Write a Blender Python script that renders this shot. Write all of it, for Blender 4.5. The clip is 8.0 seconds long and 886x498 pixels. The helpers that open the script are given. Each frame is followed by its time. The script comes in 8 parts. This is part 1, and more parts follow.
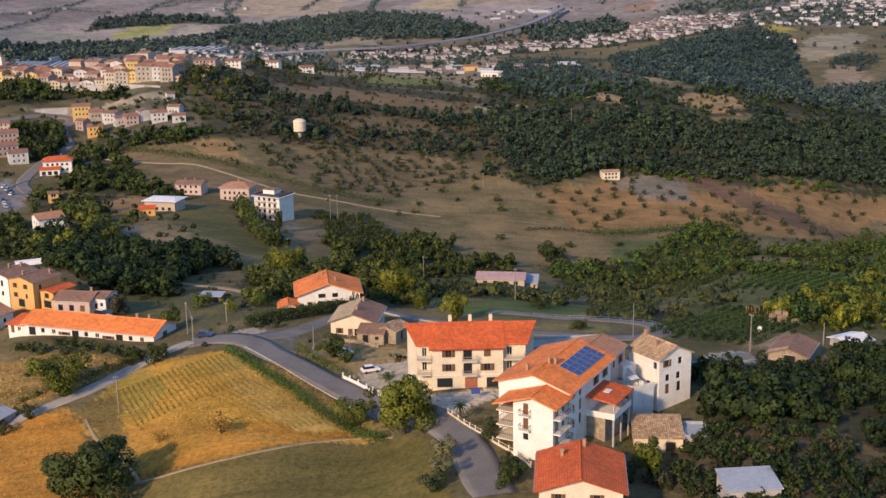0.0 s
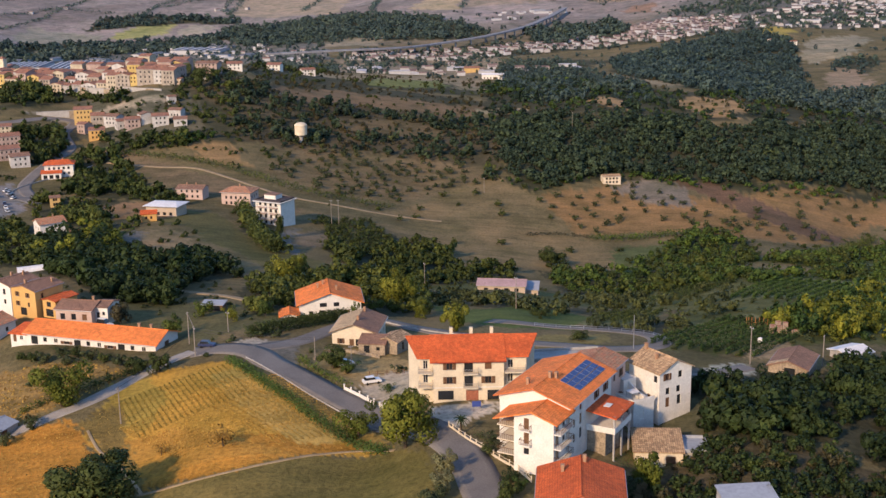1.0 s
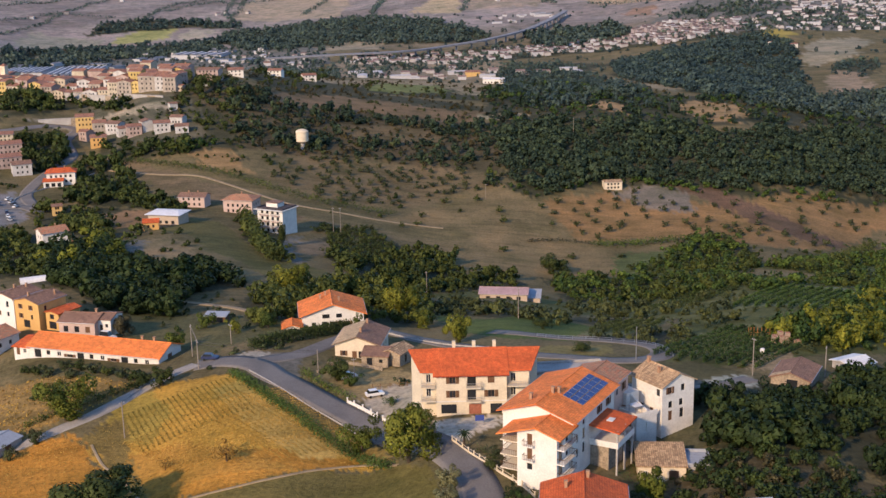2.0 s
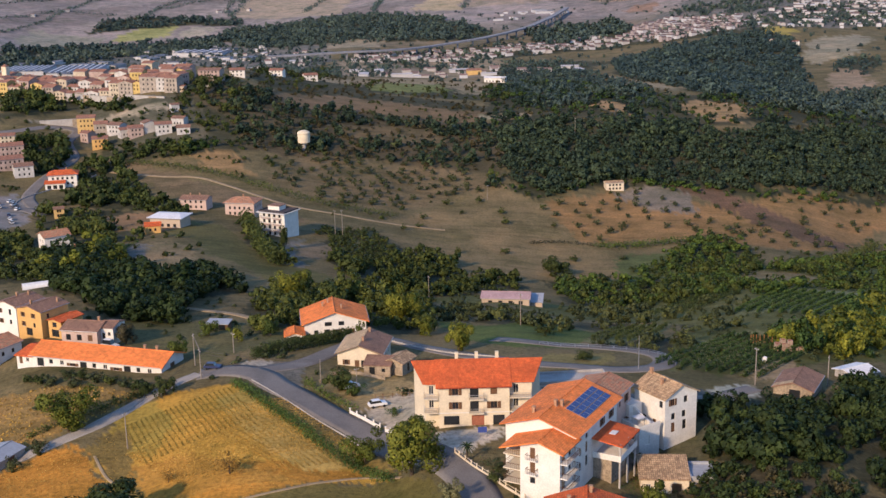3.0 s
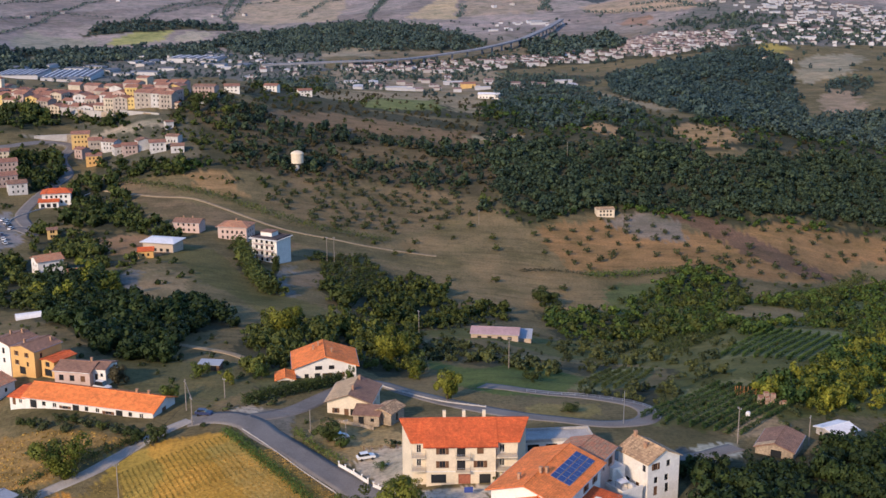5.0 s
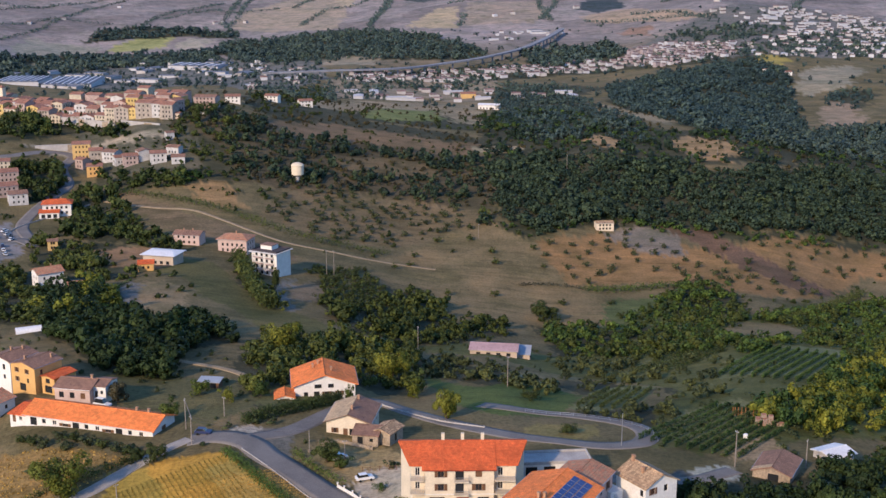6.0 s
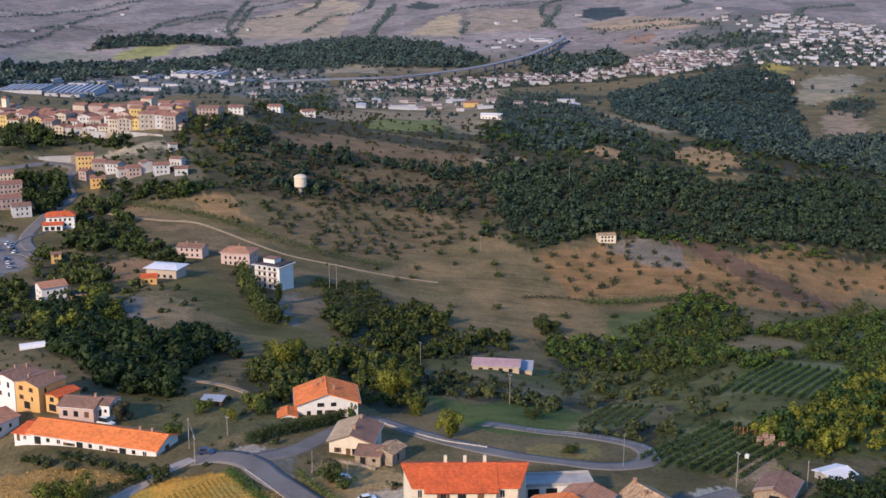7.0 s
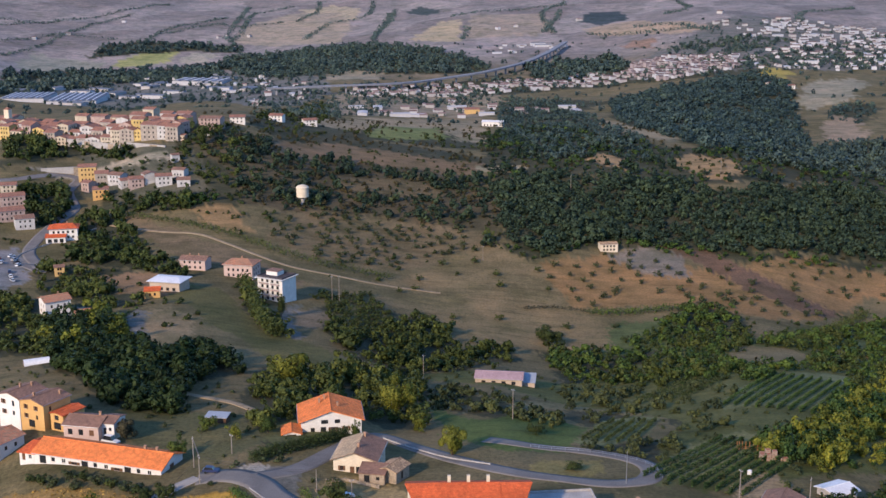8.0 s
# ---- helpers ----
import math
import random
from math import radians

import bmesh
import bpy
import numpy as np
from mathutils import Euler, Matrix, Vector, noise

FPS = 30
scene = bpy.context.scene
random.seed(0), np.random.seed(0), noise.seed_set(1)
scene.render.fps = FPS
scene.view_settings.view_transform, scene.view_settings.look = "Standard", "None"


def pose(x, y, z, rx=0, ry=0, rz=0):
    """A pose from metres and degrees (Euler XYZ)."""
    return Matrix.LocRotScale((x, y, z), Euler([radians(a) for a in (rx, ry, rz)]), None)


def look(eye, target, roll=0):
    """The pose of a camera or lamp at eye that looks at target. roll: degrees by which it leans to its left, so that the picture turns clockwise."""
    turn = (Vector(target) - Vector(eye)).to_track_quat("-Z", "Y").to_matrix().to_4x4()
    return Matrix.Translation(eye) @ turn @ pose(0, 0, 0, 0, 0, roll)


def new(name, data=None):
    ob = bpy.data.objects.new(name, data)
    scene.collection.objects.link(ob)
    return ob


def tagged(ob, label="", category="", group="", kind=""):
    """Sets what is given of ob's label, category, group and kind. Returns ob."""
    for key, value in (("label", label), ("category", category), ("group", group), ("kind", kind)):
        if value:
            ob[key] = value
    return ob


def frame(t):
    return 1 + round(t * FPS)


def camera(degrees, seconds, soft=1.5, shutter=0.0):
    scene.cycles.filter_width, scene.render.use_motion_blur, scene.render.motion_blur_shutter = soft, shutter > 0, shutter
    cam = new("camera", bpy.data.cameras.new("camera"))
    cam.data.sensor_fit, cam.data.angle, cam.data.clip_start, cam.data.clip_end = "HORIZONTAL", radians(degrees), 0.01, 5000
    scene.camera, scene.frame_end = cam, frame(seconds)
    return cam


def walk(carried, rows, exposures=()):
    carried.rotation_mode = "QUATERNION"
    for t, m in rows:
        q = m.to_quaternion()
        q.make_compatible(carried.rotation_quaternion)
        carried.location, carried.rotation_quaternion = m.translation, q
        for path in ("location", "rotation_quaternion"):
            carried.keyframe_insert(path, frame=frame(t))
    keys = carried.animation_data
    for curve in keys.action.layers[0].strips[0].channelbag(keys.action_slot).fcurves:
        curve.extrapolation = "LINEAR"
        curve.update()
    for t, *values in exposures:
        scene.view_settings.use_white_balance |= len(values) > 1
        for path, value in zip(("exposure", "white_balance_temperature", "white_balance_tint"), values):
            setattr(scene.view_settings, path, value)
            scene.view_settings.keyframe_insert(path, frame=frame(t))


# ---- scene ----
EXPO = 0.5
cam = camera(40.0, 8.0)
PATH = [
    (0.0, (0.00, 0.00, 90.00), (-0.000, 242.037, 27.405), -1.000),
    (0.5, (-0.04, -0.08, 91.37), (-0.251, 241.879, 28.474), -0.958),
    (1.0, (-0.08, -0.15, 92.86), (-0.218, 241.864, 30.198), -0.892),
    (1.5, (-0.15, -0.31, 94.52), (-0.353, 241.861, 32.452), -1.008),
    (3.0, (-0.42, 0.79, 98.41), (-1.144, 242.723, 35.406), -1.239),
    (3.5, (-0.16, 0.32, 102.86), (-0.442, 242.133, 39.415), -1.046),
    (4.0, (0.10, -0.16, 107.31), (0.260, 241.542, 43.425), -0.853),
    (4.5, (0.08, -0.29, 109.43), (0.689, 241.590, 46.238), -0.529),
    (6.0, (-0.09, -0.91, 114.88), (1.074, 241.556, 53.986), 0.151),
    (6.5, (-0.13, -1.10, 116.78), (0.721, 241.511, 56.468), 0.171),
    (7.0, (-0.11, -1.27, 118.81), (0.554, 241.490, 59.108), 0.147),
    (7.5, (-0.17, -1.51, 120.76), (0.316, 241.371, 61.526), 0.078),
    (8.0, (-0.26, -1.77, 122.69), (0.012, 241.191, 63.777), -0.175),
]
walk(cam, [(t, look(eye, target, roll)) for t, eye, target, roll in PATH], [(0.0, EXPO, 5850, 11), (8.0, EXPO, 5150, 11)])

# ---- light: a low, slightly veiled evening sun from behind and to one side ----
SUN_AWAY = Vector((0.5, 0.78, -0.46)).normalized()
world = bpy.data.worlds.new("evening_sky")
world.use_nodes = True
scene.world = world
sky = world.node_tree.nodes.new("ShaderNodeTexSky")
sky.sky_type = "NISHITA"
sky.sun_disc = False
sky.sun_elevation = math.asin(-SUN_AWAY.z)
sky.sun_rotation = math.atan2(-SUN_AWAY.x, -SUN_AWAY.y)
sky.air_density, sky.dust_density, sky.ozone_density = 1.0, 0.6, 3.0
world.node_tree.links.new(sky.outputs[0], world.node_tree.nodes["Background"].inputs[0])
world.node_tree.nodes["Background"].inputs[1].default_value = 0.15
sun = new("sun", bpy.data.lights.new("sun", "SUN"))
sun.data.energy, sun.data.angle, sun.data.color = 3.8, radians(3.0), (1.0, 0.66, 0.35)
sun.matrix_world = look((0, 0, 300), Vector((0, 0, 300)) + SUN_AWAY)

# ---- materials ----
def nodes_of(name):
    m = bpy.data.materials.new(name)
    m.use_nodes = True
    t = m.node_tree
    return m, t, t.nodes["Principled BSDF"]


def noise_node(t, scale, detail=5, rough=0.6, coord="Object"):
    n = t.nodes.new("ShaderNodeTexNoise")
    n.inputs["Scale"].default_value, n.inputs["Detail"].default_value, n.inputs["Roughness"].default_value = scale, detail, rough
    c = t.nodes.new("ShaderNodeTexCoord")
    t.links.new(c.outputs[coord], n.inputs["Vector"])
    return n


def mixed(t, kind, a, b, fac=1.0):
    n = t.nodes.new("ShaderNodeMix")
    n.data_type, n.blend_type = "RGBA", kind
    for socket, value in ((n.inputs[0], fac), (n.inputs[6], a), (n.inputs[7], b)):
        if hasattr(value, "is_linked"):
            t.links.new(value, socket)
        else:
            socket.default_value = value
    return n.outputs[2]


def ramp(t, source, stops):
    r = t.nodes.new("ShaderNodeValToRGB")
    while len(r.color_ramp.elements) < len(stops):
        r.color_ramp.elements.new(0.5)
    for e, (p, c) in zip(r.color_ramp.elements, stops):
        e.position, e.color = p, (*c, 1) if len(c) == 3 else c
    t.links.new(source, r.inputs[0])
    return r.outputs[0]


def bump(t, p, height, strength, distance):
    b = t.nodes.new("ShaderNodeBump")
    b.inputs["Strength"].default_value, b.inputs["Distance"].default_value = strength, distance
    t.links.new(height, b.inputs["Height"])
    t.links.new(b.outputs[0], p.inputs["Normal"])


def surface(name, colour, rough=0.85, metal=0.0, fine=8.0, coarse=0.25, vary=0.35, relief=0.02, spread_random=0.0):
    """A matt surface with fine grain and broad stains at real size."""
    m, t, p = nodes_of(name)
    a, b = noise_node(t, fine), noise_node(t, coarse, 4)
    lo = tuple(c * (1 - vary) for c in colour)
    hi = tuple(min(c * (1 + vary * 0.6), 0.95) for c in colour)
    col = mixed(t, "MIX", (*lo, 1), (*hi, 1), ramp(t, a.outputs[0], [(0.3, (0, 0, 0)), (0.7, (1, 1, 1))]))
    col = mixed(t, "MULTIPLY", col, ramp(t, b.outputs[0], [(0.32, (1 - vary, 1 - vary, 1 - vary)), (0.62, (1, 1, 1))]))
    if spread_random:
        info = t.nodes.new("ShaderNodeObjectInfo")
        k = spread_random
        col = mixed(t, "MULTIPLY", col, ramp(t, info.outputs["Random"], [(0.0, (1 - k, 1 - k, 1 - k)), (1.0, (1 + k * 0.4, 1 + k * 0.3, 1 + k * 0.2))]))
    t.links.new(col, p.inputs["Base Color"])
    p.inputs["Roughness"].default_value, p.inputs["Metallic"].default_value = rough, metal
    p.inputs["Specular IOR Level"].default_value = 0.25
    if relief:
        bump(t, p, a.outputs[0], 0.6, relief)
    return m


def leaf_material(name, dark, light):
    """Foliage whose clumps vary one from another."""
    m, t, p = nodes_of(name)
    geo, info = t.nodes.new("ShaderNodeNewGeometry"), t.nodes.new("ShaderNodeObjectInfo")
    n = noise_node(t, 0.09, 3, coord="Object")
    col = mixed(t, "MIX", (*dark, 1), (*light, 1), geo.outputs["Random Per Island"])
    col = mixed(t, "MULTIPLY", col, ramp(t, n.outputs[0], [(0.3, (0.55, 0.6, 0.6)), (0.7, (1.25, 1.2, 1.0))]))
    col = mixed(t, "MULTIPLY", col, ramp(t, info.outputs["Random"], [(0.0, (0.7, 0.75, 0.75)), (1.0, (1.25, 1.15, 1.0))]))
    kind = t.nodes.new("ShaderNodeAttribute")
    kind.attribute_name = "tint"
    col = mixed(t, "MULTIPLY", col, ramp(t, kind.outputs["Fac"], [(0.0, (0.55, 0.66, 0.72)), (0.5, (1.0, 1.0, 1.0)), (0.82, (1.2, 1.17, 1.0)), (1.0, (1.4, 1.32, 1.0))]))
    t.links.new(col, p.inputs["Base Color"])
    p.inputs["Roughness"].default_value = 0.7
    p.inputs["Specular IOR Level"].default_value = 0.22
    # light also comes through the leaves
    thin, both = t.nodes.new("ShaderNodeBsdfTranslucent"), t.nodes.new("ShaderNodeMixShader")
    both.inputs[0].default_value = 0.22
    t.links.new(col, thin.inputs[0])
    t.links.new(p.outputs[0], both.inputs[1])
    t.links.new(thin.outputs[0], both.inputs[2])
    t.links.new(both.outputs[0], t.nodes["Material Output"].inputs[0])
    return m


def land_material():
    """Open ground: the cover of each field, broken by tufts, terrace lines, furrow dust and dry patches."""
    m, t, p = nodes_of("land")
    v = t.nodes.new("ShaderNodeVertexColor")
    v.layer_name = "cover"
    a, b, c = noise_node(t, 0.9, 6, 0.65), noise_node(t, 0.07, 5), noise_node(t, 0.012, 4)
    col = mixed(t, "MULTIPLY", v.outputs[0], ramp(t, a.outputs[0], [(0.3, (0.58, 0.58, 0.55)), (0.52, (1, 1, 1)), (0.75, (1.3, 1.24, 1.15))]))
    col = mixed(t, "MULTIPLY", col, ramp(t, b.outputs[0], [(0.3, (0.72, 0.74, 0.7)), (0.55, (1, 1, 1)), (0.75, (1.2, 1.14, 1.05))]))
    col = mixed(t, "MULTIPLY", col, ramp(t, c.outputs[0], [(0.3, (0.82, 0.84, 0.82)), (0.6, (1.08, 1.05, 1.0))]))
    d = noise_node(t, 0.028, 6, 0.7)
    col = mixed(t, "MULTIPLY", col, ramp(t, d.outputs[0], [(0.36, (0.66, 0.72, 0.62)), (0.5, (0.96, 0.97, 0.93)), (0.64, (1.14, 1.08, 1.02))]))
    # terrace lines and tracks of grazing along the slope
    place, stretch = t.nodes.new("ShaderNodeTexCoord"), t.nodes.new("ShaderNodeMapping")
    stretch.inputs["Scale"].default_value = (0.022, 0.2, 0.0)
    stretch.inputs["Rotation"].default_value = (0, 0, 0.12)
    t.links.new(place.outputs["Object"], stretch.inputs["Vector"])
    lines = t.nodes.new("ShaderNodeTexNoise")
    lines.inputs["Scale"].default_value, lines.inputs["Detail"].default_value, lines.inputs["Distortion"].default_value = 1.0, 4, 0.6
    t.links.new(stretch.outputs[0], lines.inputs["Vector"])
    col = mixed(t, "MULTIPLY", col, ramp(t, lines.outputs[0], [(0.34, (0.8, 0.8, 0.77)), (0.44, (1, 1, 1)), (0.58, (1, 1, 1)), (0.66, (1.16, 1.13, 1.08))]))
    t.links.new(col, p.inputs["Base Color"])
    p.inputs["Roughness"].default_value = 0.95
    p.inputs["Specular IOR Level"].default_value = 0.1
    bump(t, p, a.outputs[0], 0.7, 0.5)
    return m


LAND = land_material()
ASPHALT = surface("asphalt", (0.19, 0.174, 0.162), 0.9, fine=3.0, coarse=0.15, vary=0.25, relief=0.005)
DIRT = surface("trodden earth", (0.37, 0.275, 0.16), 0.95, fine=4.0, coarse=0.3, vary=0.3)
GRAVEL = surface("pale gravel", (0.34, 0.31, 0.28), 0.95, fine=5.0, coarse=0.2, vary=0.25)
CANOPY = leaf_material("woodland leaves", (0.038, 0.055, 0.016), (0.095, 0.12, 0.034))
# dark green leaves; on the near slope the shade is put into this colour
CANOPY_DEEP = leaf_material("dark leaves with painted-in shade", (0.016, 0.032, 0.012), (0.046, 0.072, 0.025))
CANOPY_RIDGE = leaf_material("ridge wood leaves", (0.021, 0.039, 0.031), (0.052, 0.083, 0.06))
CANOPY_MID = leaf_material("mid green leaves", (0.037, 0.07, 0.017), (0.1, 0.155, 0.04))
CANOPY_DRY = leaf_material("dry scrub leaves", (0.05, 0.047, 0.03), (0.105, 0.095, 0.055))
# far leaves are lightened and blued: the haze sits in their colour
CANOPY_FAR = leaf_material("haze-tinted far woodland leaves", (0.055, 0.09, 0.106), (0.095, 0.136, 0.146))
# yellow-green leaves with the low sun's gold put into the colour
CANOPY_GOLD = leaf_material("yellow green leaves with painted-in sun", (0.09, 0.112, 0.016), (0.215, 0.23, 0.034))
CANOPY_OLIVE = leaf_material("olive leaves", (0.046, 0.06, 0.028), (0.108, 0.13, 0.06))
BARK = surface("bark", (0.09, 0.065, 0.045), 0.95, fine=6, coarse=0.5)

def tile_roof(name, colours, gap, tile=(0.26, 0.42), rough=0.85):
    """Clay roof tiles in courses down the slope, each one fired a little differently, with weather stains."""
    m, t, p = nodes_of(name)
    c, b = t.nodes.new("ShaderNodeTexCoord"), t.nodes.new("ShaderNodeTexBrick")
    t.links.new(c.outputs["Object"], b.inputs["Vector"])
    b.offset, b.inputs["Scale"].default_value = 0.0, 1.0
    b.inputs["Brick Width"].default_value, b.inputs["Row Height"].default_value = tile
    b.inputs["Mortar Size"].default_value, b.inputs["Mortar Smooth"].default_value = 0.035, 0.6
    b.inputs["Color1"].default_value, b.inputs["Color2"].default_value = (*colours[0], 1), (*colours[1], 1)
    b.inputs["Mortar"].default_value = (*gap, 1)
    n, s = noise_node(t, 1.1, 4), noise_node(t, 0.22, 4)
    col = mixed(t, "MULTIPLY", b.outputs[0], ramp(t, n.outputs[0], [(0.3, (0.72, 0.72, 0.72)), (0.65, (1.15, 1.12, 1.08))]))
    col = mixed(t, "MULTIPLY", col, ramp(t, s.outputs[0], [(0.32, (0.78, 0.8, 0.82)), (0.6, (1.05, 1.03, 1.0))]))
    t.links.new(col, p.inputs["Base Color"])
    p.inputs["Roughness"].default_value = rough
    p.inputs["Specular IOR Level"].default_value = 0.25
    w = t.nodes.new("ShaderNodeTexWave")
    w.inputs["Scale"].default_value = 1 / tile[0] * 0.5
    t.links.new(c.outputs["Object"], w.inputs["Vector"])
    bump(t, p, w.outputs[0], 0.5, 0.05)
    return m


def glass_dark(name="window glass"):
    m, t, p = nodes_of(name)
    p.inputs["Base Color"].default_value = (0.02, 0.022, 0.026, 1)
    p.inputs["Roughness"].default_value = 0.08
    p.inputs["Specular IOR Level"].default_value = 0.6
    return m


def plaster(name, colour, vary=0.14):
    return surface(name, colour, 0.9, fine=3.0, coarse=0.35, vary=vary, relief=0.01, spread_random=0.0)


TILE_RED = tile_roof("bright red clay tiles", ((0.66, 0.15, 0.04), (0.58, 0.115, 0.03)), (0.3, 0.06, 0.025))
TILE_ORANGE = tile_roof("orange clay tiles", ((0.8, 0.26, 0.065), (0.73, 0.21, 0.05)), (0.5, 0.14, 0.045))
TILE_OLD = tile_roof("weathered mottled tiles", ((0.52, 0.37, 0.22), (0.3, 0.2, 0.12)), (0.13, 0.09, 0.065), (0.4, 0.6))
TILE_TAN = tile_roof("pale tan tiles", ((0.56, 0.43, 0.27), (0.45, 0.33, 0.2)), (0.2, 0.14, 0.09), (0.36, 0.5))
TILE_MIXED = tile_roof("old red and tan tiles", ((0.5, 0.2, 0.11), (0.36, 0.25, 0.16)), (0.13, 0.07, 0.05), (0.42, 0.6))
TILE_BROWN = tile_roof("faded brown tiles", ((0.3, 0.18, 0.13), (0.24, 0.14, 0.1)), (0.13, 0.08, 0.06))
TILE_TOWN = tile_roof("old town roof tiles", ((0.34, 0.17, 0.115), (0.25, 0.135, 0.1)), (0.14, 0.08, 0.06), (0.6, 0.9))
SHEET_GREY = surface("grey corrugated sheet", (0.38, 0.4, 0.44), 0.5, 0.2, fine=1.5, coarse=0.3, vary=0.15)
SHEET_WHITE = surface("white sheet roofing", (0.68, 0.68, 0.7), 0.55, 0.0, fine=1.5, coarse=0.3, vary=0.12)
SHEET_PINK = surface("faded pink sheet roofing", (0.4, 0.28, 0.29), 0.7, 0.0, fine=1.5, coarse=0.3, vary=0.2)
SHEET_DARK = surface("dark bitumen roofing", (0.07, 0.06, 0.065), 0.85, 0.0, fine=1.5, coarse=0.3, vary=0.3)
WHITE = plaster("white plaster", (0.69, 0.66, 0.61))
CREAM = plaster("cream plaster", (0.64, 0.55, 0.41))
YELLOW = plaster("yellow plaster", (0.56, 0.38, 0.15))
ORANGE = plaster("orange plaster", (0.56, 0.34, 0.12))
PINK = plaster("pale pink plaster", (0.5, 0.38, 0.33))
BEIGE = plaster("beige plaster", (0.45, 0.37, 0.29))
OLD_WHITE = plaster("stained white town plaster", (0.52, 0.5, 0.48), 0.3)
OLD_CREAM = plaster("stained cream town plaster", (0.52, 0.45, 0.34), 0.3)
OLD_PINK = plaster("stained pink town plaster", (0.42, 0.32, 0.28), 0.3)
OLD_BEIGE = plaster("stained grey-beige town plaster", (0.38, 0.33, 0.28), 0.35)
OLD_YELLOW = plaster("stained yellow town plaster", (0.54, 0.4, 0.15), 0.25)
# far plaster and tiles: greyed and cooled, distance haze put into the colour
FAR_WHITE = plaster("haze-dulled white plaster", (0.46, 0.46, 0.48))
FAR_CREAM = plaster("haze-dulled cream plaster", (0.4, 0.38, 0.37))
FAR_PINK = plaster("haze-dulled pink plaster", (0.34, 0.29, 0.29))
FAR_TILE = surface("haze-dulled far roof tiles", (0.24, 0.17, 0.16), 0.9, fine=0.5, coarse=0.1, vary=0.25, spread_random=0.35)
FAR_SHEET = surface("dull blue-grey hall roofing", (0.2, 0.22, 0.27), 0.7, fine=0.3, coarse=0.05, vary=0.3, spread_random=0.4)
STONE = surface("rough stone wall", (0.36, 0.29, 0.21), 0.95, fine=2.2, coarse=0.5, vary=0.4, relief=0.06)
BRIDGE_GREY = surface("weathered bridge concrete", (0.24, 0.245, 0.27), 0.9, fine=1, coarse=0.1, vary=0.25)
CONCRETE = surface("grey concrete", (0.42, 0.4, 0.38), 0.9, fine=3, coarse=0.3, vary=0.25)
WOOD = surface("brown wood", (0.16, 0.085, 0.045), 0.7, fine=6, coarse=1.0, vary=0.35)
# brown stake wood; the orange of the low sun is put into its colour
STAKE_WOOD = surface("stake wood with painted-in orange sun", (0.42, 0.2, 0.07), 0.9, fine=5, coarse=1.0, vary=0.3)
WOOD_POLE = surface("grey weathered pole wood", (0.3, 0.26, 0.22), 0.9, fine=5, coarse=1.0, vary=0.3)
METAL = surface("dull grey metal", (0.4, 0.4, 0.42), 0.45, 0.7, fine=6, coarse=1.0, vary=0.15)
BRICK_RED = surface("red brick", (0.34, 0.13, 0.08), 0.9, fine=4, coarse=0.5, vary=0.3)
CHIMNEY = plaster("ochre rendered chimney", (0.42, 0.25, 0.15), 0.25)
GLASS = glass_dark()

# ---- the lie of the land: spot heights in metres, joined by a smooth surface ----
NEAR_SPOTS = [
    (-51, 204, -6), (-84, 216, -10), (-17, 222, -6), (-72, 252, -11), (-53, 272, -4), (-93, 243, -13), (-11, 245, -6),
    (-7, 236, 1), (17, 240, 0), (14, 204, 0), (6, 187, 1), (21, 187, 0), (39, 211, -6), (50, 181, 3),
    (68, 195, -1), (66, 216, 1), (28.5, 208, 1.0), (43, 224, 0), (59, 242, 0), (77, 256, -3), (94, 268, -5), (-22, 284, -5),
    (-49, 281, -3), (-70, 279, -6), (-82, 274, -6), (50, 277, -3), (27, 260, 1),
]
MIDDLE_SPOTS = [
    (-30, 315, -7), (-115, 305, -10), (-115, 320, -7), (30, 305, -10), (20, 345, -15), (25, 320, -11), (20, 430, -33),
    (-10, 460, -43), (70, 310, -11), (125, 400, -28), (115, 460, -38), (160, 440, -37), (-130, 405, -18), (-65, 330, -10),
    (-70, 365, -15), (-85, 370, -16), (-80, 505, -36), (-105, 535, -33), (-180, 545, -37), (-135, 565, -33), (-80, 555, -40),
    (-35, 525, -42), (20, 580, -59), (50, 575, -65), (100, 565, -63),
]
SLOPE_SPOTS = [
    (185, 620, -67), (230, 625, -78), (-55, 615, -46), (-155, 665, -41), (-220, 695, -40), (-240, 655, -43), (-235, 810, -38),
    (-190, 800, -28), (-270, 750, -35), (-210, 860, -5), (-320, 905, -10), (-160, 905, -5), (-135, 750, -34), (-90, 760, -40),
    (-25, 685, -54), (-10, 755, -50), (40, 725, -52), (105, 735, -60), (175, 755, -64), (265, 770, -77), (-30, 845, -39),
    (-35, 980, -31), (-125, 950, -19), (115, 890, -30), (215, 870, -32), (190, 1010, -38), (310, 890, -56), (115, 1150, -47),
    (195, 1150, -48), (385, 1095, -65),
]
FAR_SPOTS = [
    (50, 1250, -55), (-80, 1360, -59), (310, 1300, -68), (-250, 1570, -71), (-150, 1860, -100), (110, 1910, -102), (330, 2080, -102),
    (480, 1670, -97), (500, 1760, -54), (370, 1710, -67), (630, 1770, -71), (430, 2170, -88), (10, 2150, -123), (-80, 2390, -115),
    (870, 2640, -80), (-650, 3040, -136), (-970, 2930, -142), (150, 2640, -98), (-100, 2840, -103), (310, 3050, -83), (-960, 3350, -125),
    (-620, 3560, -113), (720, 3050, -17), (-160, 4380, -44), (-1160, 4380, -41), (1340, 4070, -37),
]
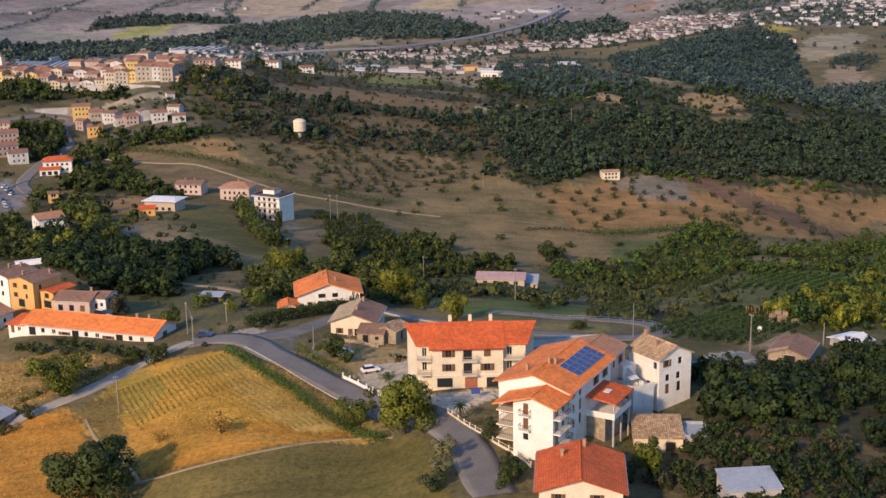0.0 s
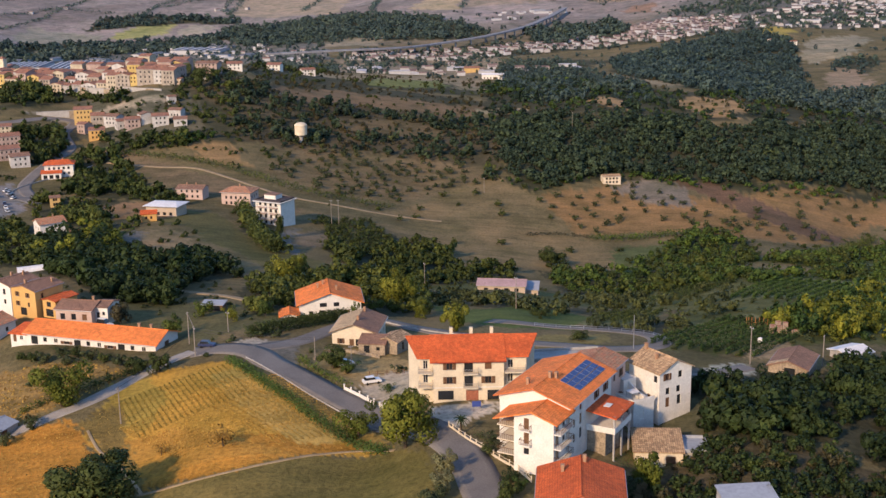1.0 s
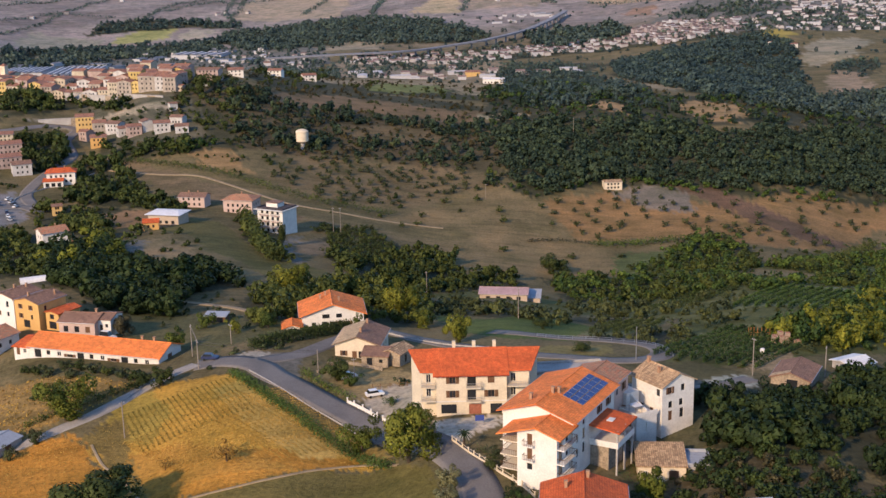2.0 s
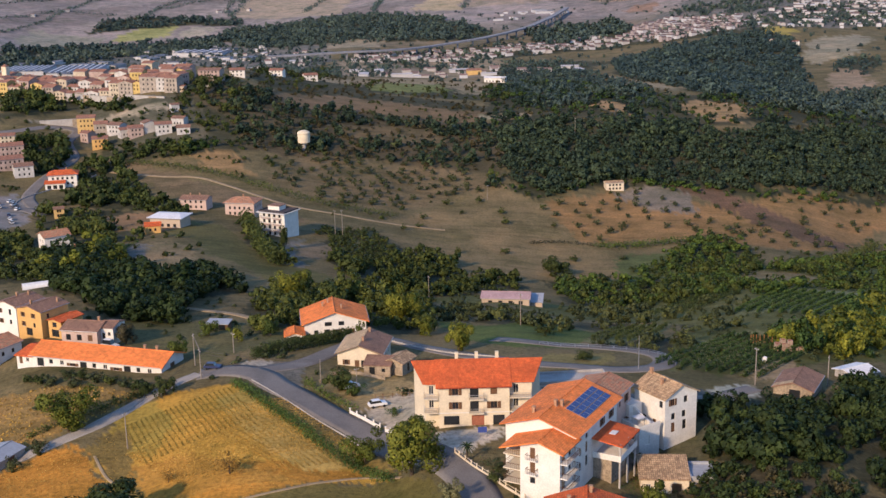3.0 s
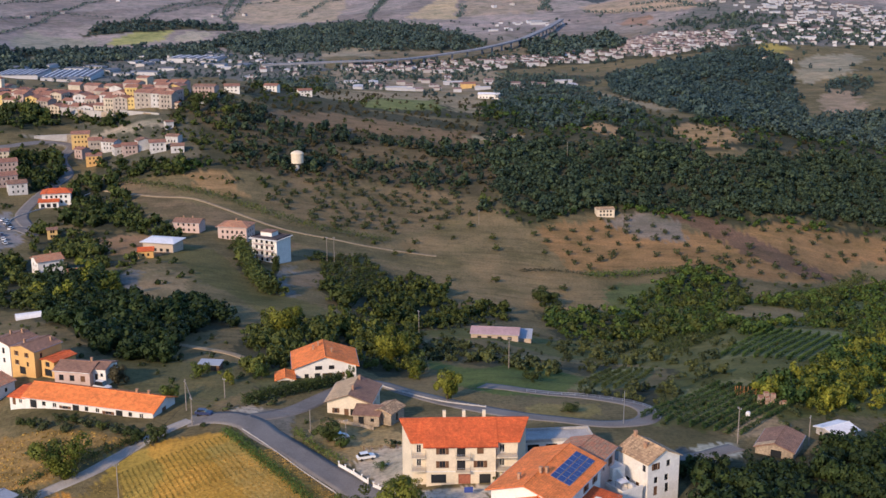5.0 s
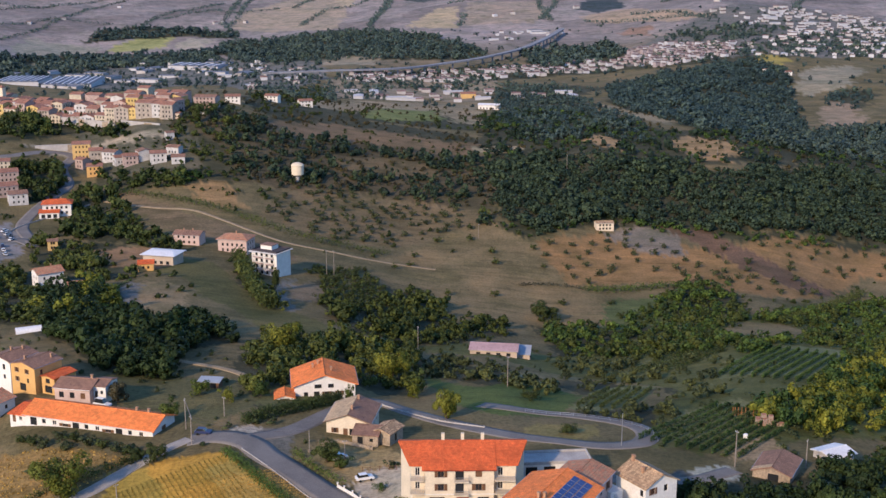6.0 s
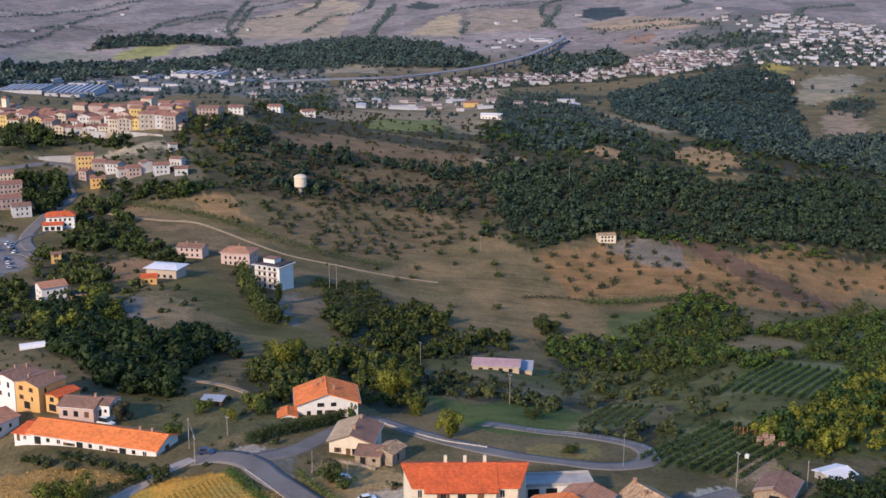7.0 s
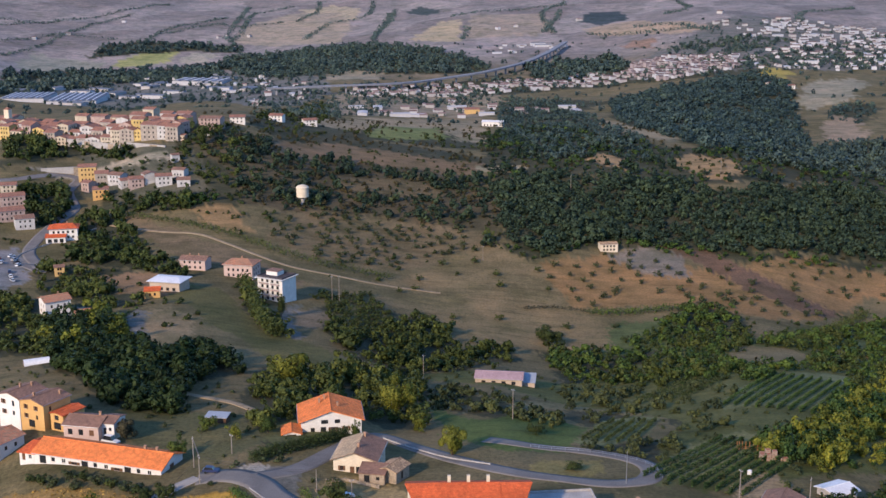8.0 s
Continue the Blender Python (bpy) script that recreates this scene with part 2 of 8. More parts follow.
AROUND_SPOTS = [(-120, 90, -14), (0, 60, 0), (130, 90, 0), (0, -150, 0), (-300, 100, -20), (300, 100, -15), (0, -900, -20),
                (-900, 0, -50), (900, 0, -50), (-3500, 0, -80), (3500, 0, -80), (0, -3500, -60), (0, 4850, 10), (-1600, 4500, 5),
                (1700, 4500, 10), (2600, 3600, 0), (-2600, 3600, 0), (0, 130, 1), (-60, 150, -7), (60, 140, 1)]


def warped(x, y):
    r = np.maximum(np.hypot(x, y), 20.0)
    return 4.0 * np.arctan2(x, y), np.log(r)


def spread(du, dv):
    d2 = du * du + dv * dv + 1e-9
    return 0.5 * d2 * np.log(d2)


SPOTS = np.array(NEAR_SPOTS + MIDDLE_SPOTS + SLOPE_SPOTS + FAR_SPOTS + AROUND_SPOTS, float)
SPOT_U, SPOT_V = warped(SPOTS[:, 0], SPOTS[:, 1])
KERNEL = spread(SPOT_U[:, None] - SPOT_U, SPOT_V[:, None] - SPOT_V) + np.eye(len(SPOTS)) * 0.03
PLANE = np.stack([np.ones(len(SPOTS)), SPOT_U, SPOT_V], 1)
SYSTEM = np.block([[KERNEL, PLANE], [PLANE.T, np.zeros((3, 3))]])
WEIGHTS = np.linalg.solve(SYSTEM, np.concatenate([SPOTS[:, 2], np.zeros(3)]))


def heights(x, y):
    """Ground heights for arrays of places."""
    x, y = np.asarray(x, float).ravel(), np.asarray(y, float).ravel()
    u, v = warped(x, y)
    out = WEIGHTS[-3] + WEIGHTS[-2] * u + WEIGHTS[-1] * v
    for k in range(len(SPOTS)):
        out += WEIGHTS[k] * spread(u - SPOT_U[k], v - SPOT_V[k])
    r = np.hypot(x, y)
    swell = np.clip((r - 350) / 1500, 0, 1)
    out += swell * (3.0 * np.sin(x / 41 + 1.3 * np.sin(y / 67)) * np.cos(y / 53) + 9.0 * np.clip((r - 2300) / 700, 0, 1) * np.sin(x / 170 + np.sin(y / 240)) * np.cos(y / 310 + 1))
    behind = np.clip((np.abs(np.arctan2(x, y)) - 1.0) / 1.4, 0, 1)
    behind = behind * behind * (3 - 2 * behind)
    return out * (1 - behind) - 15.0 * behind


def ground(x, y):
    return float(heights([x], [y])[0])

FIELDS = {
    "plain_ground": [(-835, 2430), (-745, 2770), (-500, 2770), (-230, 2430), (-190, 2150), (-230, 1665), (-355, 1970), (-640, 2025)],
    "town_ground": [(335, 2210), (445, 2090), (625, 2050), (850, 2195), (1045, 2710), (1100, 3080), (900, 3180), (640, 2915), (480, 2600), (380, 2455)],
    "green_slope": [(-10, 460), (20, 430), (46, 400), (75, 360), (62, 320), (55, 285), (64, 268), (100, 290), (140, 320), (210, 490), (250, 600), (200, 620), (150, 560), (110, 545), (50, 470), (10, 480)],
    "white_house_yard": [(35, 219), (38, 236), (49, 238), (54, 230), (52, 219), (44, 213)],
    "grove_yard": [(-60, 292), (-110, 330), (-100, 345), (-62, 345), (-48, 312)],
    "gold_verge": [(-45, 262), (-33, 250), (-23, 238), (-12, 225), (-11, 216), (-22, 227), (-32, 242), (-44, 258)],
    "village_ground": [(-272, 904), (-243, 907), (-195, 881), (-170, 847), (-155, 773), (-184, 756), (-237, 793)],
    "junction_asphalt": [(-55, 286), (-46, 286), (-35, 289.5), (-36.5, 281), (-36.5, 273), (-35, 266), (-43, 266), (-50, 274)],
    "vine_ground": [(50, 277), (58, 295), (68, 316), (86, 338), (91, 326), (82, 306), (68, 284), (56, 272)],
    "vine_ground_far": [(90, 372), (108, 412), (134, 458), (160, 468), (163, 452), (146, 418), (124, 380)],
    "stone_garden": [(-35, 267), (-31, 276), (-25, 284), (-14, 281), (-8, 268), (-9, 262), (-17, 262), (-22, 254)],
    "house_yard": [(-21, 253), (-17, 263), (-9, 264), (-7, 242), (-8, 235), (-12, 240), (-17, 248)],
    "entry_yard": [(-3, 231), (1, 232), (10, 234), (11, 229), (7, 225), (1, 218), (-2, 218)],
    "red_yard": [(25, 215), (34, 222), (34, 215), (28, 209), (25, 208)],
    "junction_pad": [(-54, 287), (-49, 290), (-45, 286), (-46, 282)],
    "farm_yard": [(54, 253), (69, 260), (68, 250), (57, 243)],
    "village_yard": [(-262, 667), (-240, 677), (-221, 640), (-213, 603), (-227, 570)],
    "stubble_gold": [(-52, 271), (-45, 260), (-32, 242), (-22, 227), (-11, 216), (-25, 218), (-41, 209), (-52, 209), (-58, 210), (-68, 227), (-78, 244), (-75, 264), (-66, 273)],
    "stubble_rust": [(-69, 232), (-56, 227), (-42, 225), (-26, 226), (-16, 221), (-25, 218), (-41, 209), (-52, 209), (-57, 210)],
    "stubble_brown": [(-70, 238), (-54, 235), (-38, 222), (-29, 216), (-50, 215), (-60, 214)],
    "stubble_pale": [(-49, 265), (-44, 257), (-32, 240), (-20, 225), (-28, 221), (-37, 231), (-48, 247), (-55, 262)],
    "stubble_green": [(-77, 268), (-69, 269), (-62, 254), (-62, 239), (-71, 244), (-77, 253)],
    "lower_meadow": [(-57, 208), (-41, 209), (-25, 217), (-11, 215), (-4, 209), (1, 188), (3, 172), (-36, 175), (-58, 191)],
    "orchard_gold": [(-96, 242), (-90, 248), (-82, 249), (-69, 227), (-59, 210), (-60, 197), (-79, 195), (-99, 213), (-111, 242)],
    "left_plots": [(-110, 284), (-96, 284), (-74, 275), (-80, 264), (-92, 254), (-99, 251), (-107, 253), (-118, 282)],
    "apex_field": [(-75, 611), (-54, 615), (-20, 655), (5, 708), (37, 730), (58, 699), (68, 659), (67, 623), (112, 576), (96, 546), (52, 552), (17, 554), (-7, 595), (-41, 591)],
    "ochre_field": [(58, 699), (80, 711), (109, 729), (139, 706), (185, 715), (238, 754), (279, 748), (294, 740), (277, 694), (251, 695), (200, 626), (174, 612), (127, 638), (68, 628)],
    "burnt_strip": [(132, 744), (150, 742), (164, 746), (190, 691), (222, 655), (212, 640), (199, 640), (174, 666), (157, 715)],
    "slope_field": [(-211, 760), (-179, 728), (-147, 689), (-113, 660), (-76, 617), (-74, 602), (-114, 628), (-139, 633), (-181, 699)],
    "slope_gold": [(-155, 741), (-135, 755), (-120, 725), (-107, 700), (-119, 696), (-138, 711)],
    "green_bank": [(-146, 580), (-125, 579), (-109, 575), (-96, 552), (-83, 515), (-73, 494), (-58, 486), (-38, 457), (-47, 429), (-65, 437), (-84, 474), (-102, 498), (-114, 532), (-135, 545)],
    "mound": [(-122, 460), (-129, 488), (-133, 519), (-125, 522), (-112, 511), (-107, 496), (-104, 472), (-107, 455), (-106, 419)],
    "garden_brown": [(-180, 612), (-152, 612), (-126, 590), (-126, 579), (-128, 549), (-160, 567)],
    "bare_plot": [(72, 274), (83.6, 288.7), (88, 278), (84, 268), (71, 265)],
    "concrete_yard": [(56, 256), (61, 259), (68, 259.5), (68, 250.5), (61, 249)],
    "pale_meadow": [(-5, 380), (12, 349), (31, 368), (43, 351), (35, 307), (17, 305), (2, 330)],
    "road_meadow": [(25, 295), (42, 298), (42, 284), (28, 272), (21, 283)],
    "valley_green": [(85, 603), (121, 610), (111, 546), (68, 537), (45, 540), (84, 552)],
    "right_gold": [(173, 534), (196, 571), (212, 572), (200, 540), (182, 515), (164, 498)],
    "crest_brown": [(-135, 935), (-85, 1000), (-10, 960), (31, 960), (25, 905), (-35, 913), (-82, 920), (-124, 889)],
    "crest_green": [(-66, 1076), (-60, 1270), (-7, 1315), (4, 1114), (-40, 1053)],
    "house_field": [(0, 1830), (55, 1635), (40, 1100), (20, 1105)],
    "olive_slope": [(-99, 746), (-57, 748), (-15, 748), (6, 732), (-1, 695), (-27, 668), (-70, 656), (-93, 692)],
    "knoll_a": [(112, 946), (133, 989), (146, 953), (136, 905)],
    "knoll_b": [(180, 957), (205, 1010), (229, 967), (233, 920), (215, 872), (194, 906)],
    "ridge_path": [(26, 938), (66, 947), (64, 930), (29, 921)],
    "long_slope": [(176, 1448), (202, 1394), (227, 1126), (204, 1089), (177, 1182)],
    "right_hill_pale": [(472, 1594), (554, 1869), (652, 1956), (658, 1869), (558, 1665), (499, 1624)],
    "right_hill_bare": [(432, 1378), (492, 1530), (508, 1469), (471, 1333), (417, 1253)],
    "hilltop_yellow": [(520, 2035), (570, 2110), (570, 1980), (530, 1890)],
    "river_green": [(-818, 3015), (-802, 3178), (-701, 3255), (-676, 3067), (-737, 2970)],
    "river_pale_a": [(-900, 2610), (-875, 2795), (-815, 2965), (-770, 2840), (-835, 2675)],
    "river_pale_b": [(-656, 3042), (-652, 3236), (-589, 3216), (-570, 3027)],
    "river_field": [(-244, 2415), (-224, 2570), (-116, 2538), (-130, 2364)],
    "town_field_a": [(-145, 1950), (-20, 2090), (15, 1865), (-70, 1825)],
    "hill_gold": [(-85, 3151), (1, 3514), (58, 3534), (50, 3043)],
    "hill_tan": [(-487, 4287), (-377, 4375), (-265, 4183), (-279, 3843), (-344, 3785)],
    "hill_wood_a": [(380, 3385), (427, 3586), (525, 3589), (508, 3364), (414, 3223)],
    "hill_wood_b": [(-116, 3961), (-73, 4083), (2, 3935), (-33, 3778)],
    "hill_pale": [(-602, 3512), (-585, 3890), (-480, 4231), (-337, 4129), (-270, 3707), (-271, 3296), (-454, 3311)],
    "mall_yard": [(-282, 842), (-244, 861), (-198, 859), (-191, 842), (-215, 843), (-239, 843), (-265, 824)],
    "vine_ground_mid": [(38, 323), (50, 366), (66, 380), (70, 366), (60, 340), (48, 318)],
    "olive_terrace": [(-97, 752), (-60, 772), (-29, 775), (22, 761), (43, 750), (25, 726), (-6, 702), (-28, 671), (-58, 664), (-104, 692)],
    "brown_gap": [(-78, 852), (-40, 872), (-8, 868), (2, 838), (-30, 820), (-66, 822)],
    "brown_right": [(118, 480), (135, 530), (164, 542), (166, 520), (156, 496), (129, 468)],
    "right_green": [(187, 561), (231, 641), (241, 625), (228, 584)],
    "grey_shrub": [(103, 722), (116, 741), (132, 742), (148, 718), (142, 684), (118, 694)],
    "meadow_edge": [(4, 421), (23, 390), (44, 408), (60, 393), (74, 360), (64, 376), (43, 392), (22, 376)],
    "crest_pale": [(-137, 1135), (-117, 1328), (1, 1498), (48, 1276), (36, 1089), (11, 1099), (1, 1289), (-96, 1144)],
    "field_left": [(-997, 2817), (-1042, 3159), (-909, 3094), (-844, 3062), (-837, 2984)],
    "hill_east": [(62, 3115), (87, 3582), (296, 3595), (295, 3208), (230, 3116)],
    "hill_slope": [(366, 3188), (496, 3277), (638, 2840), (541, 2806), (381, 3069)],
    "red_field": [(408, 2770), (434, 2856), (488, 2794), (454, 2661)],
    "slab_yard": [(53, 255), (56, 257), (60, 250), (61, 244), (55, 242), (52, 249)],
    "field_verge": [(-75, 256), (-72.5, 255), (-69.5, 246), (-62.6, 227), (-56.7, 212), (-60, 209), (-71.7, 236), (-80, 246)],
    "villa_yard": [(-49, 308), (-50, 330), (-40, 338), (-23, 334), (-21, 316), (-36, 305)],
    "mound_drive": [(-126, 463), (-134, 488), (-140, 511), (-138, 524), (-131, 514), (-127, 490), (-123, 468)],
    "bare_dome": [(-65, 520), (-66, 552), (-64, 563), (-57, 556), (-49, 533), (-56, 513)],
    "orchard_ground": [(-65, 585), (-53, 596), (-38, 610), (-26, 571), (-27, 532), (-40, 504), (-48, 534), (-56, 560)],
    "block_drive": [(-74, 562), (-69, 563), (-67, 548), (-68, 532), (-63, 512), (-57, 491), (-63, 489), (-71, 512), (-75, 532)],
    "house_court": [(-176, 541), (-165, 541), (-161, 513), (-178, 514)],
    "plain_tan": [(-147, 1615), (-190, 2149), (-83, 2208), (79, 2160), (108, 1954), (65, 1779), (50, 1560), (-33, 1728), (-97, 1476)],
    "crest_tan": [(-119, 1241), (-94, 1432), (-8, 1493), (48, 1508), (36, 1135), (10, 1144), (-1, 1316), (-60, 1270), (-72, 1095), (-105, 1121)],
}
WOODS = {
    "plain_trees": [(-835, 2430), (-745, 2770), (-500, 2770), (-230, 2430), (-190, 2150), (-230, 1665), (-355, 1970), (-640, 2025)],
    "town_groves": [(480, 2600), (665, 2640), (755, 2565), (1000, 2660), (725, 2555), (560, 2290), (450, 2445)],
    "right_hill_hedge": [(470, 1470), (520, 1610), (560, 1650), (575, 1600), (535, 1500), (500, 1440)],
    "hill_foot_wood": [(-901, 3117), (-917, 3368), (-818, 3443), (-707, 3434), (-556, 3380), (-507, 3165), (-659, 3272), (-804, 3189)],
    "plain_belt": [(-919, 2559), (-962, 2680), (-910, 2912), (-714, 2933), (-485, 2940), (-450, 2803), (-674, 2818), (-836, 2749)],
    "crest_bushes": [(45, 1190), (145, 1415), (150, 1125), (200, 1050), (255, 1040), (335, 1145), (360, 1060), (385, 1040), (420, 1040), (395, 965), (295, 947), (214, 868), (174, 877), (133, 878), (92, 882), (34, 902)],
    "scrub_fill": [(-166, 922), (-94, 987), (10, 927), (34, 902), (40, 749), (35, 721), (2, 748), (-29, 768), (-57, 767), (-102, 769), (-122, 761), (-139, 803)],
    "brown_brush": [(-134, 959), (-90, 1050), (10, 1005), (46, 968), (39, 917), (9, 933), (-94, 983), (-131, 938)],
    "town_east": [(-195, 936), (-170, 967), (-142, 873), (-126, 791), (-141, 791), (-162, 806), (-172, 819), (-190, 849), (-200, 881)],
    "village_foot": [(-199, 786), (-162, 766), (-139, 759), (-122, 734), (-122, 716), (-151, 743), (-183, 763)],
    "wood_foot": [(35, 732), (63, 724), (78, 742), (109, 756), (150, 747), (195, 738), (294, 777), (322, 781), (313, 757), (287, 757), (190, 718), (147, 728), (107, 741), (73, 721), (54, 703), (35, 713)],
    "village_east": [(-189, 869), (-154, 879), (-136, 816), (-124, 757), (-132, 742), (-151, 750), (-163, 778), (-164, 815), (-183, 841)],
    "village_close": [(-237, 848), (-190, 855), (-169, 840), (-156, 779), (-188, 774), (-229, 804)],
    "gold_grove": [(-167, 483), (-149, 518), (-124, 482), (-121, 448), (-134, 433), (-149, 432)],
    "garden_trees": [(-196, 604), (-184, 634), (-153, 609), (-136, 525), (-171, 540)],
    "village_trees": [(-283, 797), (-255, 804), (-235, 751), (-242, 718), (-260, 738), (-279, 774)],
    "village_trees_low": [(-224, 786), (-163, 762), (-153, 738), (-187, 739), (-213, 758)],
    "town_trees": [(-170, 2290), (130, 2320), (355, 2320), (575, 2305), (1060, 2940), (830, 2190), (505, 1980), (330, 2155), (95, 2020), (-145, 1940)],
    "ridge_wood": [(36, 874), (75, 900), (105, 867), (164, 881), (213, 847), (286, 928), (345, 940), (385, 960), (312, 767), (262, 771), (180, 735), (139, 742), (106, 753), (61, 707), (42, 740), (38, 800)],
    "slope_scrub": [(-185, 888), (-132, 945), (-91, 887), (-34, 891), (33, 901), (35, 763), (-1, 764), (-52, 772), (-94, 758), (-128, 756), (-145, 817)],
    "belt": [(-64, 560), (-41, 595), (-24, 580), (1, 573), (5, 522), (31, 540), (34, 519), (3, 470), (-19, 467), (-33, 464), (-44, 496), (-60, 535)],
    "dark_grove": [(-168, 490), (-150, 512), (-134, 470), (-122, 448), (-105, 424), (-88, 440), (-69, 411), (-85, 384), (-80, 344), (-98, 344), (-120, 379), (-143, 415)],
    "house_grove": [(-65, 380), (-67, 469), (-52, 462), (-31, 433), (-11, 505), (-5, 340), (-17, 334), (-25, 348), (-37, 331), (-45, 302), (-54, 311)],
    "hollow": [(46, 549), (83, 546), (132, 635), (159, 634), (146, 546), (203, 609), (242, 643), (259, 632), (192, 464), (139, 402), (114, 434), (85, 445), (49, 474)],
    "vine_edge": [(49, 474), (85, 445), (114, 434), (87, 330), (69, 342), (72, 376), (45, 352), (38, 369)],
    "right_gold_wood": [(84, 313), (101, 327), (122, 362), (158, 421), (204, 493), (135, 324), (114, 301), (96, 292), (89, 297)],
    "near_wood": [(50, 241), (57, 243), (67, 252), (83, 256), (98, 267), (126, 296), (96, 222), (79, 204), (73, 210), (66, 210), (55, 205), (49, 215), (47, 225)],
    "near_scrub": [(47, 210), (65, 207), (78, 201), (94, 219), (77, 176), (44, 169), (39, 187), (33, 194)],
    "far_hill_wood": [(260, 1880), (355, 1940), (430, 1955), (500, 1975), (525, 1820), (435, 1475), (355, 1155), (245, 1020), (210, 1130), (205, 1435)],
    "right_far_wood": [(365, 1195), (450, 1270), (520, 1300), (395, 980), (365, 1005), (300, 985), (243, 969)],
    "river_wood": [(-540, 3030), (-370, 3120), (-230, 3165), (-110, 3070), (25, 2780), (105, 2560), (90, 2460), (-45, 2450), (-205, 2505), (-315, 2445), (-440, 2670)],
    "river_wood_left": [(-840, 2175), (-900, 2510), (-825, 2755), (-685, 2870), (-505, 2815), (-475, 2640), (-645, 2690), (-770, 2575), (-805, 2235)],
    "river_wood_right": [(170, 2475), (275, 2600), (375, 2555), (365, 2345), (285, 2275), (185, 2210)],
    "crest_trees": [(-165, 1020), (-205, 2045), (-125, 1395), (-50, 1120), (55, 1205), (55, 1025), (-10, 1035), (-90, 1045), (-134, 963)],
    "back_wood": [(85, 1805), (185, 1810), (185, 1445), (185, 1085), (176, 947), (114, 945), (71, 961), (55, 1100)],
    "town_slope": [(-340, 940), (-295, 960), (-226, 883), (-221, 853), (-274, 892), (-304, 834)],
    "cypress_slope": [(-228, 742), (-204, 747), (-162, 654), (-134, 620), (-131, 595), (-174, 630), (-206, 647)],
    "road_trees": [(-220, 642), (-168, 607), (-149, 566), (-168, 554), (-198, 574)],
    "left_trees": [(-225, 558), (-195, 565), (-172, 524), (-146, 432), (-178, 437)],
    "foot_trees": [(-98, 583), (-73, 518), (-62, 482), (-75, 499), (-89, 538)],
    "lower_olives": [(33, 307), (49, 321), (62, 326), (72, 295), (70, 286), (58, 289), (54, 296), (44, 310)],
    "middle_olives": [(-4, 434), (22, 394), (38, 364), (36, 345), (16, 353), (-3, 379)],
    "valley_floor_a": [(-175, 1000), (-180, 2175), (0, 2060), (110, 1965), (255, 1855), (210, 1700), (85, 1805), (-70, 1940), (-145, 1040)],
    "valley_floor_b": [(530, 2220), (910, 2515), (950, 2470), (830, 2145), (625, 2120), (505, 2045)],
}
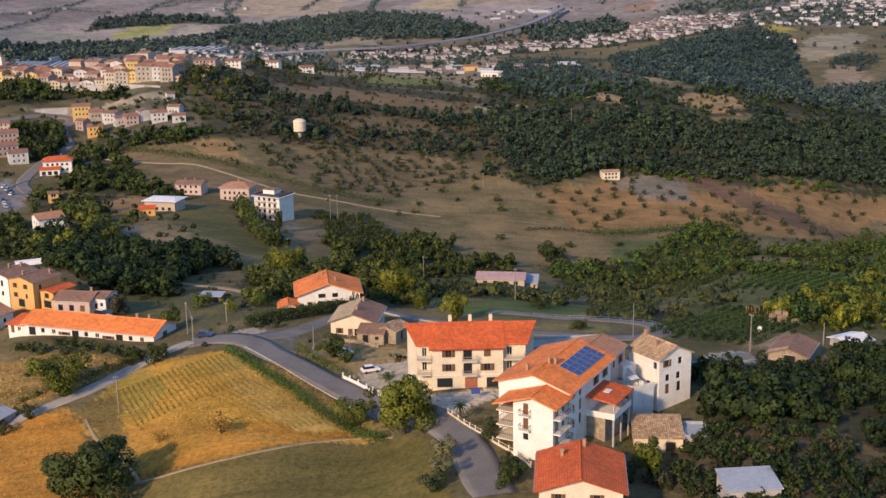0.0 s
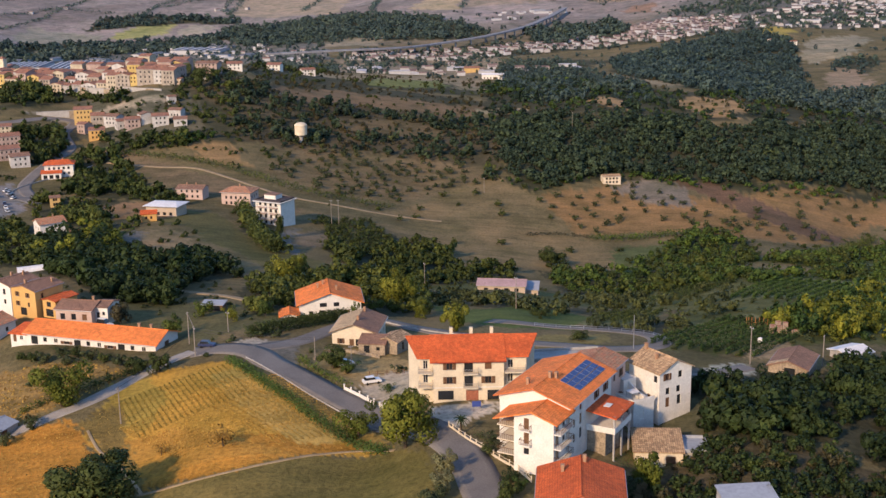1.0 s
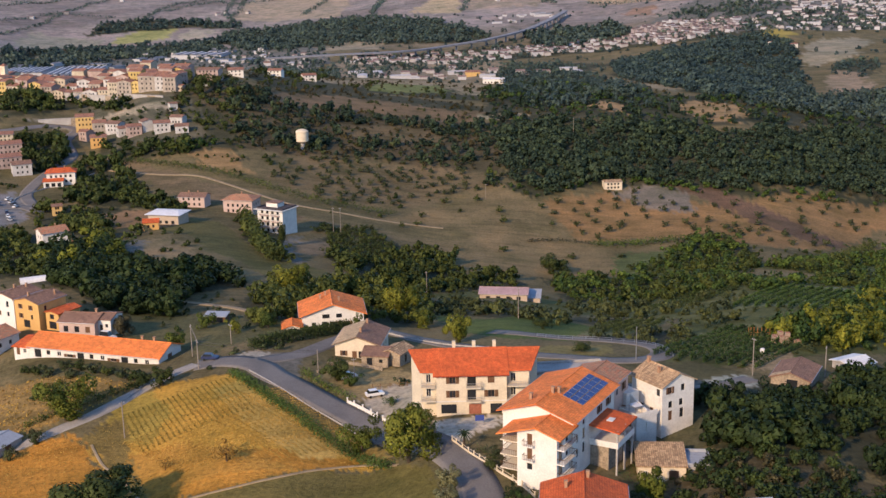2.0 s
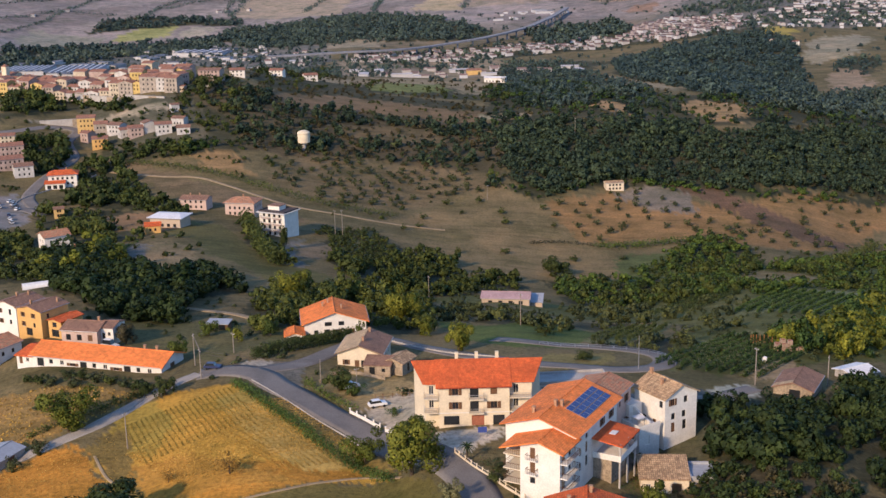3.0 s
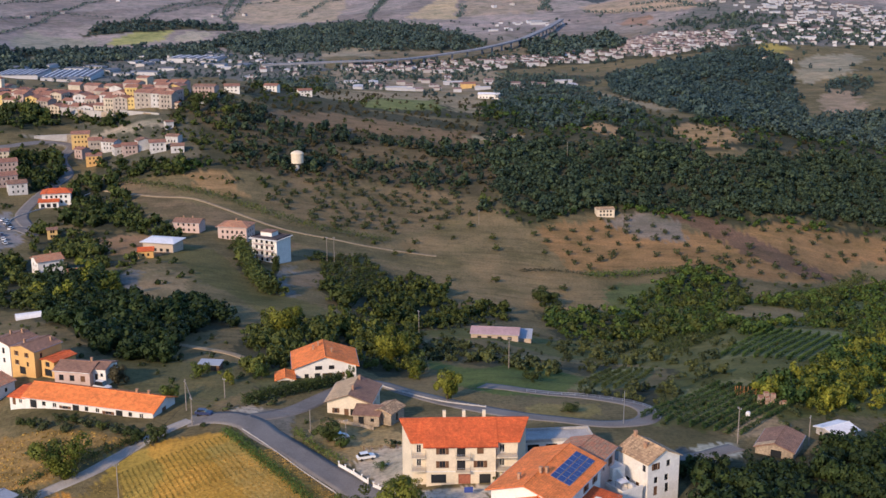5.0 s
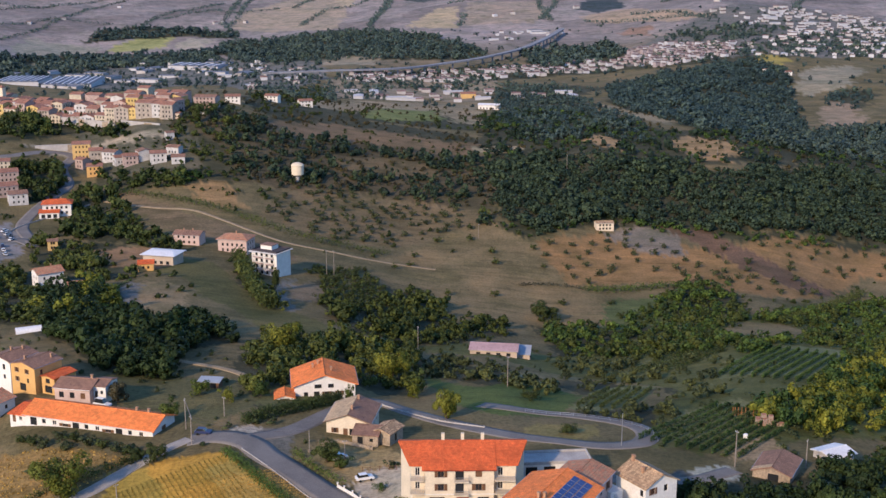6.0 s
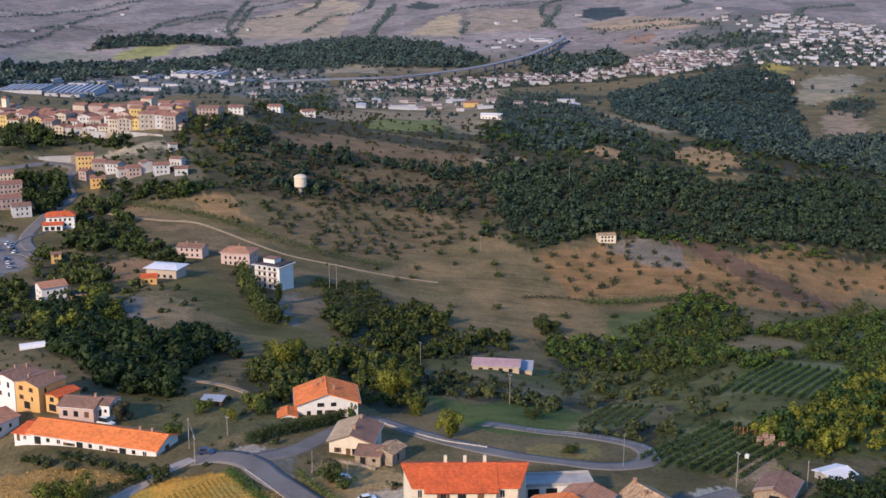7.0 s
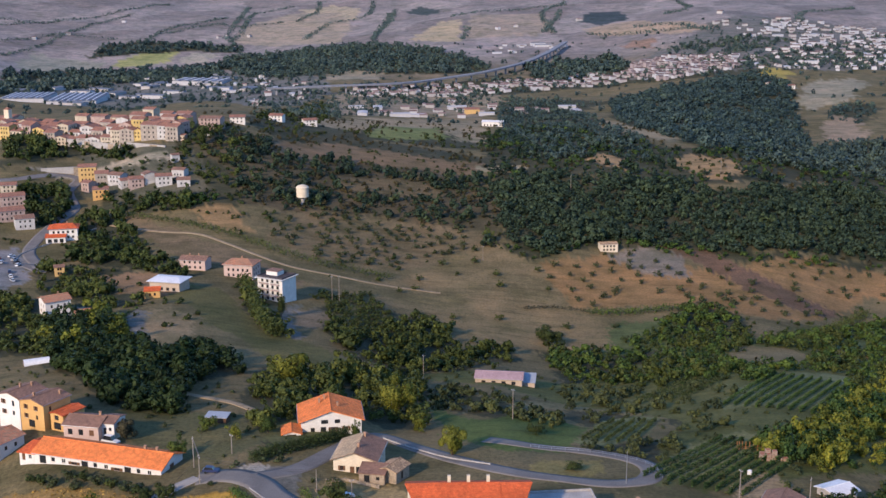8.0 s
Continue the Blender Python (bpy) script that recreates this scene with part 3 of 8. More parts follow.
COVER = {"stone_garden": (0.33, 0.25, 0.13), "plain_ground": (0.16, 0.16, 0.16), "town_ground": (0.17, 0.165, 0.165), "plain_tan": (0.27, 0.225, 0.17), "crest_tan": (0.27, 0.22, 0.15), "mound_drive": (0.2, 0.19, 0.19), "bare_dome": (0.19, 0.155, 0.11), "orchard_ground": (0.12, 0.115, 0.06), "block_drive": (0.19, 0.18, 0.175), "house_court": (0.3, 0.28, 0.27), "green_slope": (0.12, 0.122, 0.045), "white_house_yard": (0.13, 0.12, 0.075), "grove_yard": (0.115, 0.11, 0.055), "villa_yard": (0.13, 0.13, 0.06), "slab_yard": (0.15, 0.145, 0.16), "field_verge": (0.22, 0.16, 0.055), "vine_ground_mid": (0.17, 0.18, 0.09), "olive_terrace": (0.182, 0.142, 0.083), "brown_gap": (0.17, 0.13, 0.075), "brown_right": (0.21, 0.165, 0.09), "right_green": (0.11, 0.14, 0.07), "grey_shrub": (0.2, 0.175, 0.15), "meadow_edge": (0.2, 0.175, 0.1),
         "crest_pale": (0.28, 0.235, 0.165), "field_left": (0.29, 0.28, 0.25), "hill_east": (0.33, 0.275, 0.24), "hill_slope": (0.37, 0.29, 0.23), "red_field": (0.27, 0.185, 0.15),
         "stubble_gold": (0.5, 0.3, 0.06), "stubble_rust": (0.46, 0.23, 0.042), "stubble_green": (0.36, 0.26, 0.06), "stubble_pale": (0.56, 0.38, 0.115), "stubble_brown": (0.43, 0.235, 0.05), "lower_meadow": (0.18, 0.145, 0.05), "orchard_gold": (0.44, 0.215, 0.042), "left_plots": (0.26, 0.175, 0.07),
         "apex_field": (0.205, 0.16, 0.088), "ochre_field": (0.265, 0.168, 0.08), "burnt_strip": (0.15, 0.1, 0.07), "slope_field": (0.172, 0.132, 0.083),
         "slope_gold": (0.3, 0.2, 0.1), "green_bank": (0.13, 0.12, 0.05), "mound": (0.26, 0.2, 0.12), "garden_brown": (0.24, 0.16, 0.095), "bare_plot": (0.34, 0.255, 0.16), "gold_verge": (0.34, 0.24, 0.08), "pale_meadow": (0.1, 0.13, 0.04),
         "road_meadow": (0.24, 0.195, 0.08), "valley_green": (0.11, 0.13, 0.055), "right_gold": (0.28, 0.19, 0.07), "crest_brown": (0.2, 0.142, 0.088),
         "crest_green": (0.17, 0.19, 0.07), "house_field": (0.26, 0.2, 0.12), "olive_slope": (0.178, 0.142, 0.083), "knoll_a": (0.32, 0.22, 0.12),
         "knoll_b": (0.32, 0.22, 0.12), "ridge_path": (0.36, 0.31, 0.22), "long_slope": (0.25, 0.215, 0.15), "right_hill_pale": (0.29, 0.26, 0.2),
         "right_hill_bare": (0.3, 0.23, 0.17), "hilltop_yellow": (0.34, 0.28, 0.08), "river_green": (0.33, 0.33, 0.14), "river_pale_a": (0.28, 0.27, 0.2),
         "river_pale_b": (0.36, 0.33, 0.29), "river_field": (0.31, 0.27, 0.21), "town_field_a": (0.3, 0.25, 0.19), "hill_gold": (0.41, 0.34, 0.25),
         "hill_tan": (0.41, 0.345, 0.27), "hill_wood_a": (0.06, 0.075, 0.09), "hill_wood_b": (0.07, 0.085, 0.09), "hill_pale": (0.36, 0.3, 0.25),
         "junction_asphalt": (0.19, 0.174, 0.162), "vine_ground": (0.2, 0.19, 0.09), "vine_ground_far": (0.17, 0.18, 0.09), "village_ground": (0.12, 0.115, 0.085), "concrete_yard": (0.46, 0.44, 0.42), "mall_yard": (0.36, 0.31, 0.25), "house_yard": (0.44, 0.39, 0.33), "entry_yard": (0.5, 0.47, 0.43), "red_yard": (0.2, 0.15, 0.12),
         "junction_pad": (0.4, 0.37, 0.33), "farm_yard": (0.3, 0.26, 0.2), "village_yard": (0.24, 0.23, 0.25)}


def within(poly, x, y):
    inside = np.zeros(len(x), bool)
    for (x0, y0), (x1, y1) in zip(poly, poly[1:] + poly[:1]):
        if y0 != y1:
            inside ^= ((y0 > y) != (y1 > y)) & (x < (x1 - x0) * (y - y0) / (y1 - y0) + x0)
    return inside


def build_ground():
    bearings = np.radians(np.concatenate([np.arange(-180, -27, 6.0), np.arange(-26, 26.05, 0.13), np.arange(27, 180, 6.0)]))
    radii = np.concatenate([np.linspace(15, 150, 28), np.exp(np.arange(math.log(153), math.log(700), 0.0055)),
                            np.exp(np.arange(math.log(700), math.log(4900), 0.0085))])
    b, r = np.meshgrid(bearings, radii)
    x, y = (r * np.sin(b)).ravel(), (r * np.cos(b)).ravel()
    z = heights(x, y)
    rr = np.hypot(x, y)
    # field edges wander a little
    wx = x + np.sin(y / 7.0) * np.minimum(rr / 500, 3) + np.sin(y / 23.0 + x / 31) * np.minimum(rr / 300, 6)
    wy = y + np.sin(x / 6.0) * np.minimum(rr / 500, 3)
    ragged = np.random.default_rng(17).normal(0, 0.45, (2, len(x))) * np.clip(rr / 220, 1, 8)
    wx, wy = wx + ragged[0], wy + ragged[1]
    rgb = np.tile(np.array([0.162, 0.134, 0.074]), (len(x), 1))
    # far hills: pale dry soil with blue distance haze put into its colour
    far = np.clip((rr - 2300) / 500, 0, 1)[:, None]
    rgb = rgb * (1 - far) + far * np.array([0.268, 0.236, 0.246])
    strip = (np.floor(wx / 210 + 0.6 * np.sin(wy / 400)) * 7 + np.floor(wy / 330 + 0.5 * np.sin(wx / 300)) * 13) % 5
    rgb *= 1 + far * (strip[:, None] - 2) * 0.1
    for name, poly in WOODS.items():
        rgb[within(poly, wx, wy)] = (0.105, 0.088, 0.056) if "scrub" in name else (0.065, 0.065, 0.042)
    for name, poly in FIELDS.items():
        rgb[within(poly, wx, wy)] = COVER[name]
    n, k = len(radii), len(bearings)
    i = np.arange(n - 1)[:, None] * k + np.arange(k - 1)[None, :]
    quads = np.stack([i, i + 1, i + k + 1, i + k], -1).reshape(-1, 4)
    seam = np.arange(n - 1) * k
    quads = np.concatenate([quads, np.stack([seam + k - 1, seam, seam + k, seam + 2 * k - 1], -1)])
    me = bpy.data.meshes.new("ground")
    verts = np.concatenate([np.stack([x, y, z], 1), [[0, 0, ground(0.0, 15.0)]]])
    faces = quads.tolist() + [[len(x), j + 1, j] for j in range(k - 1)] + [[len(x), 0, k - 1]]
    me.from_pydata(verts.tolist(), [], [f[::-1] for f in faces])
    att = me.color_attributes.new("cover", "FLOAT_COLOR", "POINT")
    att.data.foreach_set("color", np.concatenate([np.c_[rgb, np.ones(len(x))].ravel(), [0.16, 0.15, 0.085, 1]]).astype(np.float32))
    me.polygons.foreach_set("use_smooth", np.ones(len(me.polygons), bool))
    me.materials.append(LAND)
    me.update()
    tagged(new("ground", me), "rolling hills of dry golden fields, meadow and scrub", "ground", kind="structure")


build_ground()

# ---- roads ----
ROADS = {
    "field_path": [(-58, 208), (-52, 208), (-41, 209), (-33, 212), (-25, 217), (-17, 220), (-10, 215)],
    "plot_path": [(-77, 243), (-72, 233), (-67, 226), (-61, 216), (-57, 208)],
    "village_road": [(-246, 631), (-228, 640), (-213, 627), (-233, 665), (-238, 695), (-238, 732), (-236, 764), (-250, 799), (-252, 831), (-268, 835), (-291, 810), (-321, 807)],
    "farm_track": [(-202, 724), (-183, 709), (-164, 698), (-142, 690), (-123, 674), (-101, 655), (-81, 642), (-56, 636), (-41, 634), (-19, 636), (-1, 634)],
    "bank_track": [(-84, 371), (-67, 359), (-57, 346)],
    "main_road": [(8, 183), (6.5, 188), (5.2, 196), (3.2, 205.5), (-1, 215.5), (-7, 225), (-14, 235), (-19.5, 243.5), (-26, 250.5), (-35.5, 261.5), (-41, 268), (-46, 276), (-54, 282), (-62, 282.5)],
    "west_lane": [(-62, 283), (-67, 278), (-74, 269), (-81, 258), (-88, 252), (-95, 248), (-105, 241)],
    "back_road": [(-47, 279), (-37, 286), (-28, 304), (-19, 324), (-7, 312), (4, 297), (14, 286), (25, 278), (35, 274), (44, 274), (50, 277), (53, 285), (52, 294), (46, 303), (35, 311), (23, 313), (12, 319)],
    "east_road": [(33, 253), (41, 250), (50, 249), (58, 250), (68, 257)],
}
WIDTHS = {"main_road": 8.0, "west_lane": 4.0, "back_road": 6.0, "east_road": 5.0, "village_road": 7.5, "farm_track": 2.5, "bank_track": 3.0, "field_path": 0.7, "plot_path": 0.6}


def curve_through(points, step):
    out = []
    p = [points[0]] + list(points) + [points[-1]]
    for a, b, c, d in zip(p, p[1:], p[2:], p[3:]):
        n = max(2, int(math.dist(b, c) / step))
        for j in range(n):
            s = j / n
            out.append(tuple(0.5 * (2 * b[i] + (c[i] - a[i]) * s + (2 * a[i] - 5 * b[i] + 4 * c[i] - d[i]) * s * s + (3 * b[i] - a[i] - 3 * c[i] + d[i]) * s ** 3) for i in (0, 1)))
    return out + [points[-1]]


def sides_of(line, offset):
    out = []
    for i, q in enumerate(line):
        a, b = line[max(i - 2, 0)], line[min(i + 2, len(line) - 1)]
        t = Vector((b[0] - a[0], b[1] - a[1])).normalized()
        out.append((q[0] - t.y * offset, q[1] + t.x * offset))
    return out


def road(name, label, material, width, lift):
    line = curve_through(ROADS[name], 1.5)
    cuts = [-0.5, -0.3, -0.1, 0.1, 0.3, 0.5]
    rows = [sides_of(line, width * c) for c in cuts]
    mid = heights([q[0] for q in line], [q[1] for q in line])
    vs, fs = [], []
    for c, r in zip(cuts, rows):
        h = heights([q[0] for q in r], [q[1] for q in r])
        for q, hh, mm in zip(r, h, mid):
            vs.append((q[0], q[1], max(hh, mm * 0.3 + hh * 0.7) + lift))
    n = len(line)
    for c in range(len(cuts) - 1):
        for i in range(n - 1):
            fs.append((c * n + i, (c + 1) * n + i, (c + 1) * n + i + 1, c * n + i + 1)[::-1])
    # verges drop into the ground
    for row, flip in ((0, False), (len(cuts) - 1, True)):
        base = len(vs)
        vs += [(x, y, z - 0.8) for x, y, z in vs[row * n:row * n + n]]
        for i in range(n - 1):
            f = (row * n + i, row * n + i + 1, base + i + 1, base + i)
            fs.append(f if flip else f[::-1])
    me = bpy.data.meshes.new(name)
    me.from_pydata(vs, [], fs)
    me.materials.append(material)
    me.polygons.foreach_set("use_smooth", np.ones(len(me.polygons), bool))
    return tagged(new("road", me), label, "road", kind="structure")


for key, label in (("main_road", "worn grey asphalt road past the golden field"), ("back_road", "grey asphalt hairpin road down the slope"),
                   ("east_road", "grey asphalt access road behind the houses"), ("village_road", "grey asphalt road climbing to the old town")):
    road(key, label, ASPHALT, WIDTHS[key], 0.1)
for key, label in (("west_lane", "pale worn lane beside the plots"), ("farm_track", "pale dirt track across the slope"), ("bank_track", "pale dirt track below the grove"), ("field_path", "pale dirt path between stubble and meadow"), ("plot_path", "pale dirt path down the golden plot")):
    road(key, label, DIRT if "dirt" in label else GRAVEL, WIDTHS[key], 0.12)

# ---- woods: crowns of many leaf clumps ----
def crown_parts(rng, count, size, lobes_n=8):
    """Leaf clumps as small bent triangles round an uneven crown one metre in radius: corners, and the rounded lie of the leaves there."""
    lobes = [(np.array([0, 0, -0.1]), 0.7)] + [(rng.normal(0, 0.44, 3) * np.array([1, 1, 0.85]), rng.uniform(0.28, 0.55)) for _ in range(lobes_n)]
    tris, turned = [], []
    for _ in range(count):
        c, s = lobes[rng.integers(len(lobes))]
        d = rng.normal(0, 1, 3)
        d /= np.linalg.norm(d)
        p = c + d * s * rng.uniform(0.75, 1.08)
        side = np.cross(d, rng.normal(0, 1, 3))
        side /= np.linalg.norm(side) + 1e-9
        other = np.cross(d, side)
        k = size * rng.uniform(0.6, 1.3)
        lean = d * k * rng.uniform(-0.5, 0.5)
        tris.append([p - side * k - other * k * 0.6 - d * k * 0.3, p + side * k - other * k * 0.5 - d * k * 0.3 + lean, p + other * k * 1.1 - lean * 0.5 + d * 0.1 * k])
        turned.append([0.6 * d + 0.5 * p + rng.normal(0, 0.28, 3) for _ in range(3)])
    turned = np.array(turned)
    return np.array(tris), turned / np.linalg.norm(turned, axis=2, keepdims=True)


def leaf_mesh(name, corners, turned, material, tints=None):
    """A mesh of loose triangles whose shading follows the given directions; tints: how yellow each tree is."""
    v, n = np.asarray(corners, np.float32).reshape(-1, 3), np.asarray(turned, np.float32).reshape(-1, 3)
    me = bpy.data.meshes.new(name)
    me.vertices.add(len(v))
    me.vertices.foreach_set("co", v.ravel())
    me.loops.add(len(v))
    me.loops.foreach_set("vertex_index", np.arange(len(v)))
    me.polygons.add(len(v) // 3)
    me.polygons.foreach_set("loop_start", np.arange(0, len(v), 3))
    me.update(calc_edges=True)
    me.polygons.foreach_set("use_smooth", np.ones(len(v) // 3, bool))
    n = n / np.maximum(np.linalg.norm(n, axis=1, keepdims=True), 1e-6)
    me.attributes.new("custom_normal", "FLOAT_VECTOR", "POINT").data.foreach_set("vector", n.ravel())
    tints = np.full(len(v), 0.5) if tints is None else np.repeat(tints, len(v) // len(tints))
    me.attributes.new("tint", "FLOAT", "POINT").data.foreach_set("value", tints.astype(np.float32))
    me.materials.append(material)
    me.update()
    return me


def scatter(poly, spacing, rng):
    xs, ys = [p[0] for p in poly], [p[1] for p in poly]
    n = int((max(xs) - min(xs)) * (max(ys) - min(ys)) / spacing ** 2)
    p = np.stack([rng.uniform(min(xs), max(xs), n), rng.uniform(min(ys), max(ys), n)], 1)
    return p[within(list(poly), p[:, 0], p[:, 1])]


# gardens and forecourts kept clear of woodland: centre and radius
GARDENS = [(-176, 528, 10), (-174, 517, 9), (-223, 697, 12), (-221, 686, 10), (-132, 567, 12), (-131, 556, 10), (-136, 547, 8), (-158, 513, 8), (-130, 618, 10), (-128, 608, 8), (-103, 609, 11), (-102, 600, 9), (-81, 568, 11), (-88, 552, 6),
           (-201, 616, 6), (60, 247, 8), (68, 245, 6), (76, 251, 8), (84, 261, 6), (93, 265, 5), (-147, 417, 7), (-245, 826, 8), (-220, 808, 8), (-203, 790, 8), (-184, 788, 9), (-170, 784, 8)]


def wood(key, label, material, spacing, tall, leaves=60, size=0.34, seed=1, clear=("knoll_a", "knoll_b", "green_bank", "slope_gold", "mound", "garden_brown", "bare_plot", "concrete_yard", "vine_ground", "vine_ground_far", "vine_ground_mid", "crest_tan", "crest_green", "mound_drive", "bare_dome", "orchard_ground", "block_drive", "house_court", "villa_yard", "white_house_yard", "olive_terrace", "crest_brown", "brown_gap", "brown_right")):
    rng = np.random.default_rng(seed)
    kinds = [crown_parts(rng, leaves, size) for _ in range(7)]
    spots = scatter(WOODS[key], spacing, rng)
    for open_ground in clear:
        spots = spots[~within(FIELDS[open_ground], spots[:, 0], spots[:, 1])]
    for hx, hy, r in GARDENS:
        spots = spots[np.hypot(spots[:, 0] - hx, spots[:, 1] - hy) > r]
    h = heights(spots[:, 0], spots[:, 1])
    clump = np.sin(spots[:, 0] / 17 + seed) * np.sin(spots[:, 1] / 23)
    all_tris, all_turned = [], []
    for (x, y), z, c in zip(spots, h, clump):
        s = tall * rng.uniform(0.4, 1.3) * (1 + 0.25 * c)
        w = s * rng.uniform(0.42, 0.6)
        a = rng.uniform(0, 6.28)
        turn = np.array([[math.cos(a), -math.sin(a), 0], [math.sin(a), math.cos(a), 0], [0, 0, 1]])
        k, n = kinds[rng.integers(7)]
        all_tris.append(k @ turn.T * np.array([w, w, s * 0.5]) + np.array([x, y, z + s * 0.45]))
        all_turned.append(n @ turn.T)
    me = leaf_mesh(key, np.concatenate(all_tris), np.concatenate(all_turned), material, np.clip(rng.beta(2.2, 2.2, len(spots)) + 0.12 * clump, 0, 1))
    return tagged(new("woodland" if tall > 4 else "scrub", me), label, "trees", kind="stuff")


wood("ridge_wood", "dense dark green wood covering the steep slope", CANOPY_RIDGE, 4.8, 6.8, 105, 0.24, 2)
wood("slope_scrub", "dry brown and green scrub on the hillside", CANOPY_DRY, 12, 3.2, 50, 0.34, 3)
wood("belt", "belt of dark trees along the stream", CANOPY, 5.6, 5.4, 150, 0.22, 4)
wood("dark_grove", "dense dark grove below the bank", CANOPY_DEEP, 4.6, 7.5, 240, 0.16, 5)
wood("gold_grove", "sunlit yellow-green trees at the top of the grove", CANOPY_GOLD, 6.0, 8.0, 240, 0.16, 32)
wood("garden_trees", "garden trees round the houses on the bank", CANOPY, 12.0, 5.0, 120, 0.24, 33)
wood("house_grove", "mixed trees round the red-roofed house", CANOPY, 6.2, 6.2, 280, 0.15, 6)
wood("hollow", "green trees and bushes filling the hollow", CANOPY_MID, 7.0, 4.8, 110, 0.23, 7)
wood("hollow", "fresh green bushes in the hollow", CANOPY, 7.5, 4.4, 110, 0.23, 34)
wood("vine_edge", "grey-green olive trees and bushes", CANOPY_OLIVE, 9.0, 3.6, 140, 0.22, 8)
wood("right_gold_wood", "sunlit yellow-green trees on the rise", CANOPY_GOLD, 5.2, 5.2, 280, 0.15, 9)
wood("right_gold_wood", "green trees between the sunlit ones", CANOPY_MID, 6.5, 5.6, 240, 0.16, 35)
wood("near_wood", "dense dark green trees with painted-in shade on the slope", CANOPY_DEEP, 3.6, 5.4, 360, 0.15, 10)
wood("near_scrub", "bushes and brambles with painted-in shade on rough ground", CANOPY_DEEP, 2.4, 2.4, 170, 0.19, 11)
wood("near_scrub", "dry brown brush and brambles on the rough slope", CANOPY_DRY, 4.4, 2.0, 150, 0.19, 49)
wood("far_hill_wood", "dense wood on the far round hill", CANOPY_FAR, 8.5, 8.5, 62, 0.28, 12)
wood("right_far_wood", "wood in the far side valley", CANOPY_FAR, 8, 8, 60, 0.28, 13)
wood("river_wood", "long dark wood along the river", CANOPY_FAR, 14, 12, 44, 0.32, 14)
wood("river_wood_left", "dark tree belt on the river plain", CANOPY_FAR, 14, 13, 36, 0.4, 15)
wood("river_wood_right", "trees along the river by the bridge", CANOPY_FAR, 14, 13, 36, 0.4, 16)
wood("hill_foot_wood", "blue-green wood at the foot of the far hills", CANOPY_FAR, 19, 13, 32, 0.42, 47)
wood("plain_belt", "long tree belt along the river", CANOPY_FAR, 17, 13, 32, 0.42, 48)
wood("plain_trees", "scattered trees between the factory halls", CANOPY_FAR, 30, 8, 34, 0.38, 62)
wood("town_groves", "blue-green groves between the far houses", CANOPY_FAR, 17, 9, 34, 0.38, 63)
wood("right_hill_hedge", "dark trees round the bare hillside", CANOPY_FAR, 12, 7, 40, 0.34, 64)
wood("crest_trees", "trees along the crest of the ridge", CANOPY, 16, 5, 50, 0.34, 17)
wood("back_wood", "trees and hedges behind the ridge", CANOPY_FAR, 11, 6, 50, 0.3, 18)
wood("town_slope", "bushy trees on the slope below the old town", CANOPY, 6, 6, 55, 0.34, 19)
wood("cypress_slope", "dark trees on the slope beside the road", CANOPY, 5.5, 6.5, 60, 0.32, 20)
wood("road_trees", "trees beside the village road", CANOPY, 6, 6, 70, 0.3, 21)
wood("left_trees", "green trees below the village road", CANOPY, 6.5, 6.0, 110, 0.24, 22)
wood("foot_trees", "dark trees at the foot of the tall block", CANOPY, 5, 7, 70, 0.3, 23)
wood("lower_olives", "grey-green olive trees along the bend", CANOPY_OLIVE, 6.5, 3.4, 160, 0.2, 24)
wood("middle_olives", "row of grey-green olives on the meadow edge", CANOPY_OLIVE, 5.0, 3.8, 90, 0.28, 25)
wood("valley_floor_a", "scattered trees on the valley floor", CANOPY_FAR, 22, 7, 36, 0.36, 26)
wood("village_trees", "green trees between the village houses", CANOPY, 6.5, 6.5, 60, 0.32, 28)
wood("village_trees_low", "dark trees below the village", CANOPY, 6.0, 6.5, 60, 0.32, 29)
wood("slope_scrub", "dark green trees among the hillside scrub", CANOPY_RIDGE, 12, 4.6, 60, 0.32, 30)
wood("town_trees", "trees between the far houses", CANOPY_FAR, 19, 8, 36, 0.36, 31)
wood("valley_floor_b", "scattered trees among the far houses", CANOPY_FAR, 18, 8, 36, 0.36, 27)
wood("crest_bushes", "bushes and small trees along the broken crest", CANOPY_MID, 13.0, 4.2, 45, 0.36, 36)
wood("crest_bushes", "dark trees along the broken crest", CANOPY_RIDGE, 13.0, 5.5, 55, 0.34, 37)
wood("scrub_fill", "mixed green scrub down the hillside", CANOPY_OLIVE, 13, 3.6, 50, 0.36, 38)
wood("scrub_fill", "dark trees down the hillside", CANOPY_RIDGE, 11, 6.0, 60, 0.34, 39)
wood("scrub_fill", "dry brown brush down the hillside", CANOPY_DRY, 13, 2.6, 45, 0.36, 40)
wood("brown_brush", "low brown brush on the crest terraces", CANOPY_DRY, 11.0, 2.4, 40, 0.4, 41)
wood("town_east", "dark trees at the end of the old town", CANOPY, 11, 4.6, 60, 0.33, 42)
wood("village_foot", "bushes and trees below the village houses", CANOPY_MID, 7.5, 5.5, 60, 0.33, 43)
wood("wood_foot", "ragged bushes along the foot of the wood", CANOPY_MID, 7.5, 3.6, 60, 0.32, 44)
wood("village_east", "dark bushes on the slope beside the village", CANOPY, 11, 3.8, 60, 0.33, 45)
wood("village_close", "bushes and garden trees between the village houses", CANOPY, 8.5, 3.8, 60, 0.33, 46)

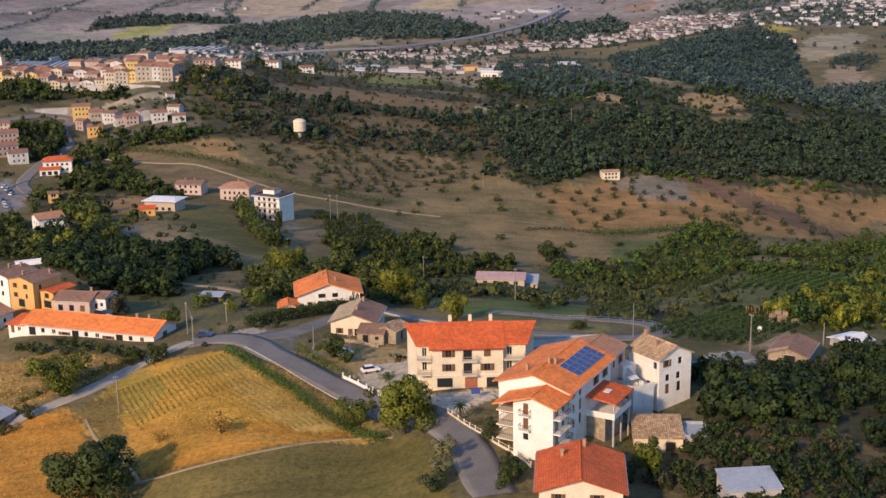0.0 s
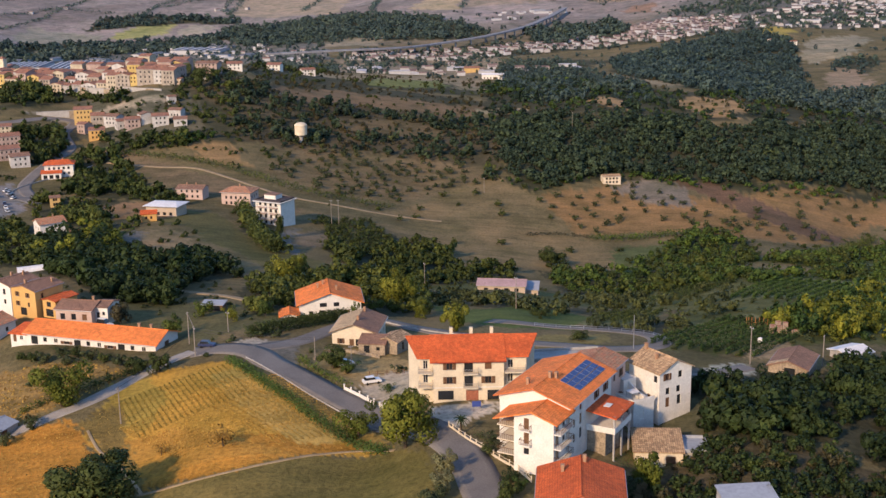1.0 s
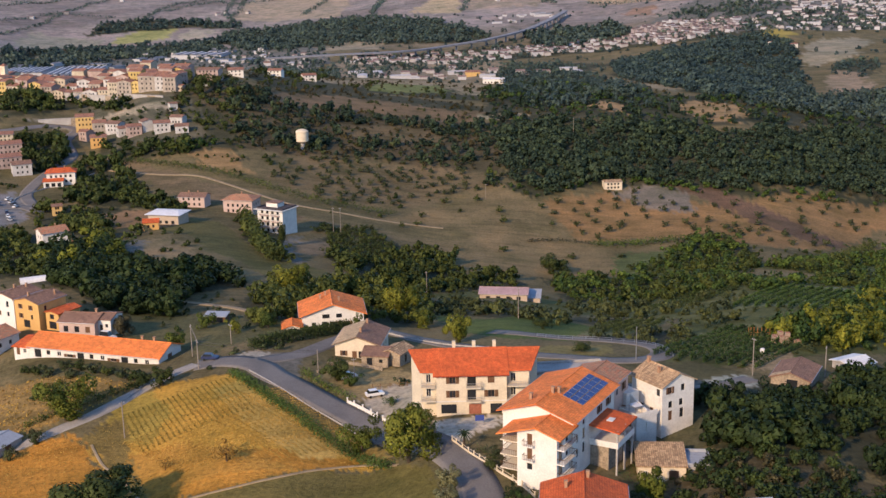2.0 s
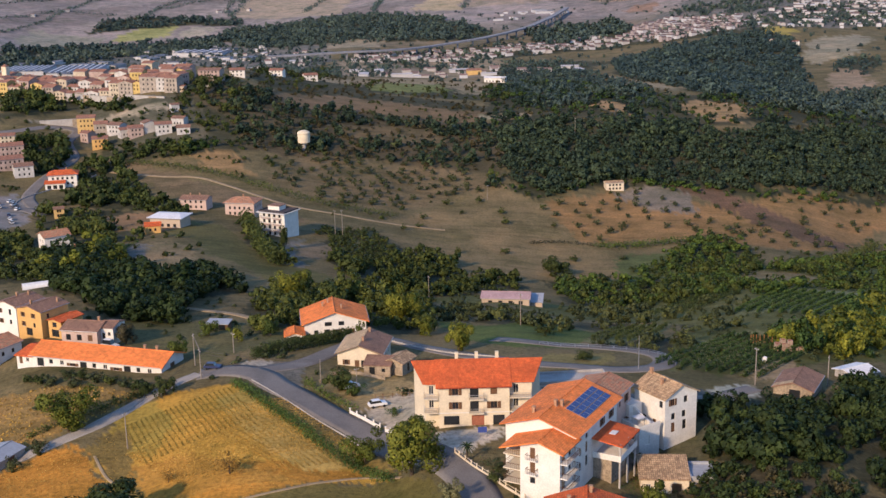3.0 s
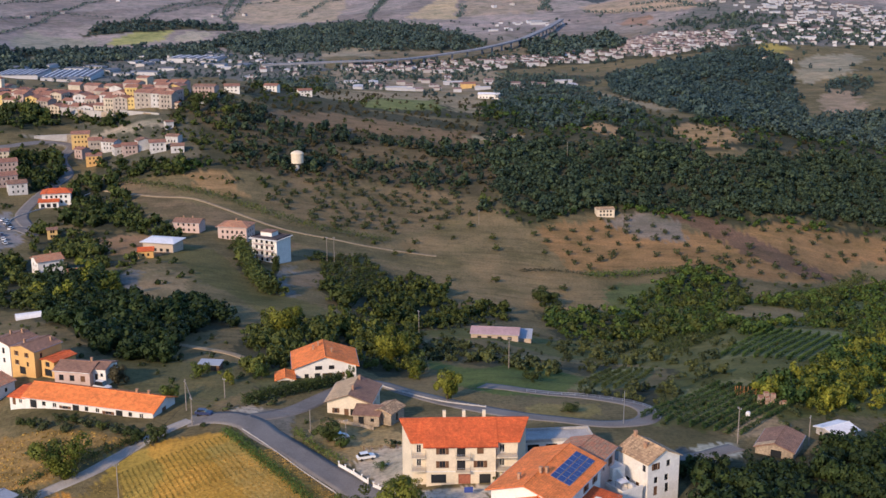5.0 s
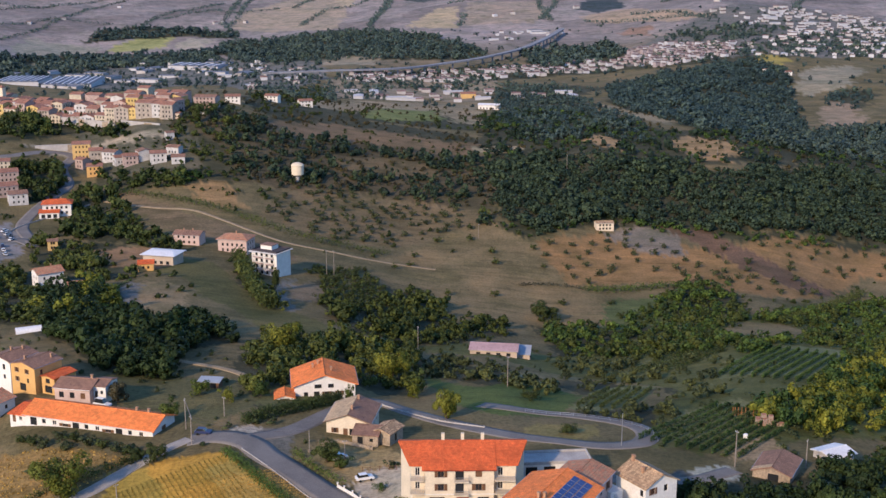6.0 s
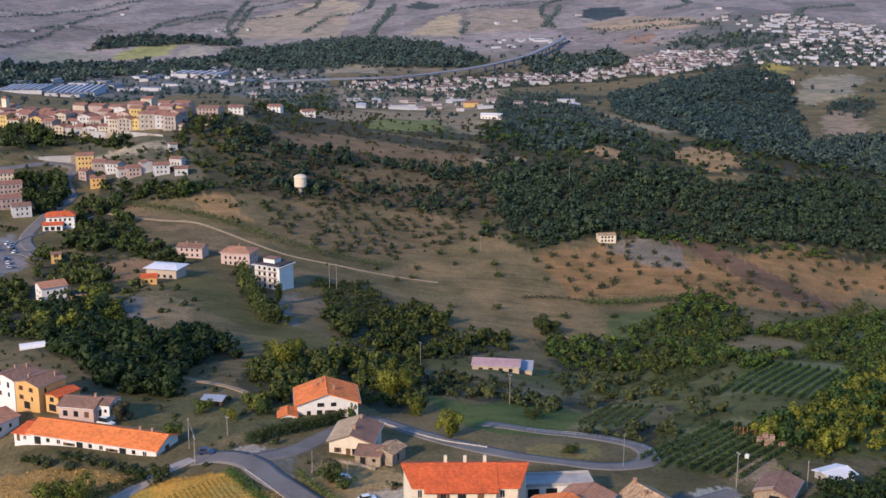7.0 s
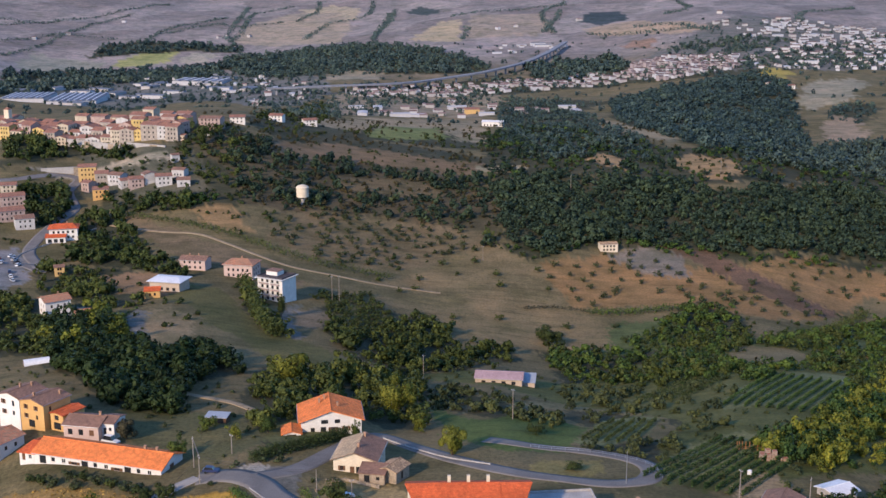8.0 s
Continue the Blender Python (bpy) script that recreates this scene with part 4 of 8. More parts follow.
# ---- building kit ----
def part(name, bm, material, parent, label=""):
    """Links a bmesh (or a shared mesh) as one mesh object under its thing."""
    me = bm
    if isinstance(bm, bmesh.types.BMesh):
        me = bpy.data.meshes.new(name)
        bm.to_mesh(me)
        bm.free()
        me.materials.append(material)
    ob = new(name, me)
    ob.parent = parent
    return tagged(ob, label)


def thing(name, x, y, z, turn, label, category, group=""):
    root = new(name)
    root.matrix_world = pose(x, y, z, 0, 0, turn)
    return tagged(root, label, category, group)


def add_box(bm, x0, x1, y0, y1, z0, z1):
    v = [bm.verts.new((x, y, z)) for z in (z0, z1) for x, y in ((x0, y0), (x1, y0), (x1, y1), (x0, y1))]
    for f in ((3, 2, 1, 0), (4, 5, 6, 7), (0, 1, 5, 4), (1, 2, 6, 5), (2, 3, 7, 6), (3, 0, 4, 7)):
        bm.faces.new([v[i] for i in f])
    return v


def box_mesh(*sizes):
    bm = bmesh.new()
    add_box(bm, *sizes)
    return bm


def add_tube(bm, a, b, r0, r1, sides=8):
    a, b = Vector(a), Vector(b)
    q = (b - a).to_track_quat("Z", "Y")
    rings = []
    for c, r in ((a, r0), (b, r1)):
        rings.append([bm.verts.new(c + q @ Vector((r * math.cos(k * math.tau / sides), r * math.sin(k * math.tau / sides), 0))) for k in range(sides)])
    for k in range(sides):
        bm.faces.new((rings[0][k], rings[0][(k + 1) % sides], rings[1][(k + 1) % sides], rings[1][k]))
    bm.faces.new(rings[0][::-1])
    bm.faces.new(rings[1])


def add_facade(bm, p0, p1, z0, z1, holes, reveal=0.18):
    """An outer wall from p0 to p1 (seen from outside, left to right), with openings cut through and their reveals."""
    p0, p1 = Vector((*p0, 0)), Vector((*p1, 0))
    along = (p1 - p0).normalized()
    inward = Vector((-along.y, along.x, 0))
    width = (p1 - p0).length
    us = sorted({0.0, width, *(u for h in holes for u in h[:2])})
    vs = sorted({z0, z1, *(v for h in holes for v in h[2:])})
    at = lambda u, v, k=0.0: bm.verts.new(p0 + along * u + inward * k + Vector((0, 0, v)))
    for u0, u1 in zip(us, us[1:]):
        for v0, v1 in zip(vs, vs[1:]):
            if not any(h[0] - 1e-4 <= u0 and u1 <= h[1] + 1e-4 and h[2] - 1e-4 <= v0 and v1 <= h[3] + 1e-4 for h in holes):
                bm.faces.new((at(u0, v0), at(u1, v0), at(u1, v1), at(u0, v1)))
    for u0, u1, v0, v1 in holes:
        for a, b in (((u0, v0), (u1, v0)), ((u1, v0), (u1, v1)), ((u1, v1), (u0, v1)), ((u0, v1), (u0, v0))):
            bm.faces.new((at(*a), at(*a, reveal), at(*b, reveal), at(*b)))
        bm.faces.new((at(u0, v0, reveal), at(u1, v0, reveal), at(u1, v1, reveal), at(u0, v1, reveal)))


SHARED = {}


def shared(key, build, material):
    if key not in SHARED:
        bm = build()
        me = bpy.data.meshes.new(str(key[0]))
        bm.to_mesh(me)
        bm.free()
        me.materials.append(material)
        SHARED[key] = me
    return SHARED[key]


def bars(w, h, t, mullion=True):
    bm = bmesh.new()
    for box in ((-w / 2, w / 2, -t, 0.06, 0, t), (-w / 2, w / 2, -t, 0.06, h - t, h), (-w / 2, -w / 2 + t, -t, 0.06, t, h - t), (w / 2 - t, w / 2, -t, 0.06, t, h - t)):
        add_box(bm, *box)
    if mullion:
        add_box(bm, -t / 2, t / 2, -t * 0.8, 0.04, t, h - t)
    return bm


def slats(w, h):
    """A louvred leaf in one piece: its front steps in and out from slat to slat."""
    side = [(0.0, 0.0), (0.0, h), (-0.06, h)]
    for k in range(4, -1, -1):
        z = h * (0.1 + 0.17 * k)
        side += [(-0.06, z + 0.09), (-0.085, z + 0.09), (-0.085, z), (-0.06, z)]
    side.append((-0.06, 0.0))
    bm = bmesh.new()
    ends = [[bm.verts.new((u, y, z)) for y, z in side] for u in (-w / 2, w / 2)]
    for i in range(len(side)):
        j = (i + 1) % len(side)
        bm.faces.new((ends[0][i], ends[0][j], ends[1][j], ends[1][i]))
    bm.faces.new(ends[0][::-1])
    bm.faces.new(ends[1])
    bmesh.ops.recalc_face_normals(bm, faces=bm.faces)
    return bm


def opening_parts(root, p0, p1, hole, kind):
    """What stands in one opening of a wall: window with panes, shutters, door or garage door."""
    p0, p1 = Vector((*p0, 0)), Vector((*p1, 0))
    along = (p1 - p0).normalized()
    inward = Vector((-along.y, along.x, 0))
    u0, u1, v0, v1 = hole
    w, h = round(u1 - u0, 2), round(v1 - v0, 2)
    turn = Matrix.Rotation(math.atan2(along.y, along.x), 4, "Z")
    base = p0 + along * (u0 + u1) / 2 + Vector((0, 0, v0))

    def put(name, me, offset, parent=None, label=""):
        ob = part(name, me, None, parent or root, label)
        if parent is None:
            ob.matrix_local = Matrix.Translation(base + offset) @ turn
        else:
            ob.matrix_local = Matrix.Translation(offset)
        return ob
    if kind in "ws":
        win = put("window", shared(("window", w, h), lambda: bars(w - 0.02, h - 0.02, 0.07), WHITE if kind == "w" else WOOD), inward * 0.1)
        put("pane", shared(("pane", w, h), lambda: box_mesh(-w / 2 + 0.06, w / 2 - 0.06, 0.005, 0.02, 0.06, h - 0.06), GLASS), Vector((0, 0, 0)), win, "dark glass pane in its opening")
        put("sill", shared(("sill", w), lambda: box_mesh(-w / 2 - 0.1, w / 2 + 0.1, -0.24, -0.103, -0.06, 0.0), CONCRETE), Vector((0, 0, 0)), win)
        if kind == "s":
            for side in (-1, 1):
                put("shutter", shared(("shutter", w, h), lambda: slats(w * 0.5, h), WOOD), along * side * w * 0.77 - inward * 0.004, None, "brown wooden louvred shutter")
    elif kind == "c":
        put("shutter", shared(("closed_shutter", w, h), lambda: slats(w - 0.04, h - 0.02), WOOD), inward * 0.12, None, "closed brown shutter")
    elif kind == "d":
        put("door", shared(("door", w, h), lambda: slats(w - 0.04, h - 0.02), WOOD), inward * 0.14, None, "brown wooden door")
    elif kind == "g":
        put("garage_door", shared(("garage_door", w, h), lambda: slats(w - 0.04, h - 0.02), BRICK_RED), inward * 0.14, None, "dull red garage door")
    elif kind == "o":
        # plain window pane; also stands in for shade inside open sheds, porches, garages
        put("pane", shared(("plain_pane", w, h), lambda: box_mesh(-w / 2 + 0.02, w / 2 - 0.02, 0, 0.03, 0.02, h - 0.02), GLASS), inward * 0.12, None, "dark glass pane in its opening")


def gable_roof(w, d, eave, pitch, over, thick=0.22, hip=0.0, side_over=None):
    """Two slopes that meet in a ridge along x; hip: how far the ridge is drawn in at each end."""
    so = over if side_over is None else side_over
    x, y, zr = w / 2 + so, d / 2 + over, eave + d / 2 * pitch
    ze = zr - y * pitch
    bm = bmesh.new()
    rings = []
    for k in (0, -thick):
        rings.append([bm.verts.new(c) for c in ((-x, -y, ze + k), (x, -y, ze + k), (x, y, ze + k), (-x, y, ze + k), (-x + hip, 0, zr + k), (x - hip, 0, zr + k))])
    top, low = rings
    for r, flip in ((top, False), (low, True)):
        for f in ((0, 1, 5, 4), (2, 3, 4, 5), (1, 2, 5), (3, 0, 4)):
            if hip == 0 and len(f) == 3:
                continue
            face = [r[i] for i in f]
            bm.faces.new(face[::-1] if flip else face)
    edge = [0, 1, 2, 3] if hip else [0, 1, 5, 2, 3, 4]
    for i, j in zip(edge, edge[1:] + edge[:1]):
        bm.faces.new((top[j], top[i], low[i], low[j]))
    return bm


def slope_roof(w, d, eave, pitch, over, thick=0.2):
    """One slope that rises from the front to the back."""
    x, y = w / 2 + over, d / 2 + over
    bm = bmesh.new()
    v = add_box(bm, -x, x, -y, y, eave - thick, eave)
    for c in v:
        c.co.z += (c.co.y + d / 2) * pitch
    return bm


def flat_roof(w, d, eave, rim=0.5):
    bm = bmesh.new()
    add_box(bm, -w / 2 - 0.15, w / 2 + 0.15, -d / 2 - 0.15, d / 2 + 0.15, eave, eave + 0.2)
    for b in ((-w / 2 - 0.15, w / 2 + 0.15, -d / 2 - 0.15, -d / 2 + 0.1), (-w / 2 - 0.15, w / 2 + 0.15, d / 2 - 0.1, d / 2 + 0.15),
              (-w / 2 - 0.15, -w / 2 + 0.1, -d / 2 + 0.1, d / 2 - 0.1), (w / 2 - 0.1, w / 2 + 0.15, -d / 2 + 0.1, d / 2 - 0.1)):
        add_box(bm, *b, eave + 0.2, eave + 0.2 + rim)
    return bm


def chimney_mesh():
    bm = bmesh.new()
    add_box(bm, -0.35, 0.35, -0.3, 0.3, -1.2, 1.0)
    add_box(bm, -0.45, 0.45, -0.4, 0.4, 1.0, 1.12)
    for x in (-0.3, 0.3):
        add_box(bm, x - 0.06, x + 0.06, -0.25, 0.25, 1.12, 1.38)
    add_box(bm, -0.48, 0.48, -0.42, 0.42, 1.38, 1.5)
    return bm


def house(label, x, y, turn, w, d, eave, wall, roof, pitch=0.34, over=0.6, kind="gable", hip=0.0, holes=None, chimneys=(), z=None, sink=2.5,
          name="house", category="house", group="", side_over=None, wall_label=""):
    """A house whose ridge runs along its own x. holes: for each side F, R, B, L rows of (u, v, width, height, kind)."""
    z = ground(x, y) if z is None else z
    root = thing(name, x, y, z, turn, label, category, group)
    sides = {"F": ((-w / 2, -d / 2), (w / 2, -d / 2)), "R": ((w / 2, -d / 2), (w / 2, d / 2)), "B": ((w / 2, d / 2), (-w / 2, d / 2)), "L": ((-w / 2, d / 2), (-w / 2, -d / 2))}
    bm = bmesh.new()
    todo = []
    for key, (p0, p1) in sides.items():
        cut = [(u - a / 2, u + a / 2, v, v + b) for u, v, a, b, _ in (holes or {}).get(key, ())]
        top = eave + (d * pitch if kind == "slope" and key == "B" else 0)
        add_facade(bm, p0, p1, -sink, top, cut)
        todo += [(p0, p1, c, h[4]) for c, h in zip(cut, (holes or {}).get(key, ()))]
    peak = eave + d / 2 * pitch - 0.08
    if kind == "gable" and not hip:
        for s in (-1, 1):
            tri = [bm.verts.new((s * w / 2, -d / 2, eave)), bm.verts.new((s * w / 2, d / 2, eave)), bm.verts.new((s * w / 2, 0, peak))]
            bm.faces.new(tri if s > 0 else tri[::-1])
    if kind == "slope":
        for s in (-1, 1):
            tri = [bm.verts.new((s * w / 2, -d / 2, eave)), bm.verts.new((s * w / 2, d / 2, eave)), bm.verts.new((s * w / 2, d / 2, eave + d * pitch - 0.1))]
            bm.faces.new(tri if s > 0 else tri[::-1])
    part("wall", bm, wall, root, wall_label)
    for p0, p1, c, k in todo:
        opening_parts(root, p0, p1, c, k)
    if kind == "gable":
        part("roof", gable_roof(w, d, eave, pitch, over, hip=hip, side_over=side_over), roof, root)
        if not hip:
            bm = bmesh.new()
            x1 = w / 2 + (over if side_over is None else side_over) - 0.03
            add_tube(bm, (-x1, 0, eave + d / 2 * pitch + 0.02), (x1, 0, eave + d / 2 * pitch + 0.02), 0.13, 0.13, 6)
            part("ridge_cap", bm, roof, root)
        if w > 9:
            for s in (-1, 1):
                bm = bmesh.new()
                yy = s * (d / 2 + over + 0.05)
                zz = eave + d / 2 * pitch - (d / 2 + over) * pitch - 0.1
                add_tube(bm, (-w / 2 - 0.3, yy, zz), (w / 2 + 0.3, yy, zz), 0.08, 0.08, 6)
                part("gutter", bm, METAL, root)
    elif kind == "slope":
        part("roof", slope_roof(w, d, eave + 0.2, pitch, over), roof, root)
    else:
        part("roof", flat_roof(w, d, eave), roof, root)
    for cx, cy in chimneys:
        zt = eave + (d / 2 - abs(cy)) * pitch if kind == "gable" else eave
        ob = part("chimney", shared(("chimney",), chimney_mesh, CHIMNEY), None, root, "ochre rendered chimney with a capped top")
        ob.matrix_local = Matrix.Translation((cx, cy, zt)) @ Matrix.Scale(0.8, 4)
    return root


def grid_holes(width, cols, rows, w=1.0, h=1.4, kind="o", margin=1.3, first=1.0, storey=3.0):
    out = []
    for r in range(rows):
        for c in range(cols):
            out.append((margin + (width - 2 * margin) * (c + 0.5) / cols, first + storey * r, w, h, kind))
    return out


def balcony(root, x0, x1, y0, y1, z, slab=WHITE, rail=WOOD, label="balcony with a dark railing", back=None):
    """A slab that juts out of a wall, with posts and rails along its free edges; back: which edge is the wall's."""
    bm = bmesh.new()
    add_box(bm, x0, x1, y0, y1, z - 0.2, z)
    ob = part("balcony", bm, slab, root, label)
    bm = bmesh.new()
    edges = {"L": ((x0, y0), (x0, y1)), "R": ((x1, y0), (x1, y1)), "F": ((x0, y0), (x1, y0)), "B": ((x0, y1), (x1, y1))}
    for key, (a, b) in edges.items():
        if key == back:
            continue
        n = max(2, int(math.dist(a, b) / 0.35))
        for i in range(n + 1):
            px, py = a[0] + (b[0] - a[0]) * i / n, a[1] + (b[1] - a[1]) * i / n
            add_box(bm, px - 0.02, px + 0.02, py - 0.02, py + 0.02, z, z + 0.95)
        add_box(bm, min(a[0], b[0]) - 0.03, max(a[0], b[0]) + 0.03, min(a[1], b[1]) - 0.03, max(a[1], b[1]) + 0.03, z + 0.95, z + 1.02)
    part("railing", bm, rail, ob)

# ---- the hamlet round the road ----
def terrace_block():
    """Long three-storey house with a bright red roof, drawn-in ends and balconies."""
    x, y, turn = 5.4, 241.5, 1.0
    root = thing("apartment_house", x, y, 0.0, turn, "cream three-storey house with a bright red tiled roof and balconies", "house")
    eave, pitch, half = 9.3, 0.38, 6.2
    plan = [(-13.2, 6.2), (-13.2, 0.0), (-11.0, -6.2), (-8.2, -6.2), (-8.2, -7.6), (6.3, -7.6), (6.3, -6.2), (11.0, -6.2), (13.2, 0.0), (13.2, 6.2)]
    rows = {2: [(1.3, 6.6, 1.0, 1.9, "w"), (1.3, 3.6, 1.0, 1.9, "w")],
            4: [(3.4, 6.8, 1.3, 1.5, "s"), (3.4, 3.8, 1.3, 1.5, "s"), (7.3, 6.2, 1.8, 2.2, "o"), (7.3, 3.2, 1.8, 2.2, "o"), (11.3, 6.8, 1.4, 1.5, "c"), (11.3, 3.8, 1.4, 1.5, "s"),
                (8.0, 0.1, 2.6, 2.2, "g"), (12.3, 0.1, 2.4, 2.2, "o"), (2.6, 0.3, 3.2, 2.0, "o")],
            6: [(1.4, 6.5, 1.1, 1.9, "w"), (1.4, 3.5, 1.1, 1.9, "w")]}
    bm = bmesh.new()
    todo = []
    for i, (a, b) in enumerate(zip(plan, plan[1:] + plan[:1])):
        holes = rows.get(i, [])
        cut = [(u - w / 2, u + w / 2, v, v + h) for u, v, w, h, _ in holes]
        top = eave - (1.4 * pitch if i == 4 else 0.0)
        add_facade(bm, a, b, -3, top, cut)
        todo += [(a, b, c, h[4]) for c, h in zip(cut, holes)]
    zr = eave + half * pitch
    for s in (-1, 1):
        a, b, c = (s * 13.2, 0.0), (s * 11.0, -6.2), (s * 13.2, 6.2)
        for p, q in ((a, b), (a, c)):
            tri = [bm.verts.new((*p, eave - 0.01)), bm.verts.new((*q, eave - 0.01)), bm.verts.new((*p, zr - 0.1))]
            bm.faces.new(tri)
    part("wall", bm, CREAM, root)
    for a, b, c, k in todo:
        opening_parts(root, a, b, c, k)
    # front slope with a lower stretch before the middle, back slope behind the ridge
    bm = bmesh.new()
    drop = lambda yy: zr + 0.18 - abs(yy) * pitch
    strips = [[(-13.8, 0), (-11.4, -6.9), (-8.8, -6.9), (-8.8, 0)], [(-8.8, 0), (-8.8, -8.4), (6.8, -8.4), (6.8, 0)], [(6.8, 0), (6.8, -6.9), (11.4, -6.9), (13.8, 0)]]
    for ring in strips:
        t = [bm.verts.new((px, py, drop(py) + (0.12 if ring is strips[1] else 0))) for px, py in ring]
        u = [bm.verts.new((v.co.x, v.co.y, v.co.z - 0.25)) for v in t]
        bm.faces.new(t)
        bm.faces.new(u[::-1])
        for i in range(4):
            bm.faces.new((t[(i + 1) % 4], t[i], u[i], u[(i + 1) % 4]))
    part("roof", bm, TILE_RED, root, "bright red tiled front slope")
    bm = bmesh.new()
    t = [bm.verts.new((px, py, drop(py))) for px, py in ((-13.8, 0.01), (13.8, 0.01), (13.8, 6.9), (-13.8, 6.9))]
    u = [bm.verts.new((v.co.x, v.co.y, v.co.z - 0.25)) for v in t]
    bm.faces.new(t)
    bm.faces.new(u[::-1])
    for i in range(4):
        bm.faces.new((t[(i + 1) % 4], t[i], u[i], u[(i + 1) % 4]))
    part("roof", bm, TILE_RED, root)
    for cx in (-4.2, 0.0, 4.3):
        ob = part("chimney", shared(("tall_chimney",), lambda: box_mesh(-0.35, 0.35, -0.35, 0.35, -1.5, 1.7), CREAM), None, root, "tall pale chimney")
        ob.matrix_local = Matrix.Translation((cx, 1.6, zr - 0.5))
    for z in (3.2, 6.2):
        balcony(root, -11.2, -8.3, -8.0, -6.21, z, CREAM, METAL, "balcony with a thin railing", "B")
        balcony(root, -2.0, 1.0, -8.9, -7.61, z, CREAM, METAL, "balcony with a thin railing", "B")
        balcony(root, 6.4, 10.8, -8.2, -6.21, z, CREAM, METAL, "balcony with a thin railing", "B")
    part("band", box_mesh(-8.25, 6.35, -7.72, -7.61, 2.85, 3.05), WHITE, root)


terrace_block()


def balcony_house():
    """The tall white house by the bend: a main block along the slope, a lower front block with stacked balconies, solar panels and a roofed terrace."""
    turn, zb = 61.0, 3.4
    along = Vector((math.cos(radians(turn)), math.sin(radians(turn)), 0))
    sidewise = Vector((-along.y, along.x, 0))
    start = Vector((16.3, 203.2, 0))
    c = start + along * 10.0 + sidewise * 0.7
    root = house("tall white balcony house with orange tiled roofs and solar panels", c.x, c.y, turn, 20, 13.8, 8.8, WHITE, TILE_ORANGE, 0.32, 0.9, z=zb, sink=4,
                 holes={"F": [(2.0, 6.6, 1.0, 1.5, "o"), (2.0, 3.8, 1.0, 1.5, "o"), (2.0, 1.0, 1.0, 1.5, "o"), (5.0, 6.2, 1.1, 2.1, "o"), (5.0, 3.5, 1.1, 2.1, "o"), (5.0, 0.8, 1.1, 2.1, "o"),
                              (12.5, 5.8, 1.2, 1.5, "s"), (17.0, 5.8, 1.2, 1.5, "s")],
                        "B": grid_holes(20, 5, 2, 1.1, 1.5, "o", first=4.0)},
                 chimneys=((-7.0, 2.6), (-4.0, -0.4), (-3.0, -1.2)), name="balcony_house")
    # solar panels lie on the slope that looks away from the sun
    slope = math.atan(0.32)
    for i in range(6):
        for j in range(3):
            ob = part("solar_panel", shared(("solar_panel",), lambda: panel_rim(), METAL), None, root, "dark blue solar panel")
            px, py = -2.4 + 2.1 * i, -2.7 - 1.36 * j
            ob.matrix_local = Matrix.Translation((px, py, 8.8 + (6.9 + py) * 0.32 + 0.12)) @ Matrix.Rotation(slope, 4, "X")
            part("solar_cell", shared(("solar_cell",), lambda: panel_cells(), SOLAR), None, ob)
    # lower front block
    f = start - along * 2.9 - sidewise * 1.9
    front = house("white front block with stacked balconies and an orange roof", f.x, f.y, turn, 6.0, 7.6, 8.0, WHITE, TILE_ORANGE, 0.32, 1.1, z=zb, sink=4,
                  holes={"L": [(2.4, 5.4, 1.0, 2.1, "c"), (2.4, 2.7, 1.0, 2.1, "c"), (2.4, 0.7, 1.0, 1.2, "o")],
                         "F": [(1.6, 5.4, 1.6, 2.1, "o"), (1.6, 2.7, 1.6, 2.1, "o"), (1.6, 0.1, 1.6, 2.1, "o"), (4.4, 5.4, 1.2, 2.1, "o"), (4.4, 2.7, 1.2, 2.1, "o")],
                         "B": [(1.8, 5.4, 1.6, 2.1, "o"), (1.8, 2.7, 1.6, 2.1, "o"), (1.8, 0.1, 1.6, 2.1, "o"), (4.2, 2.7, 1.2, 2.1, "o")]}, name="balcony_house")
    for z in (0.1, 2.7, 5.4):
        balcony(front, -2.9, 2.6, 3.81, 7.2, z, CREAM, WOOD, "deep balcony with planters and a dark railing", "F")
        balcony(front, -2.9, 2.6, -5.2, -3.81, z, WHITE, WOOD, "white balcony with a dark railing", "B")
    for z in (2.7, 5.4):
        balcony(front, -3.9, -3.01, 0.4, 2.4, z, WHITE, WOOD, "small balcony with flower boxes", "R")
    # awnings over the deep balconies
    lean = box_mesh(-4.0, 3.9, 4.85, 7.5, -0.22, 0.0)
    for v in lean.verts:
        v.co.z += 8.0 + (3.8 - v.co.y) * 0.32
    part("balcony_roof", lean, TILE_ORANGE, front, "orange tiled roof over the balconies")
    for z in (2.6, 5.3):
        part("awning", box_mesh(-2.6, 2.3, 3.85, 6.6, z - 0.35, z - 0.28), WOOD, front, "brown reed awning")
    # roofed terrace
    tr = Vector((29.6, 209.5, 0))
    ter = thing("roofed_terrace", tr.x, tr.y, zb - 2.3, turn, "raised terrace with a red tiled canopy on posts", "terrace")
    part("slab", box_mesh(-4.2, 4.2, -3.2, 3.4, 3.6, 3.85), WHITE, ter)
    rim = bmesh.new()
    for b in ((-4.2, 4.2, -3.2, -3.05), (-4.2, -4.05, -3.05, 3.4), (4.05, 4.2, -3.05, 3.4)):
        add_box(rim, *b, 3.85, 4.75)
    part("parapet", rim, WHITE, ter)
    roof = slope_roof(8.6, 6.6, 6.9, 0.12, 0.3)
    part("canopy", roof, TILE_RED, ter, "red canopy roof with a skylight")
    part("skylight", box_mesh(-1.0, 0.8, -0.8, 0.4, 7.35, 7.45), SHEET_WHITE, ter)
    for px, py in ((-3.9, -2.9), (3.9, -2.9), (3.9, 3.0), (-3.9, 3.0), (0, -2.9)):
        bm = bmesh.new()
